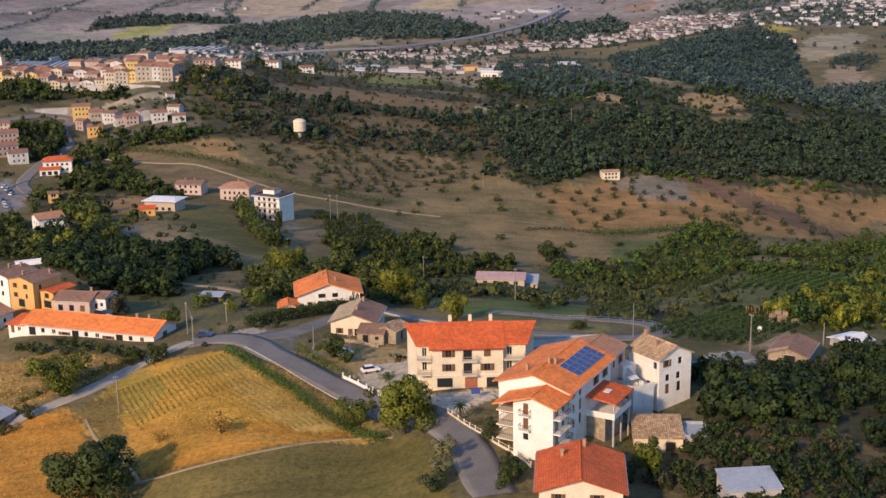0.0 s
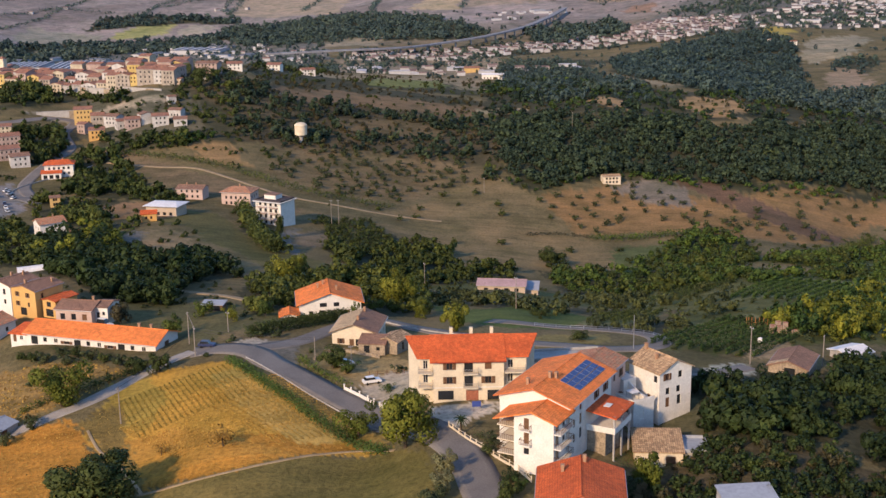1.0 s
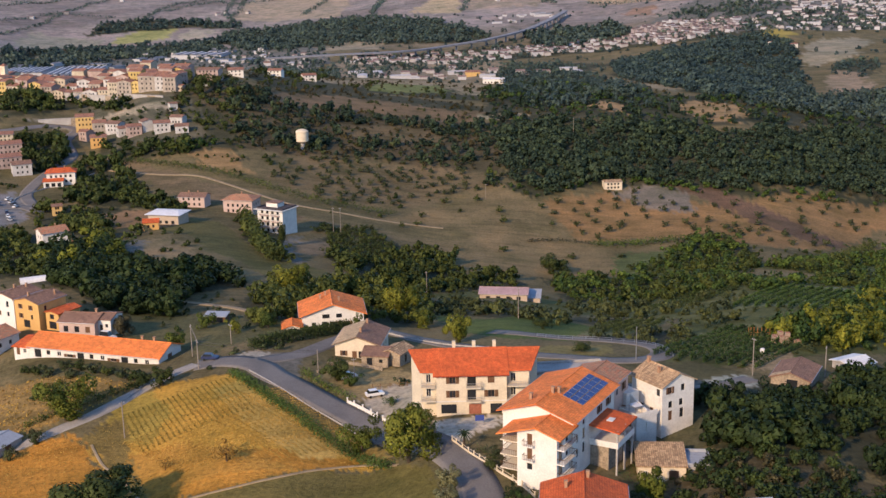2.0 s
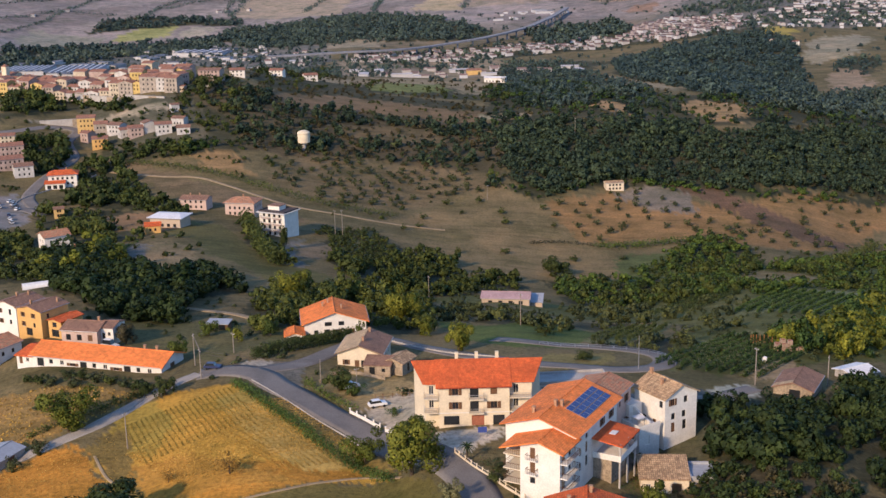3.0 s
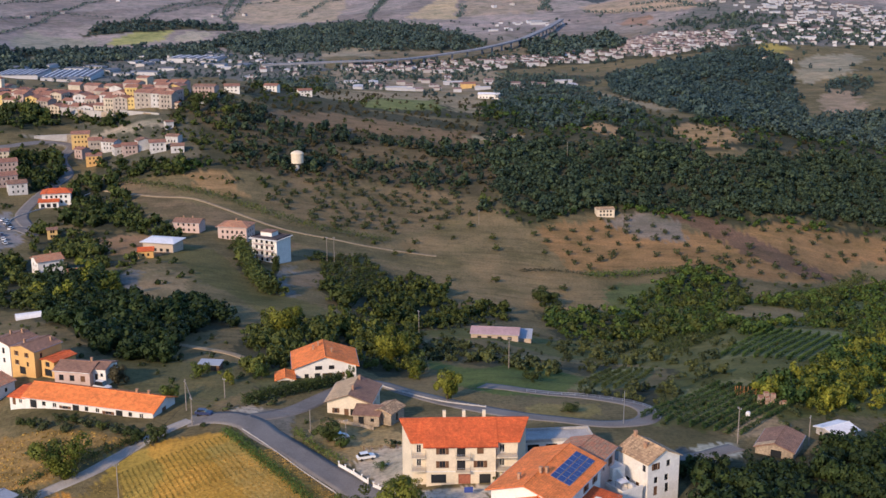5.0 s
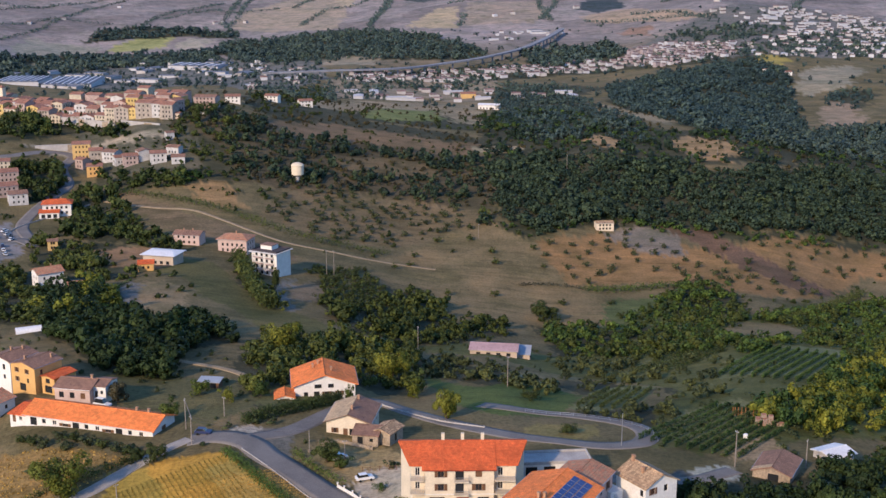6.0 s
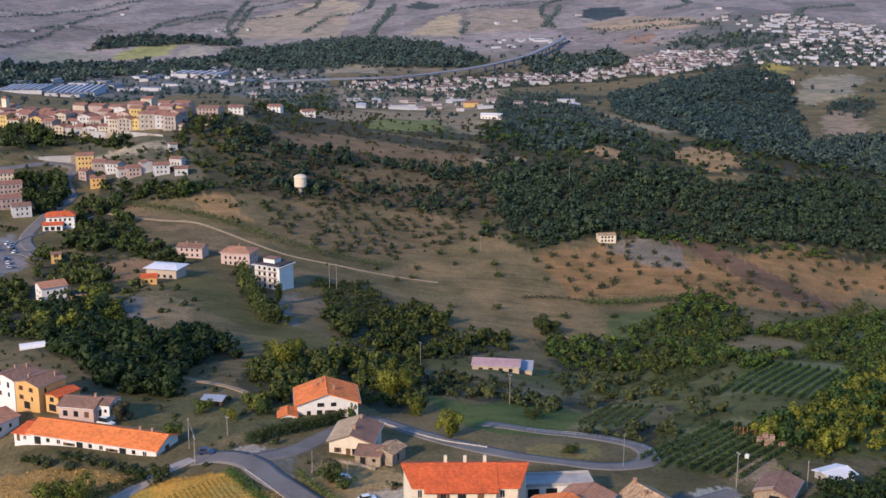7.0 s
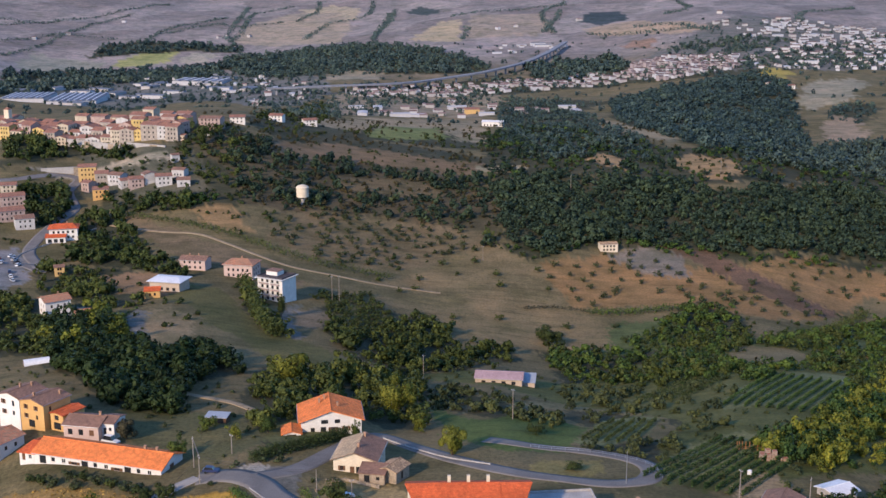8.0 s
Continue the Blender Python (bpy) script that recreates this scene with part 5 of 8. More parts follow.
        add_box(bm, px - 0.16, px + 0.16, py - 0.16, py + 0.16, -3, 6.95)
        part("post", bm, CONCRETE, ter)
    part("undercroft_wall", box_mesh(-3.7, 3.6, -1.2, 3.1, -4, 3.6), STONE, ter, "dark stone wall under the terrace")
    # the old tan wing behind
    b = start + along * 25.5
    house("old stone wing with mottled tan roof tiles", b.x, b.y, turn, 12.0, 9.5, 7.4, PINK, TILE_MIXED, 0.3, 0.5, z=zb, sink=4,
          holes={"F": [(2.5, 4.4, 1.0, 1.6, "o"), (6.0, 4.4, 1.0, 1.6, "o"), (9.5, 4.4, 1.0, 1.6, "s")], "R": [(4.5, 4.4, 1.0, 1.4, "o")]})


def panel_rim():
    bm = bmesh.new()
    add_box(bm, -1.02, 1.02, -0.65, 0.65, -0.04, 0.02)
    return bm


def panel_cells():
    bm = bmesh.new()
    for i in range(2):
        add_box(bm, -0.96 + i * 0.98, -0.02 + i * 0.98, -0.59, 0.59, 0.02, 0.035)
    return bm


SOLAR, _t, _p = nodes_of("solar cells")
_p.inputs["Base Color"].default_value = (0.025, 0.045, 0.16, 1)
_p.inputs["Roughness"].default_value = 0.25
balcony_house()

house("two-storey house with bright red tiles beside the bend", 21.5, 180.5, 84, 14.0, 13.0, 4.9, CREAM, TILE_RED, 0.32, 0.8, z=1.2, sink=5, chimneys=((3.2, 3.0), (5.6, -0.6)),
      holes={"L": [(3.0, 2.6, 1.1, 1.5, "s"), (9.0, 2.6, 1.1, 1.5, "s")], "B": grid_holes(14, 4, 1, 1.0, 1.4, "o", first=2.2)})
house("white three-storey house with a mottled tan tiled roof", 42.9, 229.6, 122, 9.0, 8.4, 7.6, WHITE, TILE_OLD, 0.48, 0.45, z=1.7, sink=5, chimneys=((-0.6, 1.6), (3.9, 0.3)),
      holes={"L": [(2.0, 5.6, 1.0, 1.4, "s"), (2.2, 2.6, 1.0, 1.4, "o"), (5.0, 2.6, 1.0, 1.4, "o"), (5.4, 5.6, 1.0, 1.4, "o"), (2.2, 0.0, 1.0, 2.0, "d"), (5.2, 0.0, 1.0, 2.0, "o")],
             "B": [(3.0, 0.3, 1.2, 2.0, "o"), (6.0, 0.3, 1.0, 2.0, "d"), (7.8, 5.2, 1.0, 1.4, "o")]})


def white_terrace():
    """Stepped white annex: a lower terrace with a sloped stair wall, an upper block against the house, an awning and small furniture."""
    root = thing("terrace_annex", 36.0, 225.0, 0.6, 122, "white walled terrace annex with an outside stair and awning", "annex")
    bm = bmesh.new()
    add_facade(bm, (-4.5, -2.6), (4.5, -2.6), -4, 3.4, [])
    add_facade(bm, (4.5, -2.6), (4.5, 2.6), -4, 3.4, [])
    add_facade(bm, (4.5, 2.6), (-4.5, 2.6), -4, 3.4, [(1.2, 2.4, 0.2, 2.3), (3.6, 4.6, 0.2, 2.3), (6.2, 7.8, 0.2, 2.3)])
    add_facade(bm, (-4.5, 2.6), (-4.5, -2.6), -4, 3.4, [(1.6, 2.6, 0.2, 2.2)])
    part("wall", bm, WHITE, root)
    for k, u in enumerate((3.3, 0.4, -2.5)):
        part("door", box_mesh(u - (0.6, 0.5, 0.8)[k], u + (0.6, 0.5, 0.8)[k], 2.44, 2.5, 0.2, 2.3), WOOD, root, "dark door under the terrace")
    part("slab", box_mesh(-4.6, 4.6, -2.7, 2.7, 3.4, 3.6), WHITE, root)
    part("parapet", box_mesh(-4.6, 4.6, 2.45, 2.7, 3.6, 4.4), WHITE, root)
    part("parapet", box_mesh(-4.6, -4.35, -2.7, 2.45, 3.6, 4.4), WHITE, root)
    # upper block and the sloped wall that steps down from it
    part("upper_wall", box_mesh(0.9, 4.5, -2.6, 0.6, 3.6, 6.6), WHITE, root, "white upper block with a plain wall")
    bm = bmesh.new()
    ring = [(0.9, 3.6), (0.9, 6.2), (-0.6, 5.6), (-3.9, 4.5), (-3.9, 3.6)]
    near, back = [bm.verts.new((u, -0.4, z)) for u, z in ring], [bm.verts.new((u, -0.7, z)) for u, z in ring]
    bm.faces.new(near)
    bm.faces.new(back[::-1])
    for i in range(5):
        bm.faces.new((near[(i + 1) % 5], near[i], back[i], back[(i + 1) % 5]))
    bmesh.ops.recalc_face_normals(bm, faces=bm.faces)
    part("stair_wall", bm, WHITE, root, "white wall sloping down along the stair")
    part("awning", box_mesh(-3.6, -1.6, 0.3, 2.2, 5.5, 5.58), SHEET_WHITE, root, "pale awning")
    for px in (-3.5, -1.7):
        for py in (0.4, 2.1):
            part("post", box_mesh(px - 0.05, px + 0.05, py - 0.05, py + 0.05, 3.6, 5.5), METAL, root)
    for k in range(3):
        part("table", box_mesh(0.4 + k * 1.3, 1.2 + k * 1.3, 1.0, 1.7, 4.25, 4.31), WOOD, root)


white_terrace()
house("small tan house with old mottled tiles", 39.0, 209.5, -4, 8.8, 7.0, 3.0, CREAM, TILE_OLD, 0.22, 0.3, kind="slope", z=-2.6, sink=4,
      holes={"F": [(1.4, 1.0, 0.9, 1.1, "w"), (6.6, 0.1, 1.8, 2.1, "d")]})
house("flat grey annex with a parapet", 46.0, 209.5, -4, 4.2, 6.4, 2.9, CONCRETE, SHEET_GREY, kind="flat", z=-2.8, sink=4, name="annex", category="annex", holes={"F": [(2.2, 0.0, 2.4, 2.2, "o")]})
house("low shed with a grey corrugated roof", 48.0, 178.0, 5, 8.5, 6.0, 2.4, CONCRETE, SHEET_GREY, 0.14, 0.3, kind="slope", sink=3, name="shed", category="shed", holes={"F": [(4.0, 0, 2.0, 2.0, "d")]})
house("low garage row with a flat grey roof", 26.0, 252.0, 6, 16.0, 6.0, 2.8, WHITE, CONCRETE, kind="flat", sink=3, name="garage", category="garage",
      holes={"F": [(2.5, 0.05, 2.6, 2.2, "o"), (6.6, 0.05, 2.6, 2.2, "o"), (10.8, 0.05, 2.6, 2.2, "d")]})
# red-roofed house above the hedge
house("white villa with a bright orange roof behind a hedge", -32.5, 327.5, 98, 13.5, 17.0, 4.6, WHITE, TILE_ORANGE, 0.34, 0.9, z=-9.5, sink=3, chimneys=((-2.0, -2.0), (2.0, 3.0), (3.5, 1.5)),
      holes={"L": [(3.2, 0.2, 1.2, 2.1, "o"), (6.2, 0.2, 1.6, 2.2, "o"), (9.0, 0.3, 1.3, 2.0, "s"), (12.6, 1.0, 1.2, 1.3, "s"), (6.6, 3.3, 2.0, 1.2, "o"), (10.2, 3.3, 1.6, 1.2, "o")],
             "B": [(3.0, 1.0, 1.1, 1.4, "s"), (9.0, 1.0, 1.1, 1.4, "s")]})
house("low red-tiled porch of the villa", -42.6, 318.5, 98, 6.0, 5.0, 2.6, WHITE, TILE_ORANGE, 0.3, 0.5, z=-9.5, sink=3, name="porch", category="porch", holes={"L": [(2.5, 0.1, 2.6, 2.1, "o")]})
house("cream two-storey house with a pale tan tiled roof", -21.7, 292.1, 82, 13.0, 11.0, 4.2, CREAM, TILE_TAN, 0.36, 0.7, z=-6.0, sink=3, chimneys=((-3.0, -0.4), (4.5, -0.6)),
      holes={"L": [(2.2, 1.0, 0.9, 1.3, "s"), (4.9, 0.1, 1.2, 2.1, "d"), (6.4, 0.4, 1.0, 1.8, "o"), (8.8, 1.0, 1.2, 1.3, "s")], "F": grid_holes(13, 3, 1, 1.0, 1.3, "o", first=1.0)})


def shaded_slope():
    """Brown tiled sheet that paints shade over one slope of the cream house."""
    root = thing("roof_shade", -21.7, 292.1, -6.0, 82, "painted shade over one roof slope of the cream house", "roofing")
    bm = box_mesh(-7.1, 7.1, -6.1, -0.1, 0.0, 0.06)
    for v in bm.verts:
        v.co.z += 4.2 + (5.5 + v.co.y) * 0.36 + 0.01
    part("tiling", bm, TILE_BROWN, root)


shaded_slope()
house("small tan shed with a tiled roof", -12.6, 283.5, 62, 6.5, 5.4, 3.0, STONE, TILE_OLD, 0.34, 0.4, z=-5.6, sink=3, name="shed", category="shed", holes={"F": [(3.0, 0.2, 1.0, 1.9, "o")]})
house("lean-to with a brown tiled roof by the cream house", -17.5, 281.5, -10, 6.5, 4.5, 2.4, STONE, TILE_BROWN, 0.2, 0.3, kind="slope", z=-5.4, sink=3, name="shed", category="shed", holes={"F": [(2.0, 0.1, 1.4, 1.9, "o"), (4.8, 0.8, 0.9, 0.9, "o")]})
# long low building on the junction
house("long low white building with an orange tiled roof", -88.7, 298.6, -17.7, 38.0, 11.0, 3.2, WHITE, TILE_ORANGE, 0.36, 0.7, z=-8.2, sink=3, chimneys=((11.0, 0.6), (14.5, 0.6)), name="long_building",
      category="building", holes={"F": [(2.6 + 3.2 * k, (0.1, 1.0, 1.0, 0.9)[k % 4], (2.0, 1.1, 1.2, 1.7)[k % 4], (2.2, 1.2, 1.2, 0.8)[k % 4], "oows"[k % 4]) for k in range(11)], "R": [(5.5, 0.2, 2.2, 2.2, "d")]})
house("low end wing of the long building with a red tiled roof", -109.3, 304.6, -17.7, 4.6, 9.6, 2.7, WHITE, TILE_RED, 0.3, 0.5, z=-8.2, sink=3, hip=1.6, name="end_wing", category="wing", holes={"F": [(1.3, 0.2, 1.0, 2.0, "d"), (3.3, 0.9, 1.0, 1.1, "w")]})
house("orange three-storey house with a faded brown roof", -114.5, 328.5, 60, 10.0, 9.5, 7.6, ORANGE, TILE_BROWN, 0.24, 0.4, z=-8.3, sink=3, chimneys=((-2.5, 1.5), (3.2, -2.8)),
      holes={"L": [(2.4, 5.3, 0.8, 1.3, "s"), (6.4, 5.3, 0.8, 1.3, "s"), (2.4, 2.6, 0.8, 1.3, "s"), (6.6, 2.6, 0.8, 1.3, "o"), (4.4, 0.0, 2.4, 2.2, "o")], "F": [(2.5, 5.0, 0.9, 1.4, "o")], "B": [(3, 5, 0.9, 1.3, "s"), (7, 2.4, 0.9, 1.3, "s")]})
house("white three-storey house adjoining the orange one", -122.6, 333.0, 60, 10.0, 8.8, 7.9, WHITE, TILE_BROWN, 0.24, 0.4, z=-8.3, sink=3, chimneys=((0.5, 1.0), (3.0, -1.0)),
      holes={"L": [(2.2, 5.3, 0.9, 1.3, "s"), (6.2, 5.0, 1.0, 1.7, "o"), (2.4, 2.3, 0.9, 1.3, "s"), (6.2, 2.3, 0.9, 1.3, "o")]})
house("orange annex with a red tiled roof", -107.2, 325.0, 60, 8.0, 5.0, 4.8, ORANGE, TILE_RED, 0.2, 0.4, z=-8.0, sink=3, name="annex", category="annex",
      holes={"L": [(2.4, 2.8, 1.6, 1.4, "o"), (2.5, 0.0, 2.8, 2.1, "o")]})
house("low house with a faded brown tiled roof", -99.5, 318.8, -12, 10.5, 9.0, 3.4, PINK, TILE_BROWN, 0.3, 0.5, z=-7.2, sink=3, chimneys=((3.4, 0.8),), holes={"F": [(2.0, 0.4, 1.4, 1.7, "o"), (5.2, 0.4, 1.4, 1.7, "o"), (8.4, 0.4, 1.4, 1.7, "d")]})
house("small white house end with blue shade", -92.6, 318.5, -12, 4.2, 7.0, 3.8, WHITE, TILE_BROWN, 0.22, 0.3, z=-7.2, sink=3, holes={"F": [(1.4, 0.2, 0.9, 2.0, "o"), (3.0, 1.4, 0.8, 1.0, "o")]})
house("low house with a reddish tiled roof", -124.0, 311.5, 62, 13.0, 10.0, 3.6, WHITE, TILE_MIXED, 0.3, 0.5, z=-10.0, sink=3, holes={"F": grid_holes(13, 3, 1, 1.0, 1.2, "o")})
house("low grey shed with a corrugated roof beside the plots", -99.5, 247.5, 70, 9.0, 7.0, 2.2, CONCRETE, SHEET_GREY, 0.25, 0.3, sink=3, name="shed", category="shed", holes={"F": [(4.5, 0.0, 2.2, 1.9, "d")]})
# farm at the edge of the wood
house("old barn with a tan and dark tiled roof", 77.6, 256.5, 62, 11.0, 8.4, 2.6, STONE, TILE_BROWN, 0.34, 0.4, sink=3, name="barn", category="barn", holes={"L": [(4.6, 0.0, 2.4, 2.3, "o")]})
house("open shed with a white sheet roof", 95.6, 271.5, 28, 7.0, 6.2, 2.6, CONCRETE, SHEET_WHITE, 0.22, 0.6, sink=3, name="shed", category="shed", holes={"F": [(3.6, 0.0, 4.6, 2.3, "o")]})
house("open canopy with a grey sheet roof", -66.0, 333.0, -8, 6.2, 3.6, 2.0, WOOD, SHEET_GREY, 0.08, 0.3, kind="slope", sink=2, name="shed", category="shed", holes={"F": [(3.0, 0.0, 4.8, 1.8, "o")]})


def barn_strip():
    """Pale tan strip along one verge of the barn roof."""
    x, y, turn = 77.6, 256.5, 62
    root = thing("roof_sheet", x, y, ground(x, y), turn, "strip of pale tan sheets laid on the barn roof", "roofing")
    bm = box_mesh(-5.7, -3.9, 0.1, 4.4, 0.0, 0.05)
    for v in bm.verts:
        v.co.z += 2.6 + (4.2 - v.co.y) * 0.34 + 0.05
    part("sheet", bm, TILE_TAN, root)


barn_strip()


def crate_stack(x, y):
    """Pallets and crates piled at the end of the vines."""
    rng = random.Random(8)
    for k in range(9):
        for level in range(rng.choice((1, 2, 2, 3))):
            px, py = x + (k % 5) * 1.55 + rng.uniform(-0.2, 0.2), y + (k // 5) * 1.6 + rng.uniform(-0.2, 0.2)
            root = thing("crate", px, py, ground(px, py) + level * 1.0 + 0.02, rng.uniform(-12, 12), "weathered pale wooden crate in a stack", "crate", "stacked crates")
            for z in (0.0, 0.32, 0.64):
                for sy in (-0.6, 0.54):
                    part("slat", shared(("crate_slat",), lambda: box_mesh(-0.62, 0.62, 0, 0.06, 0, 0.24), CRATE_WOOD), None, root).matrix_local = Matrix.Translation((0, sy, z))
                for sx in (-0.62, 0.56):
                    part("slat", shared(("crate_side",), lambda: box_mesh(0, 0.06, -0.53, 0.53, 0, 0.24), CRATE_WOOD), None, root).matrix_local = Matrix.Translation((sx, 0, z))
            part("load", shared(("crate_load",), lambda: box_mesh(-0.54, 0.54, -0.52, 0.52, 0.02, 0.8), BRICK_RED), None, root, "reddish load in the crate")


CRATE_WOOD = surface("weathered crate wood", (0.4, 0.31, 0.24), 0.9, fine=5, coarse=1.0, vary=0.3)
crate_stack(84.9, 299.5)


def round_tank(x, y):
    root = thing("water_tank", x, y, ground(x, y), 0, "small white round water tank beside the vines", "tank")
    bm = bmesh.new()
    profile = [(0.55, -0.3), (0.65, 0.3), (0.65, 0.9), (0.5, 1.2), (0.25, 1.32), (0.02, 1.35)]
    rings = [[bm.verts.new((r * math.cos(k * math.tau / 16), r * math.sin(k * math.tau / 16), z)) for k in range(16)] for r, z in profile]
    for a, b in zip(rings, rings[1:]):
        for k in range(16):
            bm.faces.new((a[k], a[(k + 1) % 16], b[(k + 1) % 16], b[k]))
    part("shell", bm, SHEET_WHITE, root)


round_tank(77.8, 285.1)


def polytunnel(x, y, turn):
    """A low tunnel of white film over hoops."""
    root = thing("polytunnel", x, y, ground(x, y), turn, "low white plastic tunnel above the dark grove", "greenhouse")
    bm = bmesh.new()
    rows = [[bm.verts.new((u, 2.2 * math.cos(a), max(2.0 * math.sin(a), -0.5))) for a in [math.pi * k / 10 for k in range(11)]] for u in (-4.5, -1.5, 1.5, 4.5)]
    for r, q in zip(rows, rows[1:]):
        for k in range(10):
            bm.faces.new((r[k], q[k], q[k + 1], r[k + 1]))
    for r in (rows[0], rows[-1]):
        bm.faces.new(r)
    bmesh.ops.recalc_face_normals(bm, faces=bm.faces)
    part("film", bm, SHEET_WHITE, root)
    for u in (-4.55, 4.55):
        part("end_frame", box_mesh(u - 0.05, u + 0.05, -0.6, 0.6, -0.3, 1.8), WOOD, root)


polytunnel(-147, 417, 25)

# ---- houses across the valley ----
house("white villa with a red hipped roof beside the village road", -223, 699, 12, 16, 11, 7.6, WHITE, TILE_RED, 0.32, 0.9, hip=4.0, sink=4, holes={"F": grid_holes(16, 5, 2, 1.3, 1.5, "o", first=1.4, storey=3.0), "R": grid_holes(11, 3, 2, 1.3, 1.5, "o", first=1.4, storey=3.0)}, chimneys=((2, 0.5),))
house("red-tiled porch before the white villa", -225.5, 691.0, 12, 11, 4.6, 3.4, WHITE, TILE_RED, 0.22, 0.5, kind="slope", sink=4, name="porch", category="porch", holes={"F": [(2.2, 0.2, 2.2, 2.2, "o"), (5.5, 0.2, 2.2, 2.2, "o"), (8.8, 0.2, 2.2, 2.2, "o")]})
house("white two-storey house with a red-brown roof", -176, 530, 35, 11.5, 9.5, 7.0, WHITE, TILE_MIXED, 0.36, 0.6, holes={"F": grid_holes(11.5, 3, 2, 1.0, 1.4, "o", storey=2.8), "L": grid_holes(9.5, 2, 2, 1.0, 1.4, "o", storey=2.8)}, chimneys=((2, 1.0),))
house("low house with a pale grey flat roof", -132, 567, -14, 15.5, 11, 5.4, BEIGE, SHEET_WHITE, 0.16, 1.2, hip=4, holes={"F": grid_holes(15.5, 4, 1, 1.6, 1.5, "o", first=0.8)})
house("small orange house with a red roof", -136, 549, 10, 7, 6.5, 4.0, ORANGE, TILE_RED, 0.3, 0.4, holes={"F": grid_holes(7, 2, 1, 1.0, 1.3, "o", first=1.4)})
house("low outbuilding with an orange tiled roof", -158, 515, 15, 9, 6, 2.8, BEIGE, TILE_MIXED, 0.3, 0.4, holes={"F": grid_holes(9, 2, 1, 1.2, 1.4, "o", first=0.6)})
house("two-storey house with a dark brown roof", -130, 620, -10, 14, 9, 5.6, PINK, TILE_BROWN, 0.3, 0.6, holes={"F": grid_holes(14, 4, 2, 1.1, 1.4, "o", storey=2.7)}, chimneys=((2, 0.4), (-3, 0.4)))
house("two-storey house with a tan hipped roof", -104, 611, -12, 15.5, 12, 7.6, PINK, TILE_MIXED, 0.3, 0.9, hip=5.5, holes={"F": grid_holes(15.5, 5, 2, 1.1, 1.5, "o", storey=2.8), "R": grid_holes(12, 3, 2, 1.1, 1.5, "o", storey=2.8)}, chimneys=((0, 0.5),))


def tall_block():
    root = house("tall white four-storey block with a flat dark roof", -80.5, 570.0, -28, 14.5, 11.5, 11.8, WHITE, SHEET_DARK, kind="flat", sink=4, name="apartment_block", category="building",
                 holes={"F": grid_holes(14.5, 4, 4, 1.4, 1.6, "o", first=0.9, storey=2.9)})
    for k in range(1, 4):
        balcony(root, -6.0, -0.5, -7.1, -5.76, 0.4 + 2.9 * k, PINK, METAL, "balcony with a thin railing", "B")
        balcony(root, 1.0, 5.6, -7.1, -5.76, 0.4 + 2.9 * k, PINK, METAL, "balcony with a thin railing", "B")
    part("eave_slab", box_mesh(-8.2, 8.2, -7.3, 6.7, 11.55, 11.78), WHITE, root, "white overhanging roof edge")
    part("stair_head", box_mesh(-5.0, 1.5, -1.5, 4.0, 12.0, 14.0), WHITE, root)
    part("stair_roof", box_mesh(-5.3, 1.8, -1.8, 4.3, 14.0, 14.2), TILE_BROWN, root)


tall_block()
house("long low farm building with a faded pink roof", 22, 445, -8, 18, 9, 3.0, BEIGE, SHEET_PINK, 0.28, 0.5, name="farm_building", category="building", holes={"F": grid_holes(18, 4, 1, 1.6, 1.4, "o", first=0.5)})
house("lean-to of the pink-roofed farm building", 33, 447, -8, 6, 7, 2.4, BEIGE, SHEET_GREY, 0.2, 0.3, kind="slope", name="shed", category="shed")
house("lone pale ruined farmhouse on the field edge", 103, 733, 6, 11, 6.5, 4.6, CREAM, TILE_OLD, 0.24, 0.2, name="farmhouse", holes={"F": grid_holes(11, 4, 2, 1.2, 1.3, "o", first=0.4, storey=2.2)})


def water_tower():
    x, y = -91, 779
    root = thing("water_tower", x, y, ground(x, y), 0, "white round water tank with a domed top on a stem", "tower")
    bm = bmesh.new()
    add_tube(bm, (0, 0, -2), (0, 0, 5), 1.2, 1.2, 16)
    part("stem", bm, CONCRETE, root)
    bm = bmesh.new()
    profile = [(1.2, 4.0), (3.9, 5.2), (4.0, 11.0), (4.2, 11.1), (4.2, 11.5), (3.4, 12.3), (1.8, 13.0), (0.01, 13.2)]
    rings = [[bm.verts.new((r * math.cos(k * math.tau / 24), r * math.sin(k * math.tau / 24), z)) for k in range(24)] for r, z in profile]
    for a, b in zip(rings, rings[1:]):
        for k in range(24):
            bm.faces.new((a[k], a[(k + 1) % 24], b[(k + 1) % 24], b[k]))
    part("tank", bm, CREAM, root)


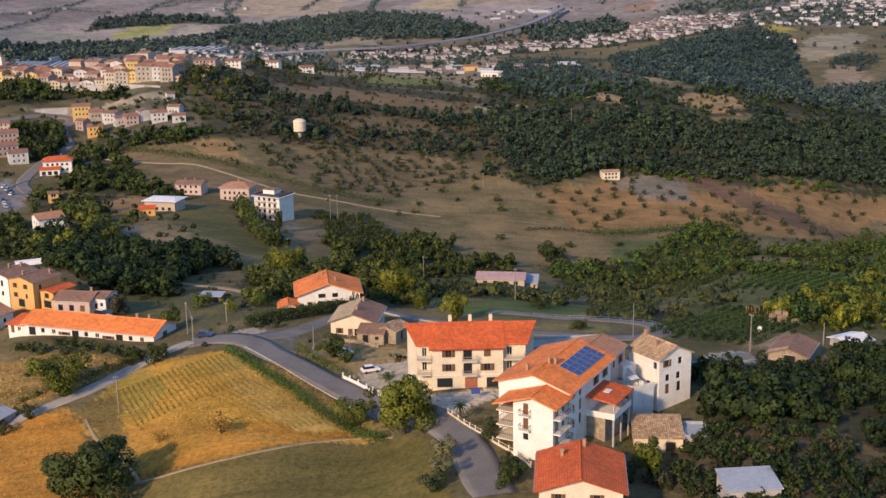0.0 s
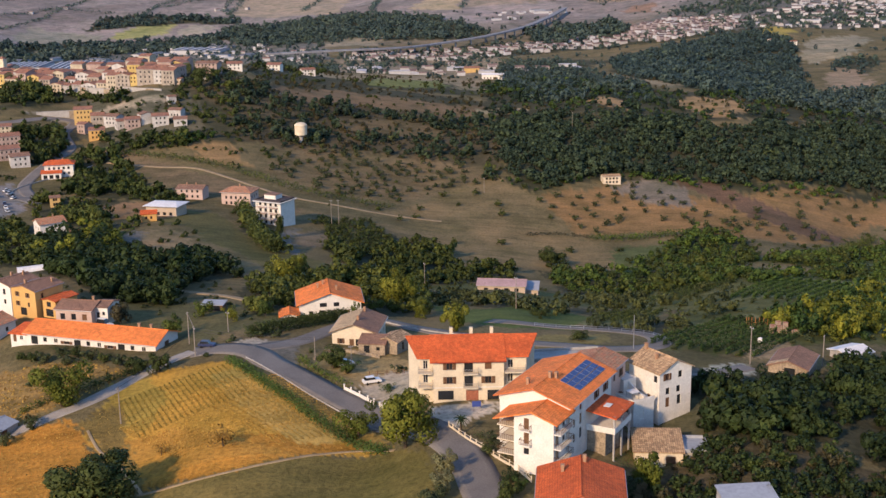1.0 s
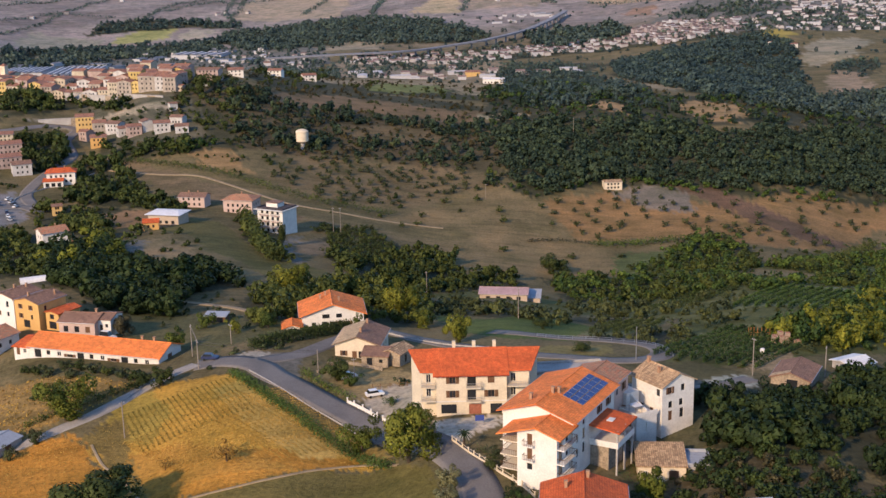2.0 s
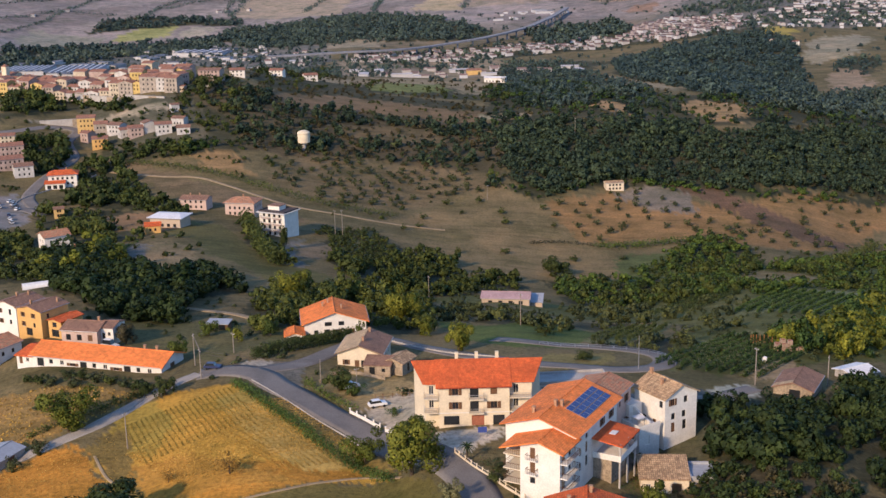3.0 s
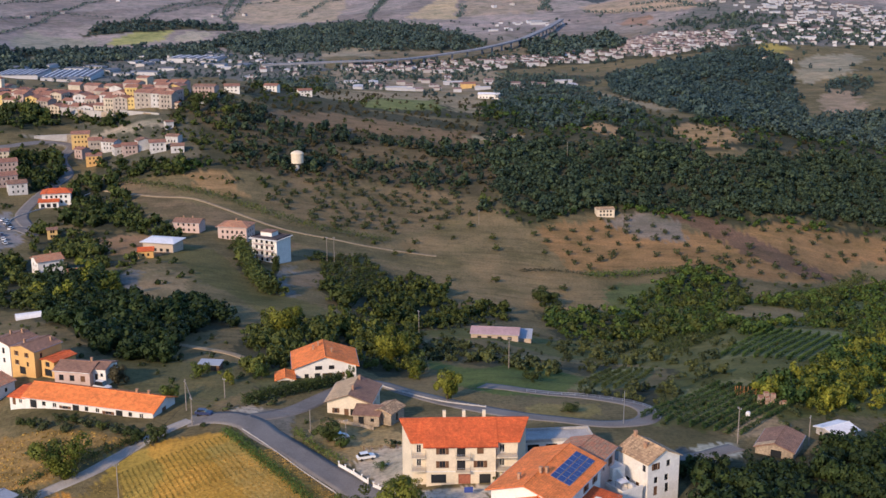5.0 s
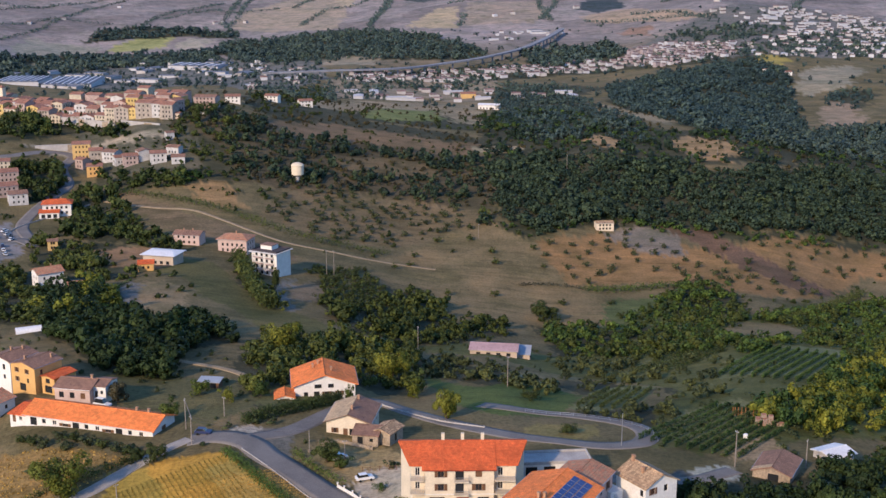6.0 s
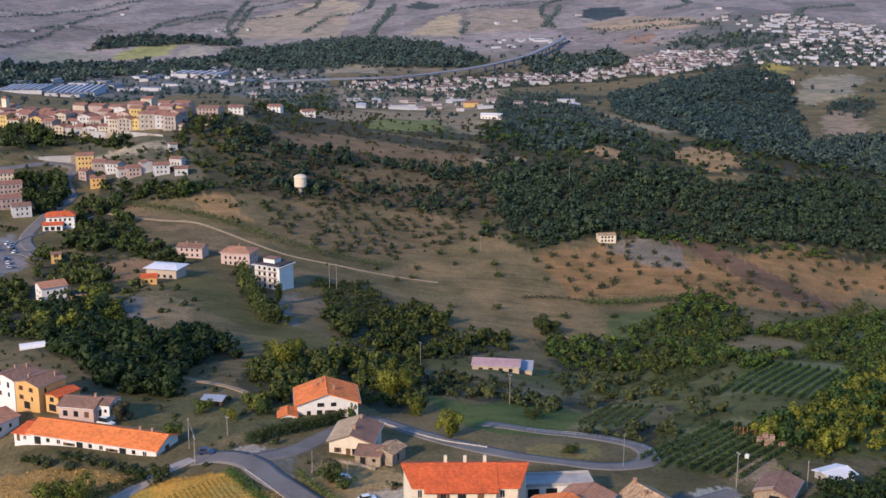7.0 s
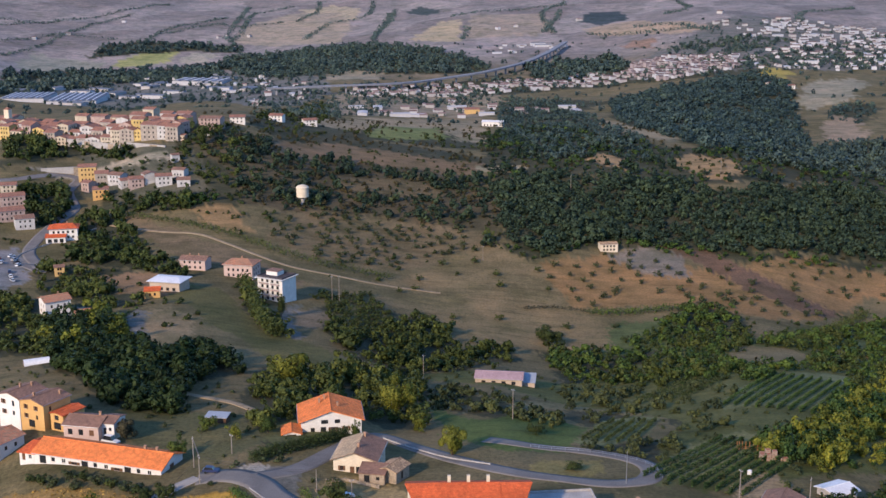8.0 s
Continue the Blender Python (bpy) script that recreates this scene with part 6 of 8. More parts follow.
water_tower()
VILLAGE = [(-245, 830, 12, 10, 10.5, 12, YELLOW, TILE_TOWN, 3), (-232, 818, 9, 9, 8.5, 12, OLD_BEIGE, TILE_TOWN, 2), (-225, 788, 10, 9, 6.5, 12, ORANGE, TILE_TOWN, 2),
           (-220, 813, 10, 9, 6.0, -20, OLD_WHITE, TILE_BROWN, 2), (-203, 794, 9.5, 9, 6.0, 20, OLD_PINK, TILE_TOWN, 2), (-195, 799, 8, 9, 6.2, -60, OLD_WHITE, TILE_BROWN, 2),
           (-184, 792, 10.5, 9, 6.2, 15, OLD_WHITE, TILE_TOWN, 2), (-170, 788, 8.5, 8, 4.2, 10, OLD_WHITE, TILE_BROWN, 1), (-186, 838, 5.5, 5, 5.0, 30, OLD_WHITE, TILE_BROWN, 1),
           (-274, 760, 15, 11, 6.5, 25, OLD_PINK, TILE_TOWN, 2), (-266, 732, 16, 11, 6.5, 30, OLD_PINK, TILE_TOWN, 2), (-253, 719, 11, 10, 6.5, 25, OLD_WHITE, TILE_BROWN, 2),
           (-284, 784, 10, 9, 5.5, 15, OLD_CREAM, TILE_TOWN, 2), (-201, 617, 5, 5, 5.2, 20, YELLOW, TILE_BROWN, 2), (-176, 806, 9, 7, 5.0, -15, OLD_WHITE, TILE_BROWN, 1),
           (-212, 800, 7, 7, 5.0, 30, OLD_WHITE, TILE_TOWN, 1), (-238, 806, 7, 7, 6.5, -30, OLD_PINK, TILE_TOWN, 2)]
PLASTER_WORD = {OLD_WHITE: "stained white", OLD_CREAM: "stained cream", OLD_YELLOW: "stained yellow", OLD_PINK: "stained pink", OLD_BEIGE: "grey-beige", WHITE: "white", CREAM: "cream", YELLOW: "yellow", ORANGE: "orange", PINK: "pale pink", BEIGE: "beige"}
for hx, hy, w, d, e, turn, wall, roof, floors in VILLAGE:
    house(PLASTER_WORD[wall] + " plastered village house with an old tiled roof", hx, hy, turn, w, d, e, wall, roof, 0.28, 0.4, group="village houses",
          holes={"F": grid_holes(w, max(2, int(w / 3)), floors, 1.0, 1.4, "o", first=0.9, storey=(e - 0.4) / floors), "L": grid_holes(d, 2, floors, 1.0, 1.4, "o", first=0.9, storey=(e - 0.4) / floors)})

# the old town along the crest
rng_town = random.Random(5)
for row, (y_off, count) in enumerate(((0, 17), (17, 16), (36, 15), (58, 13))):
    for k in range(count):
        s = (k + 0.5 + rng_town.uniform(-0.15, 0.15)) / count
        hx, hy = -352 + 160 * s - row * 6 * (1 - s) * 2, 952 - 58 * s + y_off + rng_town.uniform(-3, 3)
        w, d, e = rng_town.uniform(9, 13), rng_town.uniform(9, 12), rng_town.uniform(5.5, 11) + (1.2 if row else 0)
        wall = rng_town.choice([OLD_CREAM, OLD_CREAM, OLD_PINK, OLD_WHITE, OLD_PINK, OLD_BEIGE, OLD_YELLOW, OLD_BEIGE, OLD_WHITE])
        fl = 3 if e > 8.5 else 2
        house(PLASTER_WORD[wall] + " plastered old town house with a red-brown tiled roof", hx, hy, rng_town.choice([-18, -20, 70, -14]) + rng_town.uniform(-6, 6), w, d, e, wall, TILE_TOWN, rng_town.uniform(0.24, 0.34), 0.3,
              z=ground(hx, hy) + row * 0.6, sink=8, group="old town houses",
              holes={"F": grid_holes(w, 3, fl, 1.1, 1.5, "o", first=1.0, storey=(e - 0.5) / fl), "L": grid_holes(d, 3, fl, 1.1, 1.5, "o", first=1.0, storey=(e - 0.5) / fl)} if row < 2 else None,
              chimneys=((1.5, 0.8),) if k % 3 == 0 else ())


def church_tower():
    x, y = -352, 985
    root = thing("bell_tower", x, y, ground(x, y), -18, "pale square bell tower with a small pyramid roof", "tower")
    bm = bmesh.new()
    c = [(-2.2, -2.2), (2.2, -2.2), (2.2, 2.2), (-2.2, 2.2)]
    for a, b in zip(c, c[1:] + c[:1]):
        add_facade(bm, a, b, -6, 20, [(1.4, 3.0, 15.5, 18.5)])
    part("wall", bm, CREAM, root)
    part("roof", gable_roof(4.4, 4.4, 20, 0.7, 0.2, hip=2.2), TILE_TOWN, root)


church_tower()
house("long retaining wall house below the old town", -196, 893, -16, 16, 6, 4.0, BEIGE, TILE_TOWN, 0.2, 0.2, holes={"F": grid_holes(16, 4, 1)})

# ---- the river plain: far towns, works and the road bridge ----
TOWNS = {
    "river_town": [(-160, 2175), (-20, 2290), (125, 2265), (235, 2325), (350, 2290), (330, 2175), (215, 2095), (95, 2095), (-40, 2100), (-150, 2000)],
    "dense_town": [(380, 2455), (450, 2445), (560, 2290), (515, 2085), (445, 2090), (395, 2090), (335, 2210)],
    "east_town": [(560, 2245), (725, 2555), (1010, 2790), (1045, 2710), (850, 2195), (625, 2050), (520, 2040)],
    "upper_town": [(625, 2915), (725, 2880), (900, 3180), (1100, 3080), (1000, 2660), (755, 2565), (665, 2640)],
    "bridge_yards": [(95, 2965), (290, 3020), (290, 2855), (125, 2750)],
    "plain_farms": [(-145, 1800), (20, 2030), (100, 1770), (180, 1755), (200, 1655), (75, 1590), (-95, 1455)],
    "works": [(-835, 2430), (-745, 2770), (-500, 2770), (-355, 2545), (-325, 2255), (-500, 2245), (-640, 2025)],
    "left_farms": [(-470, 2525), (-270, 2435), (-220, 2165), (-235, 1665), (-355, 1970)],
}


def far_meshes(w, d, h, pitch):
    """Wall and roof of one far house, shared between alike ones."""
    bm = bmesh.new()
    add_box(bm, -w / 2, w / 2, -d / 2, d / 2, -6, h)
    for k in range(max(2, int(w / 3.5))):
        for r in range(max(1, int(h / 3))):
            u = -w / 2 + w * (k + 0.5) / max(2, int(w / 3.5))
            add_box(bm, u - 0.6, u + 0.6, -d / 2 - 0.06, -d / 2 + 0.1, 1 + 3 * r, 2.6 + 3 * r)
    for s in (-1, 1):
        tri = [bm.verts.new((s * w / 2, -d / 2, h)), bm.verts.new((s * w / 2, d / 2, h)), bm.verts.new((s * w / 2, 0, h + d / 2 * pitch - 0.1))]
        bm.faces.new(tri if s > 0 else tri[::-1])
    return bm, gable_roof(w, d, h, pitch, 0.5)


FAR_KINDS = []
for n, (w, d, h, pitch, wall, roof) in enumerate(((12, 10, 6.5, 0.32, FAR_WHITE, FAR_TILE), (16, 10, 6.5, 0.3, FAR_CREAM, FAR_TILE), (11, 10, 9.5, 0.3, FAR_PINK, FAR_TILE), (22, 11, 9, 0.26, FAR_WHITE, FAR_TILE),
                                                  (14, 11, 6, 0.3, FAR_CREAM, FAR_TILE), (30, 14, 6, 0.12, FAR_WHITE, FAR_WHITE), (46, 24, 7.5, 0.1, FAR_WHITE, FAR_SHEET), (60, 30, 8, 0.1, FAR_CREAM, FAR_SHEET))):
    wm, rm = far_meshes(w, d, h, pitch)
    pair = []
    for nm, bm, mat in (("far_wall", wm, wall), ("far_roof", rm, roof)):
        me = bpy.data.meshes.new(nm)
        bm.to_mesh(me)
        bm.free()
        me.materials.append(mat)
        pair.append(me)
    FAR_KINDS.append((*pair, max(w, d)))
FAR_LABELS = ["white far-off house with a red-brown roof", "cream far-off house with a red-brown roof", "pale pink far-off block with a tiled roof", "long white far-off block with a brown roof",
              "beige far-off house with a tiled roof", "low white far-off workshop", "wide grey-roofed far-off factory hall", "large pale far-off factory hall"]


def far_town(key, kinds, spacing, turn, limit, seed, massed=False):
    rng = random.Random(seed)
    poly = TOWNS[key]
    cx, cy = sum(p[0] for p in poly) / len(poly), sum(p[1] for p in poly) / len(poly)
    c, s = math.cos(radians(turn)), math.sin(radians(turn))
    spots = []
    reach = int(700 / spacing)
    for i in range(-reach, reach + 1):
        for j in range(-reach, reach + 1):
            u, v = (i + rng.uniform(-0.25, 0.25)) * spacing, (j + rng.uniform(-0.2, 0.2)) * spacing * 1.15
            spots.append((cx + c * u - s * v, cy + s * u + c * v))
    ok = within(poly, np.array([p[0] for p in spots]), np.array([p[1] for p in spots]))
    spots = [p for p, k in zip(spots, ok) if k and rng.random() < 0.86]
    rng.shuffle(spots)
    for x, y in spots[:limit]:
        k = rng.choice(kinds)
        size = rng.uniform(0.62, 0.95)
        way = turn + rng.choice((0, 0, 90)) + rng.uniform(-7, 7)
        if massed:
            place = pose(x, y, ground(x, y), 0, 0, way) @ Matrix.Diagonal((size, size, size * 0.9, 1))
            for me in FAR_KINDS[k][:2]:
                vs, fs, ms = MASS
                base, slot = len(vs), MASS_MATERIALS.index(me.materials[0])
                vs += [place @ v.co for v in me.vertices]
                for f in me.polygons:
                    fs.append([base + i for i in f.vertices])
                    ms.append(slot)
            continue
        root = thing("far_house" if k < 5 else "factory_hall", x, y, ground(x, y), way, FAR_LABELS[k], "house" if k < 5 else "hall", "houses of the river plain")
        root.scale = (size, size, size * 0.9)
        part("wall", FAR_KINDS[k][0], None, root)
        part("roof", FAR_KINDS[k][1], None, root)


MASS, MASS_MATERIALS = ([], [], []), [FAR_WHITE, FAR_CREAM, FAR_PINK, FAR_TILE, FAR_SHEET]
far_town("river_town", (0, 1, 0, 4, 3, 0, 4), 22, 12, 150, 3)
far_town("dense_town", (1, 2, 3, 2, 0), 17, 24, 200, 4, True)
far_town("east_town", (0, 1, 4, 5, 3, 0), 32, -10, 160, 5, True)
far_town("upper_town", (0, 1, 3, 4, 5), 34, 15, 130, 6, True)
far_town("bridge_yards", (5, 6, 0), 48, 10, 30, 7)
far_town("plain_farms", (0, 1, 4, 5), 44, 8, 60, 8)
far_town("works", (6, 7, 6, 5), 78, -12, 60, 9)
far_town("left_farms", (0, 5, 4), 62, 5, 40, 10)
mass = bpy.data.meshes.new("far_town")
mass.from_pydata(*([list(v) for v in MASS[0]], [], MASS[1]))
for material in MASS_MATERIALS:
    mass.materials.append(material)
mass.polygons.foreach_set("material_index", MASS[2])
tagged(new("far_town", mass), "crowded white and pink far-off town with brown roofs", "houses", kind="stuff")
house("long white farm building with a pale roof", 56, 1318, -12, 23, 9, 5.5, WHITE, SHEET_WHITE, 0.24, 0.4, name="farm_building", category="building", holes={"F": grid_holes(23, 6, 1, 1.4, 1.6, "o")})
house("yellow house on the plain", 42, 1668, 5, 20, 11, 6.5, YELLOW, TILE_TOWN, 0.3, 0.5)
for hx, hy, t in ((-166, 986, 8), (-146, 1076, -10), (-120, 1100, 20), (515, 1800, 5), (490, 1815, 30)):
    house("white house with a tiled roof behind the crest", hx, hy, t, 12, 9, 5.5, WHITE, TILE_TOWN, 0.3, 0.5, holes={"F": grid_holes(12, 3, 2, 1.1, 1.3, "o", storey=2.6)})


def viaduct():
    line = curve_through([(-300, 2090), (-179, 2130), (-80, 2180), (0, 2270), (86, 2350), (172, 2490), (242, 2700), (291, 2890)], 12)
    deck = [ground(*q) + 13 for q in line]
    smooth = [sum(deck[max(0, i - 8):i + 9]) / len(deck[max(0, i - 8):i + 9]) for i in range(len(deck))]
    root = thing("road_bridge", line[0][0], line[0][1], ground(*line[0]), 0, "long grey concrete viaduct on tall piers over the plain", "bridge")
    o = Vector((line[0][0], line[0][1], ground(*line[0])))
    bm = bmesh.new()
    a, b = sides_of(line, 6), sides_of(line, -6)
    rows = [[bm.verts.new(Vector((p[0], p[1], z + dz)) - o) for p, z in zip(side, smooth)] for side, dz in ((a, 1.0), (b, 1.0), (b, -1.6), (a, -1.6))]
    for r, s in zip(rows, rows[1:] + rows[:1]):
        for i in range(len(line) - 1):
            bm.faces.new((r[i], s[i], s[i + 1], r[i + 1]))
    part("deck", bm, BRIDGE_GREY, root)
    for i in range(2, len(line) - 1, 3):
        bm = bmesh.new()
        x, y, z = line[i][0] - o.x, line[i][1] - o.y, smooth[i] - o.z
        add_box(bm, x - 1.6, x + 1.6, y - 1.6, y + 1.6, z - 28, z - 1.6)
        part("pier", bm, BRIDGE_GREY, root)


viaduct()
HILL_FARMS = [(-1117, 3384), (-1064, 3515), (-640, 3560), (-620, 3580), (-560, 3600), (200, 3300), (150, 3250), (700, 3100), (820, 3000), (-1000, 3900), (380, 3400)]
for k, (x, y) in enumerate(HILL_FARMS):
    root = thing("far_house", x, y, ground(x, y), 20 * k, FAR_LABELS[(0, 1, 4)[k % 3]], "house", "farmhouses on the far hills")
    part("wall", FAR_KINDS[(0, 1, 4)[k % 3]][0], None, root)
    part("roof", FAR_KINDS[(0, 1, 4)[k % 3]][1], None, root)



# ---- walls below the old town, striped halls on the plain ----
def retaining_wall(a, b, height, label):
    cx, cy = (a[0] + b[0]) / 2, (a[1] + b[1]) / 2
    half = math.dist(a, b) / 2
    root = thing("retaining_wall", cx, cy, (ground(*a) + ground(*b)) / 2, math.degrees(math.atan2(b[1] - a[1], b[0] - a[0])), label, "wall")
    n = max(3, int(half / 3))
    for k in range(n):
        u0, u1 = -half + 2 * half * k / n, -half + 2 * half * (k + 1) / n
        part("wall_panel", box_mesh(u0 + 0.03, u1 - 0.03, -0.35, 0.35, -5, height), STONE if k % 4 == 3 else CONCRETE, root)
    part("coping", box_mesh(-half, half, -0.5, 0.5, height, height + 0.25), CONCRETE, root)


retaining_wall((-286, 922), (-238, 892), 4.6, "long grey concrete retaining wall below the old town")
retaining_wall((-232, 888), (-200, 872), 3.0, "low grey retaining wall beside the town car park")
retaining_wall((-280, 838), (-252, 846), 3.4, "pale wall along the village road")
house("dull mauve three-storey block at the end of the old town", -178, 938, -8, 17, 12, 8.0, OLD_PINK, TILE_BROWN, 0.22, 0.4, sink=6, holes={"F": grid_holes(17, 5, 3, 1.1, 1.5, "o", first=0.8, storey=2.6)})
house("small white house among trees below the town", -178, 905, 25, 9, 7, 4.5, OLD_WHITE, TILE_TOWN, 0.3, 0.4, sink=5, holes={"F": grid_holes(9, 3, 1, 1.1, 1.4, "o", first=1.4)})


def striped_hall(x, y, turn, w, d, bays, label):
    root = thing("factory_hall", x, y, ground(x, y), turn, label, "hall", "halls of the river plain")
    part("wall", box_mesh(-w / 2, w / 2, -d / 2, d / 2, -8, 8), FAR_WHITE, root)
    step = w / bays
    for k in range(bays):
        u = -w / 2 + step * k
        bm = bmesh.new()
        rows = [[bm.verts.new((px, py, pz)) for py in (-d / 2 - 0.5, d / 2 + 0.5)] for px, pz in ((u, 8.05), (u + step * 0.35, 10.2), (u + step * 0.6, 10.2), (u + step, 8.05))]
        for r, s in zip(rows, rows[1:]):
            bm.faces.new((r[0], s[0], s[1], r[1]))
        for i in (0, 1):
            bm.faces.new([r[i] for r in rows])
        bmesh.ops.recalc_face_normals(bm, faces=bm.faces)
        part("roof_bay", bm, FAR_SHEET, root)
        part("skylight", box_mesh(u + step * 0.37, u + step * 0.58, -d / 2, d / 2, 10.22, 10.4), SHEET_WHITE, root, "pale roof light strip")


striped_hall(-640, 2150, 4, 84, 120, 8, "large grey factory hall with white roof light strips")
striped_hall(-745, 2200, 2, 78, 90, 8, "wide grey factory hall with pale roof strips")
striped_hall(-500, 2560, -12, 110, 60, 6, "long pale-roofed factory hall by the river")

# ---- single trees ----
def tri_mesh(name, tris, material):
    v = np.asarray(tris).reshape(-1, 3)
    me = bpy.data.meshes.new(name)
    me.from_pydata(v.tolist(), [], np.arange(len(v)).reshape(-1, 3).tolist())
    me.attributes.new("tint", "FLOAT", "POINT").data.foreach_set("value", np.full(len(v), 0.5, np.float32))
    me.materials.append(material)
    return me


def trunk_mesh(seed, lean=0.06):
    """Tapered trunk with limbs that fork into the crown, one unit high."""
    rng = random.Random(seed)
    bm = bmesh.new()
    top = Vector((rng.uniform(-lean, lean), rng.uniform(-lean, lean), 0.42))
    add_tube(bm, (0, 0, -0.12), top, 0.04, 0.026, 8)
    for k in range(5):
        a = k * 1.26 + rng.uniform(-0.3, 0.3)
        mid = top + Vector((math.cos(a) * 0.14, math.sin(a) * 0.14, rng.uniform(0.12, 0.2)))
        end = mid + Vector((math.cos(a) * 0.13, math.sin(a) * 0.13, rng.uniform(0.08, 0.2)))
        add_tube(bm, top - Vector((0, 0, 0.05 * (k % 3))), mid, 0.018, 0.011, 6)
        add_tube(bm, mid, end, 0.011, 0.005, 5)
    me = bpy.data.meshes.new("trunk")
    bm.to_mesh(me)
    bm.free()
    me.materials.append(BARK)
    return me


TRUNKS = [trunk_mesh(s) for s in range(4)]
CROWNS = {}


def crown_mesh(material, count, size, variant, squat=1.0):
    key = (material.name, count, size, variant)
    if key not in CROWNS:
        rng = np.random.default_rng(100 + variant)
        corners, turned = crown_parts(rng, count, size, 18)
        CROWNS[key] = leaf_mesh("crown", corners * np.array([0.5, 0.5, 0.46 * squat]) + np.array([0, 0, 0.5]), turned, material)
    return CROWNS[key]


def tree(x, y, h, w, material, label, count=1500, size=0.1, variant=0, group="", name="tree"):
    root = thing(name, x, y, ground(x, y) - 0.1, variant * 77.0 + x * 13, label, "tree" if name == "tree" else "bush", group)
    root.scale = (w, w, h)
    part("trunk", TRUNKS[variant % 4], None, root)
    part("crown", crown_mesh(material, count, size, variant), None, root)
    return root


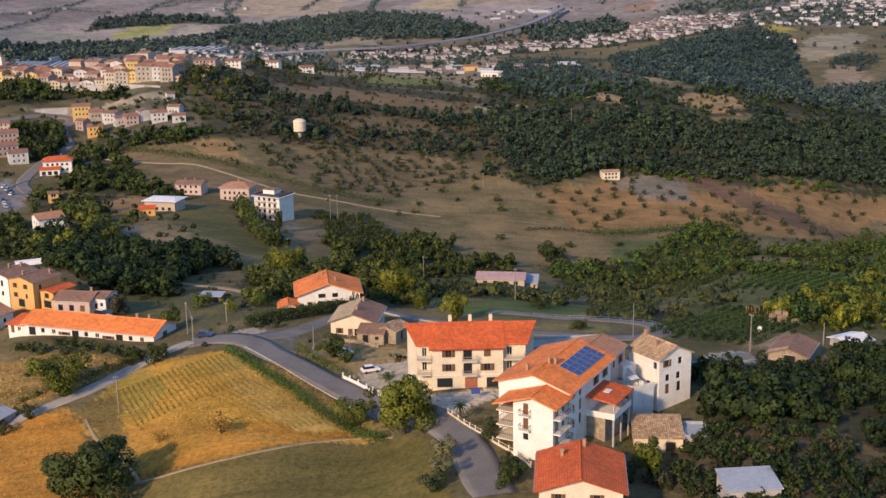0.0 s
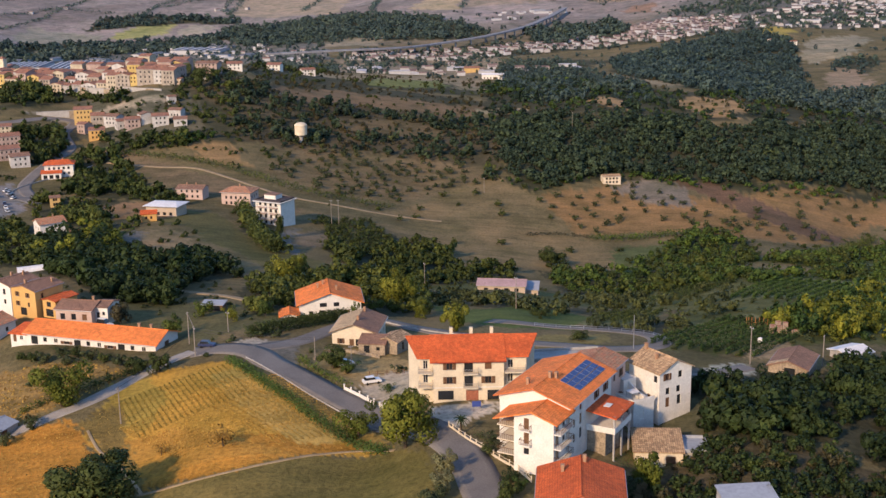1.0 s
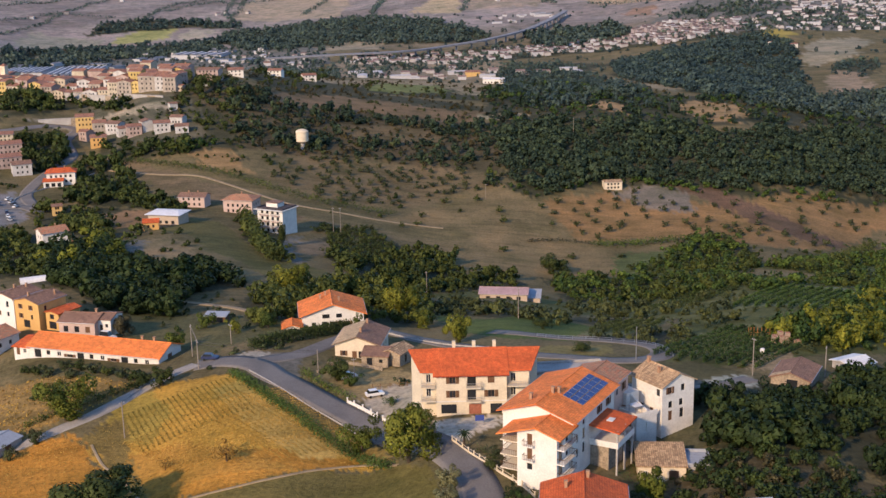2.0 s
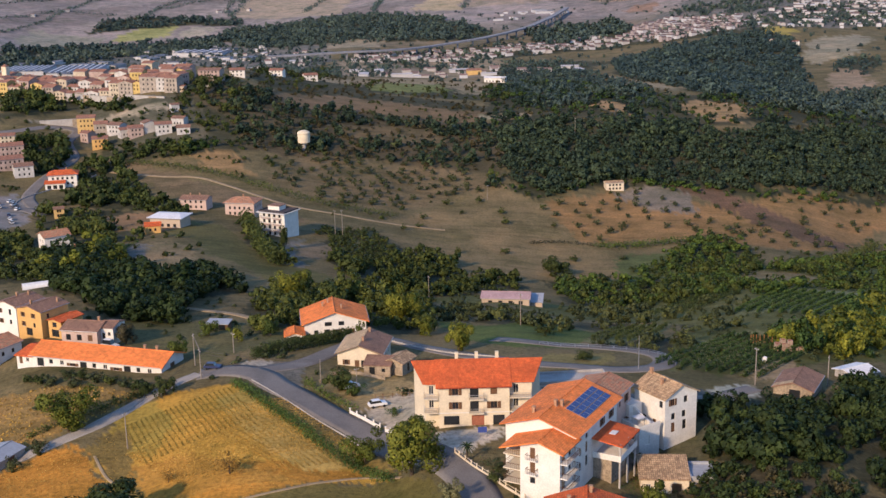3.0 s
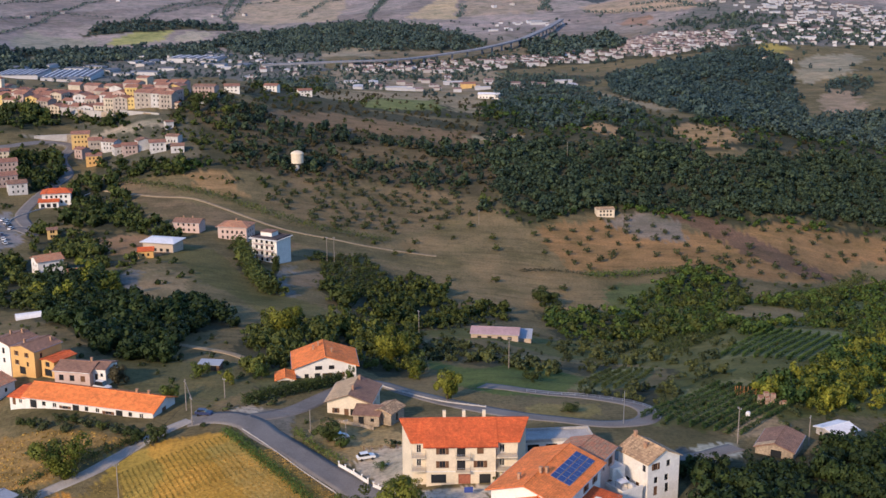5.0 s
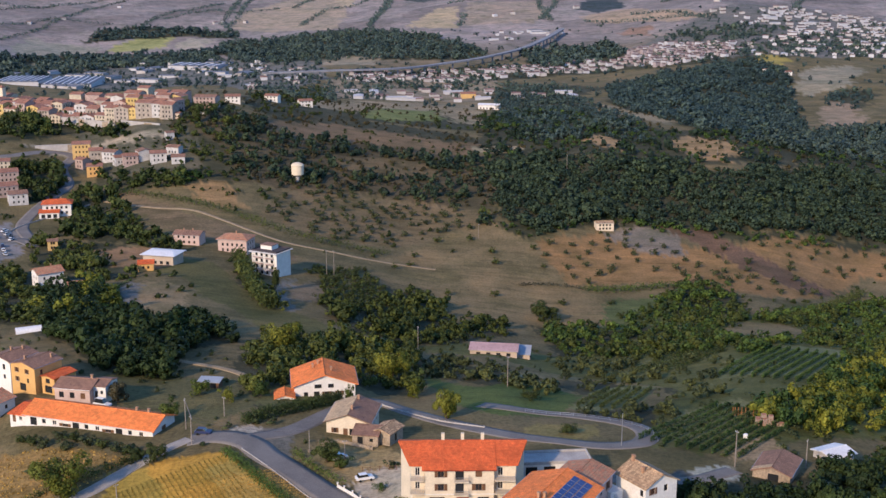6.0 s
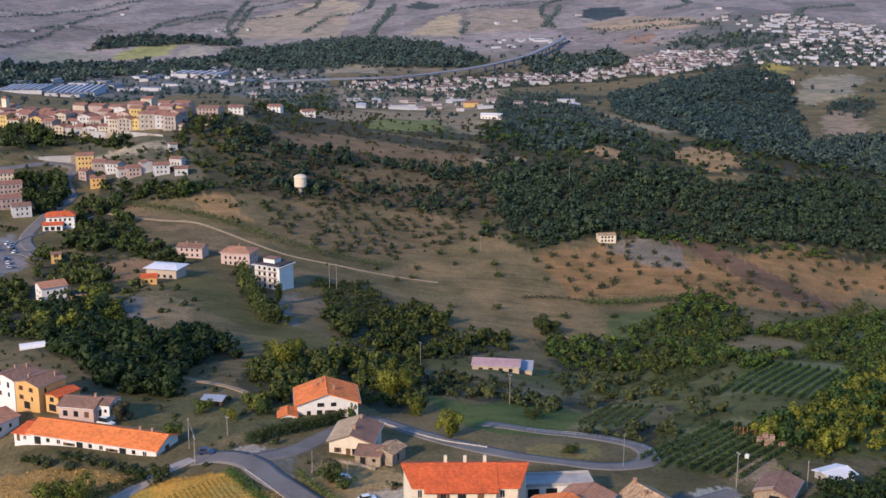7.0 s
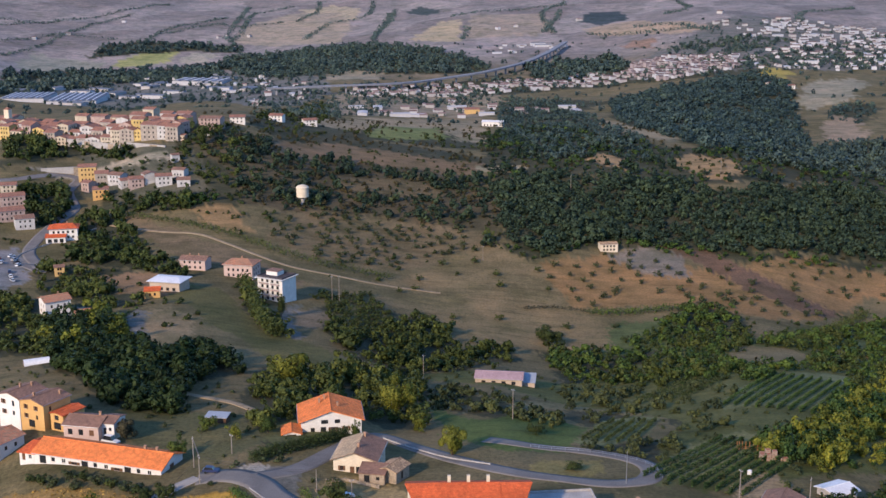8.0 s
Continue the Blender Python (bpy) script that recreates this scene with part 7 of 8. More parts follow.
CANOPY_BRIGHT = leaf_material("fresh green leaves", (0.045, 0.075, 0.016), (0.13, 0.17, 0.035))
CANOPY_PALE = leaf_material("pale silvery leaves", (0.1, 0.115, 0.07), (0.24, 0.24, 0.14))
STUBBLE_OLIVE = leaf_material("olive stubble", (0.2, 0.15, 0.035), (0.34, 0.25, 0.06))
DRY_GRASS = leaf_material("dry grass", (0.3, 0.2, 0.05), (0.5, 0.34, 0.1))
CANOPY_STRAW = leaf_material("dry golden leaves", (0.2, 0.12, 0.03), (0.4, 0.25, 0.07))
for x, y, h, w, mat, label, n in (
        (-8.0, 214.5, 11.5, 11.0, CANOPY_GOLD, "large sunlit yellow-green tree at the road bend", 3200), (-18.0, 226.6, 7.0, 7.0, CANOPY_GOLD, "round yellow-green tree beside the road", 2200),
        (-43.8, 221.0, 4.6, 5.0, CANOPY_STRAW, "small golden fruit tree in the stubble field", 330), (-56.9, 224.2, 2.8, 2.8, CANOPY_STRAW, "little golden sapling in the stubble field", 200),
        (-64.5, 203.0, 11.5, 15.5, CANOPY, "broad dark green tree at the field corner", 4200), (-86.4, 256.8, 11.5, 10.5, CANOPY_GOLD, "round green tree beside the lane", 2600),
        (-0.4, 197.5, 4.6, 4.2, CANOPY_PALE, "pale silvery shrub at the road edge", 1100), (-0.9, 190.0, 4.4, 4.0, CANOPY_PALE, "pale silvery shrub at the road edge", 1100), (-2.6, 186.0, 4.0, 3.8, CANOPY_OLIVE, "grey-green shrub at the road edge", 1000),
        (35.6, 197.0, 6.8, 5.6, CANOPY_GOLD, "bright yellow-green tree before the tan house", 1800), (31.0, 192.0, 4.0, 4.5, CANOPY_OLIVE, "dusty green shrub beside the red roof", 1000), (9.5, 186.0, 4.5, 3.6, CANOPY, "dark green garden shrub", 1000),
        (-51.8, 394.4, 12.0, 10.5, CANOPY_GOLD, "tall sunlit tree behind the villa", 2600), (-14.5, 361.0, 12.5, 9.5, CANOPY_GOLD, "tall yellow-green tree on the slope", 2600), (-7.5, 337.1, 6.0, 5.5, CANOPY_GOLD, "small yellow-green tree by the back road", 1300),
        (2.5, 303.1, 8.5, 6.0, CANOPY_GOLD, "bright green-gold tree by the back road", 1700), (-24.4, 316.5, 5.5, 2.6, CANOPY_BRIGHT, "slim green conifer beside the villa", 900), (-26.0, 266.5, 5.6, 5.8, CANOPY, "dark green bush in the garden", 1500),
        (-22.5, 263.5, 3.4, 4.0, CANOPY_BRIGHT, "round green bush in the garden", 900), (-88.3, 315.5, 6.0, 5.6, CANOPY_DRY, "brownish tree behind the long building", 1400), (51.2, 562.8, 9.5, 13.0, CANOPY, "large round dark tree alone in the field", 1600),
        (29.4, 735.3, 9.5, 5.5, CANOPY_BRIGHT, "pale green poplar at the wood edge", 900), (-73.8, 532.0, 12.0, 4.0, CANOPY, "dark cypress before the tall block", 1000), (-67.8, 271.5, 5.2, 4.6, CANOPY, "dark tree at the end of the long building", 1300),
        (-73.0, 272.8, 4.2, 4.2, CANOPY, "dark tree at the end of the long building", 1200), (-90.7, 247.8, 4.0, 3.6, CANOPY_OLIVE, "small olive tree by the lane", 900), (-94.3, 241.6, 3.4, 3.0, CANOPY_OLIVE, "small olive tree by the lane", 800),
        (-6.0, 236.0, 2.6, 4.0, CANOPY_GOLD, "yellow-green shrub before the cream house", 900), (-9.6, 238.0, 2.6, 3.8, CANOPY_BRIGHT, "green shrub by the yard wall", 900), (-174.0, 880.0, 17.0, 11.0, CANOPY, "tall dark tree at the end of the old town", 1500),
        (-67.3, 323.8, 5.0, 5.0, CANOPY_BRIGHT, "green tree near the grey canopy", 1000), (-57.4, 314.0, 4.2, 4.2, CANOPY_GOLD, "yellow-green shrub near the junction", 900), (-49.2, 318.5, 5.0, 4.6, CANOPY_BRIGHT, "green tree near the junction", 1000),
        (-70.5, 299.5, 6.0, 4.4, CANOPY_BRIGHT, "green tree behind the poles", 1000), (27.0, 330.0, 3.4, 5.0, CANOPY, "dark bush on the meadow", 900), (33.0, 285.5, 3.0, 4.4, CANOPY, "dark bush inside the hairpin", 900), (-3.5, 219.0, 3.5, 3.5, CANOPY_GOLD, "yellow-green shrub at the bend", 800), (7.5, 205.5, 2.4, 2.8, CANOPY, "dark garden shrub inside the fence", 700), (10.5, 207.0, 2.8, 2.6, CANOPY_DRY, "brownish garden shrub inside the fence", 700),
        (8.6, 211.0, 2.2, 2.6, CANOPY_OLIVE, "olive shrub on the garden slope", 700), (11.0, 193.5, 3.2, 3.0, CANOPY_DEEP, "dark conifer beside the balconies", 800), (12.2, 190.0, 3.0, 2.8, CANOPY_MID, "green shrub below the balconies", 700), (13.5, 212.0, 2.0, 2.4, CANOPY, "low dark shrub by the drive", 600),
        (36.0, 216.0, 2.6, 3.2, CANOPY_DEEP, "dark shrub under the white annex", 700), (40.0, 217.5, 2.4, 3.0, CANOPY, "dark shrub under the white annex", 700), (-13.0, 251.5, 2.0, 3.0, CANOPY_MID, "green shrub along the yard", 600), (12.5, 231.5, 2.4, 2.8, CANOPY, "shrub before the garage doors", 600)):
    tree(x, y, h, w, mat, label, int(n * 1.6), 0.055 if n > 2000 else 0.08, int(abs(x)) % 4)
for k, (x, y) in enumerate(((-96, 288), (-92, 286), (-87.5, 283), (-83.5, 281.5), (-79.3, 278.9), (-76, 277.6), (-92.5, 281.4), (-102.5, 286.6), (-99, 284), (-106, 289))):
    tree(x, y, 2.4 + 0.3 * (k % 3), 3.4, (CANOPY_OLIVE, CANOPY)[k % 2], "low green bush before the long building", 600, 0.13, k % 4, "bushes before the long building", "bush")


def tree_rows(poly, spacing, keep, h, w, material, label, group, seed, count=130, size=0.2, turn=20.0):
    """Fruit and olive trees set out in loose rows."""
    rng = random.Random(seed)
    cx, cy = sum(p[0] for p in poly) / len(poly), sum(p[1] for p in poly) / len(poly)
    c, s = math.cos(radians(turn)), math.sin(radians(turn))
    pts = [(cx + c * u - s * v, cy + s * u + c * v) for i in range(-30, 31) for j in range(-30, 31) for u, v in [((i + rng.uniform(-0.3, 0.3)) * spacing, (j + rng.uniform(-0.3, 0.3)) * spacing)]]
    ok = within(poly, np.array([p[0] for p in pts]), np.array([p[1] for p in pts]))
    for p in [p for p, k in zip(pts, ok) if k and rng.random() < keep]:
        tree(p[0], p[1], h * rng.uniform(0.7, 1.25), w * rng.uniform(0.7, 1.25), material, label, count, size, rng.randrange(4), group)


tree_rows(FIELDS["ochre_field"], 12.5, 0.72, 3.8, 4.2, CANOPY_OLIVE, "small dusty green fruit tree on the ochre field", "field trees", 31)
tree_rows(FIELDS["apex_field"], 24, 0.55, 3.6, 4.2, CANOPY, "small dark tree dotted on the pale field", "field trees", 32)
tree_rows(FIELDS["olive_terrace"], 9.5, 0.75, 3.8, 4.4, CANOPY_OLIVE, "grey-green olive tree on the dry slope", "slope olives", 33)

# ---- hedges, vines and furrows ----
def leafy_line(points, height, width, material, label, step=0.5, leaves=14, size=0.35, seed=1, name="hedge", category="hedge", kind=""):
    rng = np.random.default_rng(seed)
    tris = []
    for line in points:
        q = curve_through(line, step)
        h = heights([p[0] for p in q], [p[1] for p in q])
        for (x, y), z in zip(q, h):
            for _ in range(leaves):
                p = np.array([x + rng.normal(0, width / 2.6), y + rng.normal(0, width / 2.6), z + height * rng.beta(1.6, 1.1) * (1 + 0.15 * math.sin(x + y))])
                d = rng.normal(0, 1, (3, 3)) * size * 0.6
                tris.append([p + d[0], p + d[1], p + d[2]])
    me = tri_mesh(name, tris, material)
    return tagged(new(name, me), label, category, kind=kind)


leafy_line([[(-50.5, 270.0), (-43.0, 257.2), (-35.2, 245.5), (-28.2, 235.6), (-21.7, 227.4), (-12, 215)]], 1.5, 2.2, CANOPY_MID, "ragged yellow-green hedge along the field edge", 0.35, 34, 0.26, 41)
leafy_line([[(-49.0, 290.0), (-44.0, 296.0), (-37.0, 303.0), (-31.0, 309.5), (-27.0, 316.0)]], 3.0, 2.2, CANOPY, "tall dense dark green hedge before the villa", 0.3, 80, 0.28, 42)
leafy_line([[(-96, 257), (-89.2, 262.0), (-82.3, 265.6), (-75.2, 274.2)]], 1.3, 1.5, CANOPY, "dark low hedge along the lane", 0.5, 22, 0.3, 43)
leafy_line([[(-34, 269), (-30, 262.8), (-25.5, 258), (-22, 254.5)]], 1.5, 1.5, CANOPY_BRIGHT, "green garden hedge beside the road", 0.5, 22, 0.3, 44)
leafy_line([[(6, 214), (9, 209), (11, 204)]], 1.0, 1.6, CANOPY_OLIVE, "garden shrubs inside the roadside fence", 0.5, 16, 0.3, 45)
leafy_line([[(44, 620), (60, 626), (78, 622)]], 1.6, 2.0, CANOPY_DRY, "dark hedge strip in the field", 1.0, 14, 0.5, 47)
leafy_line([[(80, 620), (100, 622), (125, 628), (140, 625)]], 3.0, 5.0, CANOPY_BRIGHT, "green thicket below the ochre field", 1.0, 26, 0.6, 48)
leafy_line([[(-196, 737), (-160, 714), (-125, 692), (-92, 668), (-60, 652), (-30, 650)]], 3.0, 6.5, CANOPY, "hedge of dark bushes below the dirt track", 1.0, 18, 0.6, 49)
leafy_line([[(160, 540), (185, 580), (215, 625), (240, 660)]], 3.5, 5.0, CANOPY, "dark tree line along the valley ditch", 1.0, 22, 0.6, 50)

leafy_line([[(-100, 590), (-92, 562), (-84, 527), (-76, 501), (-70, 488)]], 6.5, 4.0, CANOPY, "line of dark trees along the edge of the bank", 1.0, 34, 0.8, 60)
leafy_line([[(-125, 463), (-133, 488), (-139, 511), (-137, 524)]], 1.0, 0.8, CANOPY_MID, "low hedge round the curved drive", 0.8, 10, 0.4, 61)

HILL_HEDGES = [[(-593, 3460), (-599, 3753), (-632, 4215), (-522, 4428)], [(-123, 3012), (-174, 3202), (-169, 3560), (-161, 3971)], [(-1084, 3030), (-1064, 3227), (-1070, 3496), (-1067, 3777), (-1020, 4076)],
               [(-845, 3178), (-823, 3462), (-813, 3716), (-700, 4049)], [(261, 3161), (310, 3387), (347, 3618)], [(367, 3070), (496, 2923), (633, 2819)], [(-1337, 3764), (-1234, 3760), (-1192, 3849)],
               [(-1230, 3100), (-1120, 3380), (-1064, 3515), (-920, 3450)], [(-616, 3530), (-648, 3930), (-697, 4490)], [(-380, 3450), (-347, 3790), (-236, 3960), (-237, 4310)], [(-180, 3260), (-154, 3720), (-148, 4020)],
               [(-1303, 3650), (-1187, 3820), (-1080, 4080), (-977, 4465)], [(288, 3155), (293, 3580), (385, 3850)], [(475, 3055), (565, 2940), (609, 2770)], [(32, 3620), (200, 3680), (380, 3790)],
               [(-800, 3620), (-705, 3850), (-620, 3770), (-500, 3900)], [(56, 3110), (70, 3300)], [(600, 3300), (700, 3500), (720, 3900)], [(900, 3100), (1000, 3400), (1200, 3600)], [(-450, 3900), (-420, 4200), (-440, 4500)]]
leafy_line(HILL_HEDGES, 5.0, 14.0, CANOPY_FAR, "dark hedges and gullies between the far hill fields", 10.0, 9, 3.6, 46, "hedges", "hedge", "stuff")


def vine_rows(start, end, side, rows, gap, height, material, label, seed, step=0.6, leaves=10, size=0.3, width=0.5, name="vineyard"):
    lines = []
    for k in range(rows):
        ox, oy = side[0] * gap * k, side[1] * gap * k
        lines.append([(start[0] + ox, start[1] + oy), ((start[0] + end[0]) / 2 + ox, (start[1] + end[1]) / 2 + oy), (end[0] + ox, end[1] + oy)])
    return leafy_line(lines, height, width, material, label, step, leaves, size, seed, name, "crop rows", "stuff")


vine_rows((50, 280), (80, 325), (0.82, -0.55), 9, 3.2, 1.7, CANOPY_MID, "rows of green vines running up the slope", 51, 0.4, 20, 0.24, 0.32)
vine_rows((40, 326), (55, 366), (0.92, -0.38), 5, 3.4, 1.6, CANOPY, "rows of green vines beside the meadow", 58, 0.5, 16, 0.26, 0.35)
vine_rows((93, 378), (131, 452), (0.84, -0.54), 10, 3.6, 1.7, CANOPY_MID, "rows of green vines on the far slope", 52, 0.6, 14, 0.32, 0.35)
vine_rows((70, 415), (95, 450), (0.82, -0.57), 6, 3.6, 1.8, CANOPY, "rows of green vines by the pale field", 53, 0.8, 10, 0.4)
vine_rows((-74, 258), (-64, 236), (0.9, 0.42), 22, 1.15, 0.26, STUBBLE_OLIVE, "furrow rows of olive stubble in the golden field", 54, 0.3, 5, 0.14, 0.3, "stubble")
vine_rows((-48.5, 259), (-24, 227), (-0.79, -0.6), 9, 1.4, 0.16, DRY_GRASS, "pale mown furrows along the field hedge", 57, 0.3, 5, 0.16, 0.32, "stubble")
vine_rows((-70, 243), (-38, 259), (0.6, -0.8), 20, 1.5, 0.14, DRY_GRASS, "pale mown streaks across the golden field", 59, 0.35, 5, 0.2, 0.5, "stubble")
tree_rows(FIELDS["orchard_ground"], 5.2, 0.93, 3.4, 3.8, CANOPY, "small round fruit tree in the orchard rows", "orchard trees", 34, 130, 0.2, 35.0)


def straw_tufts():
    """Dry grass tufts over the golden field and the plots."""
    rng = np.random.default_rng(61)
    tris = []
    for key, gap, tall in (("stubble_gold", 0.7, 0.12), ("orchard_gold", 0.8, 0.16), ("left_plots", 1.0, 0.3)):
        p = scatter(FIELDS[key], gap, rng)
        z = heights(p[:, 0], p[:, 1])
        for (x, y), h in zip(p, z):
            a = rng.uniform(0, 6.28)
            s = tall * rng.uniform(0.5, 1.6)
            tris.append([(x - math.cos(a) * s, y - math.sin(a) * s, h - 0.05), (x + math.cos(a) * s, y + math.sin(a) * s, h - 0.05), (x + rng.normal(0, 0.15), y + rng.normal(0, 0.15), h + s)])
    tagged(new("grass", tri_mesh("grass", tris, DRY_GRASS)), "dry golden grass and stubble over the fields", "grass", kind="stuff")


straw_tufts()
vine_rows((30, 205), (37, 200), (0.58, 0.81), 6, 1.3, 0.6, CANOPY_MID, "rows of green vegetables in the kitchen garden", 56, 0.4, 8, 0.16, 0.3, "kitchen_garden")


def ground_bushes():
    """Scattered brambles and low bushes over the rough ground."""
    rng = np.random.default_rng(71)
    kinds = [crown_parts(rng, 60, 0.3) for _ in range(6)]
    for label, material, n, x0, x1, y0, y1, tall, seed in (("low dusty bushes scattered over the near slopes", CANOPY_OLIVE, 900, -160, 130, 250, 480, 1.7, 1), ("dark bushes scattered over the valley slopes", CANOPY, 1500, -300, 330, 480, 980, 2.6, 2),
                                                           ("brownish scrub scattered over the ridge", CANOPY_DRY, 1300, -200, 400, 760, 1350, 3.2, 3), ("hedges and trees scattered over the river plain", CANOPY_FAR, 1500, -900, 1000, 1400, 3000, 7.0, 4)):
        p = np.stack([rng.uniform(x0, x1, n), rng.uniform(y0, y1, n)], 1)
        p = p[np.sin(p[:, 0] / 31 + seed) * np.cos(p[:, 1] / 43 + seed * 2) + rng.normal(0, 0.3, len(p)) > -0.15]
        for key in ("stubble_gold", "lower_meadow", "orchard_gold", "apex_field", "ochre_field", "slope_field", "green_bank", "pale_meadow", "house_yard", "entry_yard", "farm_yard", "village_yard", "mall_yard", "river_green", "road_meadow"):
            p = p[~within(FIELDS[key], p[:, 0], p[:, 1])]
        for line in ROADS.values():
            q = np.array(curve_through(line, 3.0))
            p = p[np.min(np.hypot(p[:, None, 0] - q[None, :, 0], p[:, None, 1] - q[None, :, 1]), 1) > 5]
        for bx, by, r in ((5, 241, 17), (21, 205, 16), (43, 229, 9), (-22, 290, 10), (-32, 327, 14), (-90, 297, 20), (-105, 292, 16), (-75, 300, 16), (-112, 325, 16), (78, 256, 14), (-20, 255, 12), (30, 255, 14)):
            p = p[np.hypot(p[:, 0] - bx, p[:, 1] - by) > r]
        z = heights(p[:, 0], p[:, 1])
        tris, turned = [], []
        for (x, y), h in zip(p, z):
            s = tall * rng.uniform(0.5, 1.3)
            k, n = kinds[rng.integers(6)]
            tris.append(k * np.array([s * 0.62, s * 0.62, s * 0.5]) + np.array([x, y, h + s * 0.35]))
            turned.append(n)
        tagged(new("scrub", leaf_mesh("scrub", np.concatenate(tris), np.concatenate(turned), material, rng.beta(2.2, 2.2, len(p)))), label, "bushes", kind="stuff")


ground_bushes()


def palm(x, y):
    root = thing("palm_tree", x, y, ground(x, y), 0, "small palm with a dark drooping crown in the garden", "tree")
    bm = bmesh.new()
    add_tube(bm, (0, 0, -0.3), (0.1, 0, 3.2), 0.22, 0.16, 8)
    part("trunk", bm, BARK, root)
    bm = bmesh.new()
    for k in range(22):
        a = k * 2.4
        rise = 0.5 + 0.5 * math.sin(k * 1.7)
        pts = [Vector((0.1, 0, 3.2)) + Vector((math.cos(a) * r, math.sin(a) * r, rise * r * 0.9 - 0.42 * r * r)) for r in (0, 0.5, 1.0, 1.5, 1.9)]
        s = Vector((-math.sin(a), math.cos(a), 0))
        for i in range(4):
            w0, w1 = 0.22 * (1 - i / 4.5), 0.22 * (1 - (i + 1) / 4.5)
            bm.faces.new([bm.verts.new(v) for v in (pts[i] - s * w0, pts[i] + s * w0, pts[i + 1] + s * w1, pts[i + 1] - s * w1)])
    part("crown", bm, CANOPY, root)


palm(2.6, 215.0)

# ---- poles and wires ----
def pole(x, y, h, label="grey wooden utility pole", arm=1.2, r=0.15, material=None, group="utility poles", lean=0.0):
    root = thing("utility_pole", x, y, ground(x, y), x * 7, label, "pole", group)
    bm = bmesh.new()
    add_tube(bm, (0, 0, -1), (lean, 0, h), r, r * 0.65, 8)
    part("shaft", bm, material or WOOD_POLE, root)
    if arm:
        part("crossarm", box_mesh(-arm / 2 + lean, arm / 2 + lean, -0.06, 0.06, h - 0.5, h - 0.38), METAL, root)
        for k in (-1, 0, 1):
            bm = bmesh.new()
            add_tube(bm, (lean + k * arm * 0.42, 0, h - 0.38), (lean + k * arm * 0.42, 0, h - 0.15), 0.05, 0.05, 6)
            part("insulator", bm, WHITE, root)
    return Vector((x, y, ground(x, y) + h - 0.2))


p_a = pole(-70.6, 246.0, 8.5)
p_b = pole(-60.6, 279.0, 7.5, "grey double utility pole with a brace", 1.6)
p_c = pole(-64.5, 291.0, 8.5)
p_d = pole(-30.7, 270.8, 6.0, "short wooden utility pole by the garden", 0.0, 0.12)
p_e = pole(68.9, 260.0, 9.0)
p_f = pole(44.7, 274.0, 8.5, "tall metal lamp post beside the hairpin", 0.0, 0.12, METAL)
p_g = pole(21.5, 351.0, 10.0)
p_h = pole(-7.5, 446.0, 11.0)
for x, y, h in ((-54.6, 578.7, 13.0), (-51.3, 581.4, 13.0), (-56.0, 299.0, 5.5), (91.2, 845.0, 12.0), (24.2, 700.0, 9.0), (86.0, 262.0, 7.5), (-16.2, 361.0, 7.0), (205.0, 880.0, 14.0), (-22.0, 268.0, 5.5)):
    pole(x, y, h)


def wire(a, b, sag):
    bm = bmesh.new()
    pts = [a.lerp(b, i / 14) - Vector((0, 0, sag * 4 * (i / 14) * (1 - i / 14))) for i in range(15)]
    rings = [[bm.verts.new(p + Vector((0, 0.035 * math.cos(k * math.pi / 2), 0.035 * math.sin(k * math.pi / 2)))) for k in range(4)] for p in pts]
    for r, q in zip(rings, rings[1:]):
        for k in range(4):
            bm.faces.new((r[k], r[(k + 1) % 4], q[(k + 1) % 4], q[k]))
    me = bpy.data.meshes.new("wire")
    bm.to_mesh(me)
    bm.free()
    me.materials.append(SHEET_DARK)
    tagged(new("power_cable", me), "thin dark overhead cable strung between utility poles", "cable", "overhead cables")


wire(p_a, p_b, 0.8)
wire(p_b, p_d, 0.7)
wire(p_b, p_c, 0.3)
wire(p_b - Vector((0, 0, 0.8)), p_d - Vector((0, 0, 0.4)), 0.8)
bm = bmesh.new()
o = Vector((-60.6, 279.0, ground(-60.6, 279.0)))
add_tube(bm, Vector((-64.5, 291.0, ground(-64.5, 291.0) + 8.0)), o + Vector((0.3, 0, 6.8)), 0.09, 0.09, 6)
me = bpy.data.meshes.new("brace")
bm.to_mesh(me)
bm.free()
me.materials.append(WOOD_POLE)
tagged(new("pole_brace", me), "wooden brace between two utility poles", "pole")

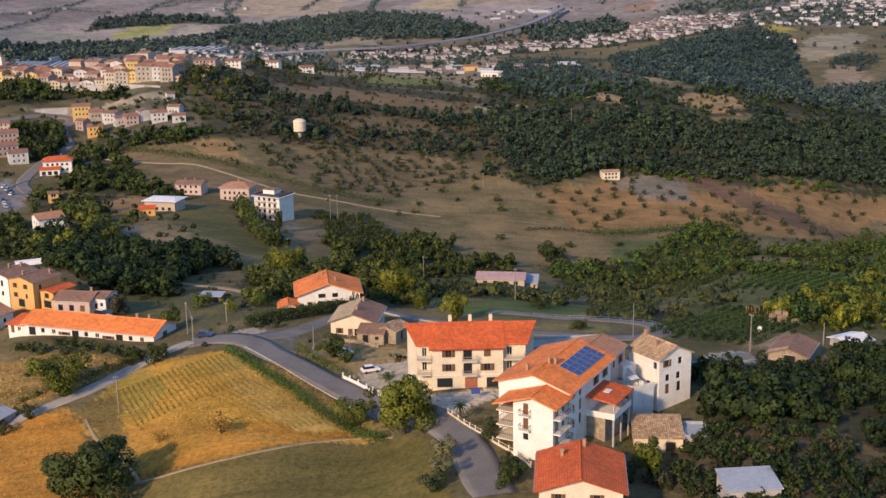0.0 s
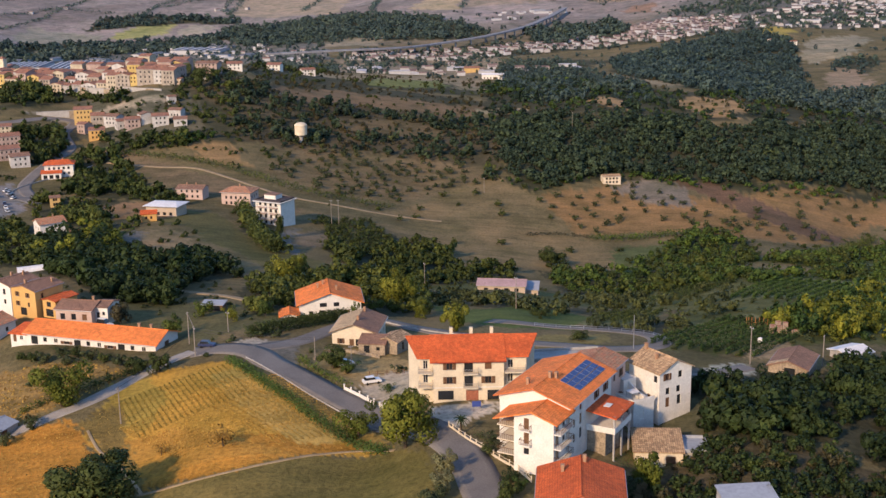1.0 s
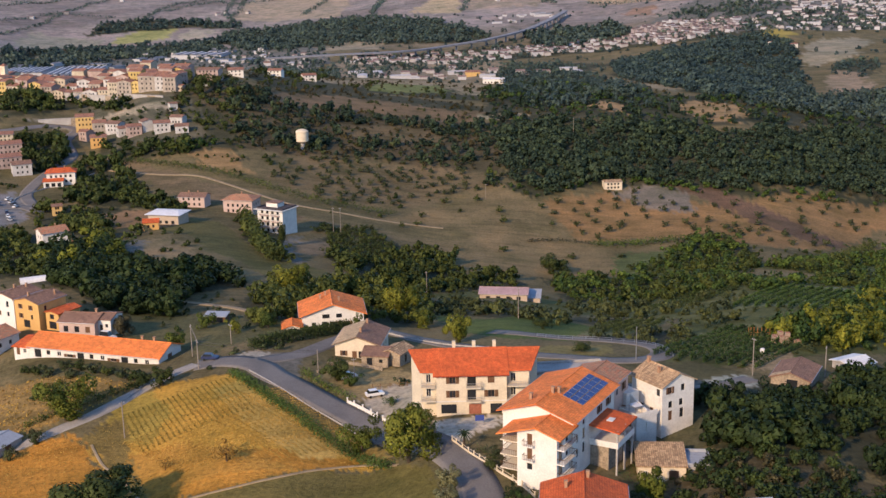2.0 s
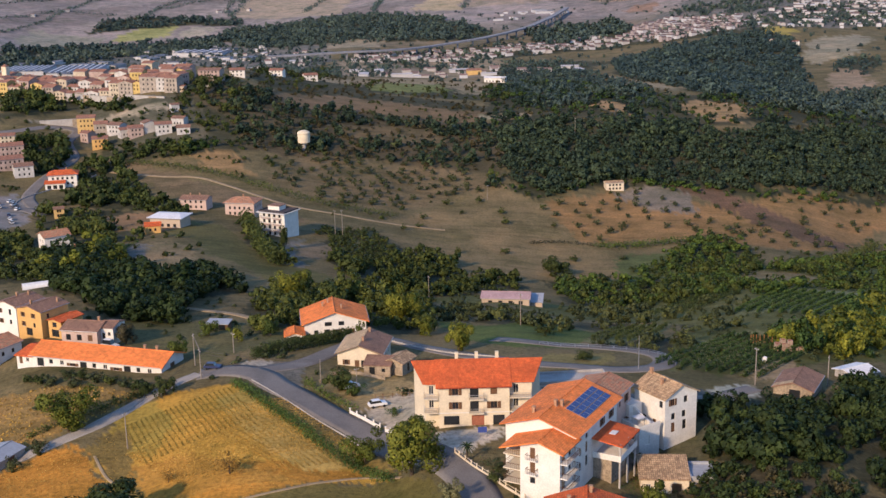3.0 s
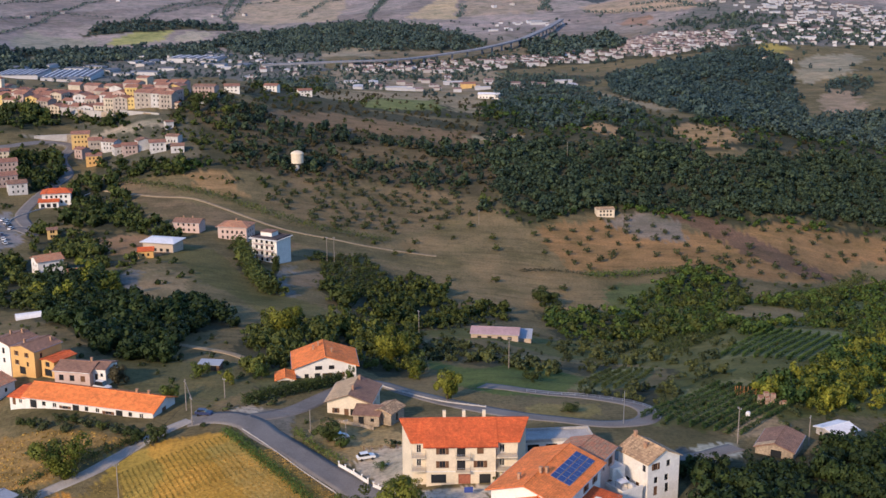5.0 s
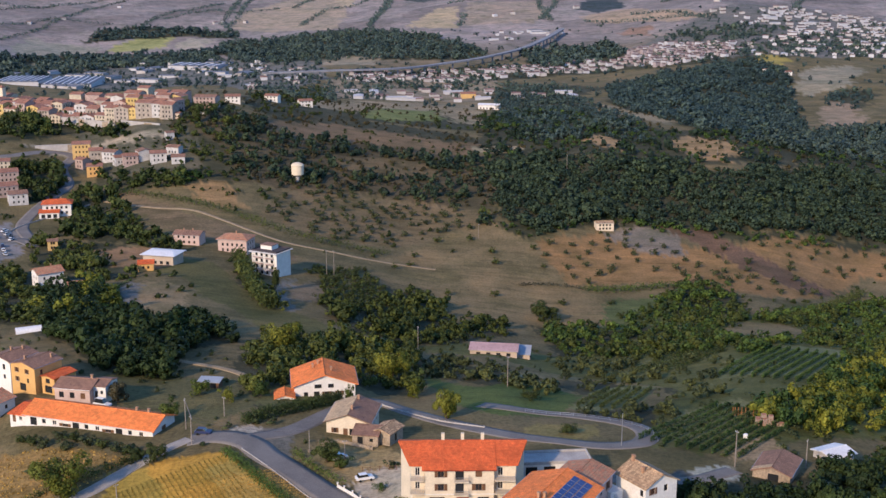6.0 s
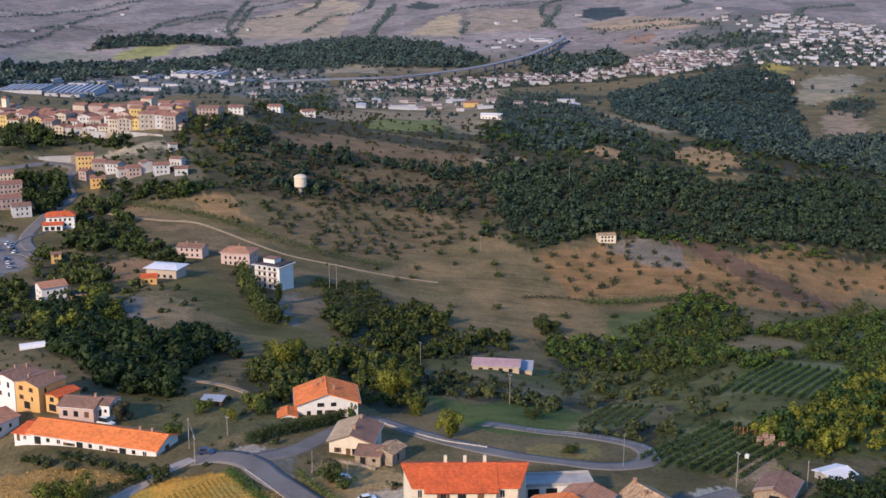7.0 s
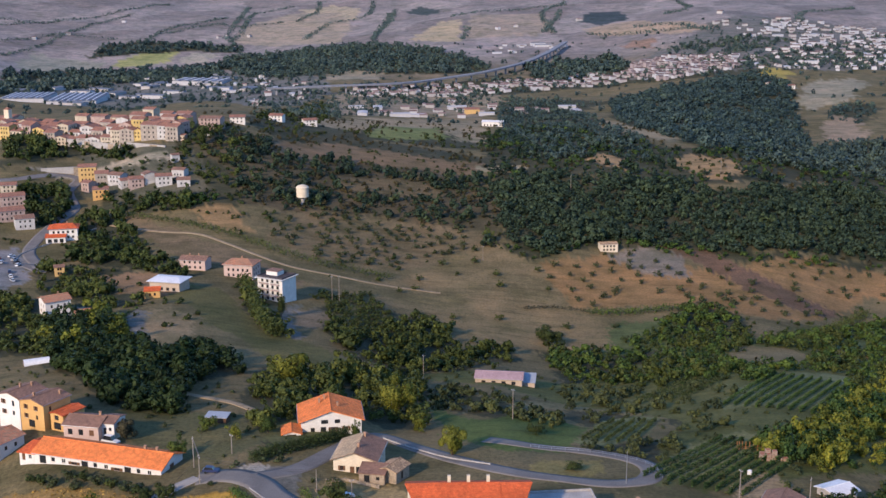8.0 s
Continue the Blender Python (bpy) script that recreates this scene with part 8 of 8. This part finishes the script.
# ---- walls, fences and gates ----
def fence(points, label, post_h=1.3, rail=True, gap=2.0, thick=0.16, material=None, solid=0.0):
    line = curve_through(points, gap)
    x, y = line[0]
    root = thing("fence", x, y, ground(x, y), 0, label, "fence")
    o = Vector((x, y, ground(x, y)))
    pts = [Vector((*q, ground(*q))) - o for q in line]
    for p in pts:
        bm = bmesh.new()
        add_box(bm, p.x - thick / 2, p.x + thick / 2, p.y - thick / 2, p.y + thick / 2, p.z - 0.6, p.z + post_h)
        add_box(bm, p.x - thick * 0.7, p.x + thick * 0.7, p.y - thick * 0.7, p.y + thick * 0.7, p.z + post_h, p.z + post_h + 0.06)
        part("post", bm, material or CONCRETE, root)
    for a, b in zip(pts, pts[1:]):
        if rail:
            for hgt in (0.45, 0.95):
                bm = bmesh.new()
                add_tube(bm, a + Vector((0, 0, hgt)), b + Vector((0, 0, hgt)), 0.04, 0.04, 5)
                part("rail", bm, material or CONCRETE, root)
        if solid:
            bm = bmesh.new()
            n = Vector((-(b - a).y, (b - a).x, 0)).normalized() * 0.08
            ring = [a - n, b - n, b + n, a + n]
            lo = [bm.verts.new(v - Vector((0, 0, 0.8))) for v in ring]
            hi = [bm.verts.new(v + Vector((0, 0, solid))) for v in ring]
            bm.faces.new(hi)
            for i in range(4):
                bm.faces.new((lo[i], lo[(i + 1) % 4], hi[(i + 1) % 4], hi[i]))
            part("panel", bm, material or CONCRETE, root)


fence([(0.4, 219.5), (3.4, 213.0), (6.4, 208.0), (9.4, 203.0), (12.6, 198.5), (14.5, 194)], "pale concrete post and rail fence along the road", 1.1, True, 1.9, 0.2, CREAM, 0.35)
fence([(-22.5, 252.6), (-18.9, 248.8), (-15.5, 244.0)], "white yard wall with gate posts beside the road", 1.4, False, 2.2, 0.3, WHITE, 0.9)
fence([(-14.2, 242.0), (-11.4, 238.0), (-8.0, 232.0)], "white yard wall with gate posts beside the road", 1.2, False, 2.2, 0.3, WHITE, 0.8)
fence([(-29.0, 277.5), (-24.5, 279.5), (-19.5, 278.0), (-16.0, 276.5)], "low tan stone wall round the garden patio", 0.9, False, 2.4, 0.3, STONE, 0.8)
fence([(-31.0, 271.5), (-27.0, 272.5), (-23.0, 271.0)], "low tan stone terrace wall in the garden", 0.6, False, 2.4, 0.3, STONE, 0.5)
fence([(-17.5, 262.5), (-13.5, 263.0), (-9.5, 262.0)], "dark wooden fence by the parking yard", 1.1, True, 1.8, 0.14, WOOD)
fence([(54.5, 279.0), (54.0, 290.0), (48.5, 300.0), (37.0, 309.5), (24.0, 311.0)], "grey metal guard rail along the hairpin", 0.75, True, 3.0, 0.12, METAL)
fence([(-17.0, 321.5), (-8.0, 311.5), (2.0, 299.0), (12.0, 290.5)], "low pale wall along the back road", 0.5, False, 3.0, 0.25, CONCRETE, 0.45)
fence([(81.0, 311.5), (87.4, 310.2), (94.0, 309.5)], "row of bare orange-brown stakes behind the crates", 2.4, True, 0.9, 0.14, STAKE_WOOD)
fence([(-210, 720), (-236, 668), (-232, 640)], "low pale wall along the village road", 0.7, False, 5.0, 0.3, CONCRETE, 0.6)

fence([(-47.0, 271.5), (-39.6, 261.0), (-29.6, 247.6), (-22.8, 240.2), (-17.2, 232.2)], "low pale kerb wall between road and hedge", 0.3, False, 4.0, 0.24, CONCRETE, 0.3)

# ---- cars ----
def paint(name, colour):
    m, t, p = nodes_of(name)
    p.inputs["Base Color"].default_value = (*colour, 1)
    p.inputs["Roughness"].default_value, p.inputs["Metallic"].default_value = 0.3, 0.1
    return m


PAINTS = {"white": paint("white car paint", (0.7, 0.7, 0.7)), "dark blue": paint("dark blue car paint", (0.03, 0.04, 0.1)), "silver": paint("silver car paint", (0.45, 0.46, 0.48)), "dark grey": paint("dark grey car paint", (0.06, 0.06, 0.065)), "red": paint("red car paint", (0.35, 0.03, 0.02))}
RUBBER = surface("black rubber", (0.02, 0.02, 0.02), 0.9)


def car(x, y, turn, colour, label, long=4.2, tall=1.45):
    root = thing("car", x, y, ground(x, y) + 0.28, turn, label, "car", "parked cars")
    bm = bmesh.new()
    side = [(u * long, z) for u, z in ((-0.5, 0.22), (-0.5, 0.72), (-0.42, 0.86), (0.2, 0.9), (0.46, 0.74), (0.5, 0.6), (0.5, 0.22))]
    rows = [[bm.verts.new((u, s * 0.86, z)) for u, z in side] for s in (-1, 1)]
    for i in range(len(side)):
        j = (i + 1) % len(side)
        bm.faces.new((rows[0][i], rows[1][i], rows[1][j], rows[0][j]))
    bm.faces.new(rows[0])
    bm.faces.new(rows[1][::-1])
    part("body", bm, PAINTS[colour], root)
    for nm, k, z0, z1, mat in (("cabin", 0.74, 0.87, tall - 0.05, GLASS), ("roof", 0.66, tall - 0.06, tall, PAINTS[colour])):
        bm = bmesh.new()
        v = add_box(bm, -0.42 * long, 0.2 * long, -0.8, 0.8, z0, z1)
        for c in v:
            if c.co.z > z0 + 0.02 or nm == "roof":
                c.co.x = c.co.x * 0.72 - 0.03 * long
                c.co.y *= 0.86
        part(nm, bm, mat, root)
    for u in (-0.3, 0.31):
        for s in (-1, 1):
            bm = bmesh.new()
            add_tube(bm, (u * long, s * 0.7, 0.05), (u * long, s * 0.88, 0.05), 0.32, 0.32, 12)
            part("wheel", bm, RUBBER, root)


car(-16.7, 257.5, 20, "white", "white hatchback parked in the gravel yard")
car(-59.0, 285.5, -8, "dark blue", "dark blue car parked at the junction")
car(-91.5, 311.5, -25, "white", "white van parked behind the long building", 5.2, 2.1)
car(-23.5, 268.5, 30, "white", "white car half hidden in the garden")
for k, (x, y) in enumerate(((-240, 657), (-236, 650), (-233, 644), (-230, 638), (-244, 648), (-240, 641), (-229, 622), (-225, 612), (-221, 603))):
    car(x, y, 60 + 8 * k, ("white", "silver", "dark grey", "white", "red", "silver", "dark blue", "white", "silver")[k], ("white", "silver", "dark grey", "white", "red", "silver", "dark blue", "white", "silver")[k] + " car parked beside the village road")


def blue_board(x, y):
    root = thing("sign_board", x, y, ground(x, y), 5, "blue board on posts by the entrance yard", "sign")
    part("board", box_mesh(-0.9, 0.9, -0.05, 0.05, 1.0, 2.2), PAINTS_BLUE, root)
    for s in (-0.7, 0.7):
        part("post", box_mesh(s - 0.05, s + 0.05, -0.04, 0.04, -0.5, 2.2), METAL, root)


PAINTS_BLUE = paint("blue board paint", (0.05, 0.08, 0.3))
blue_board(6.0, 227.0)
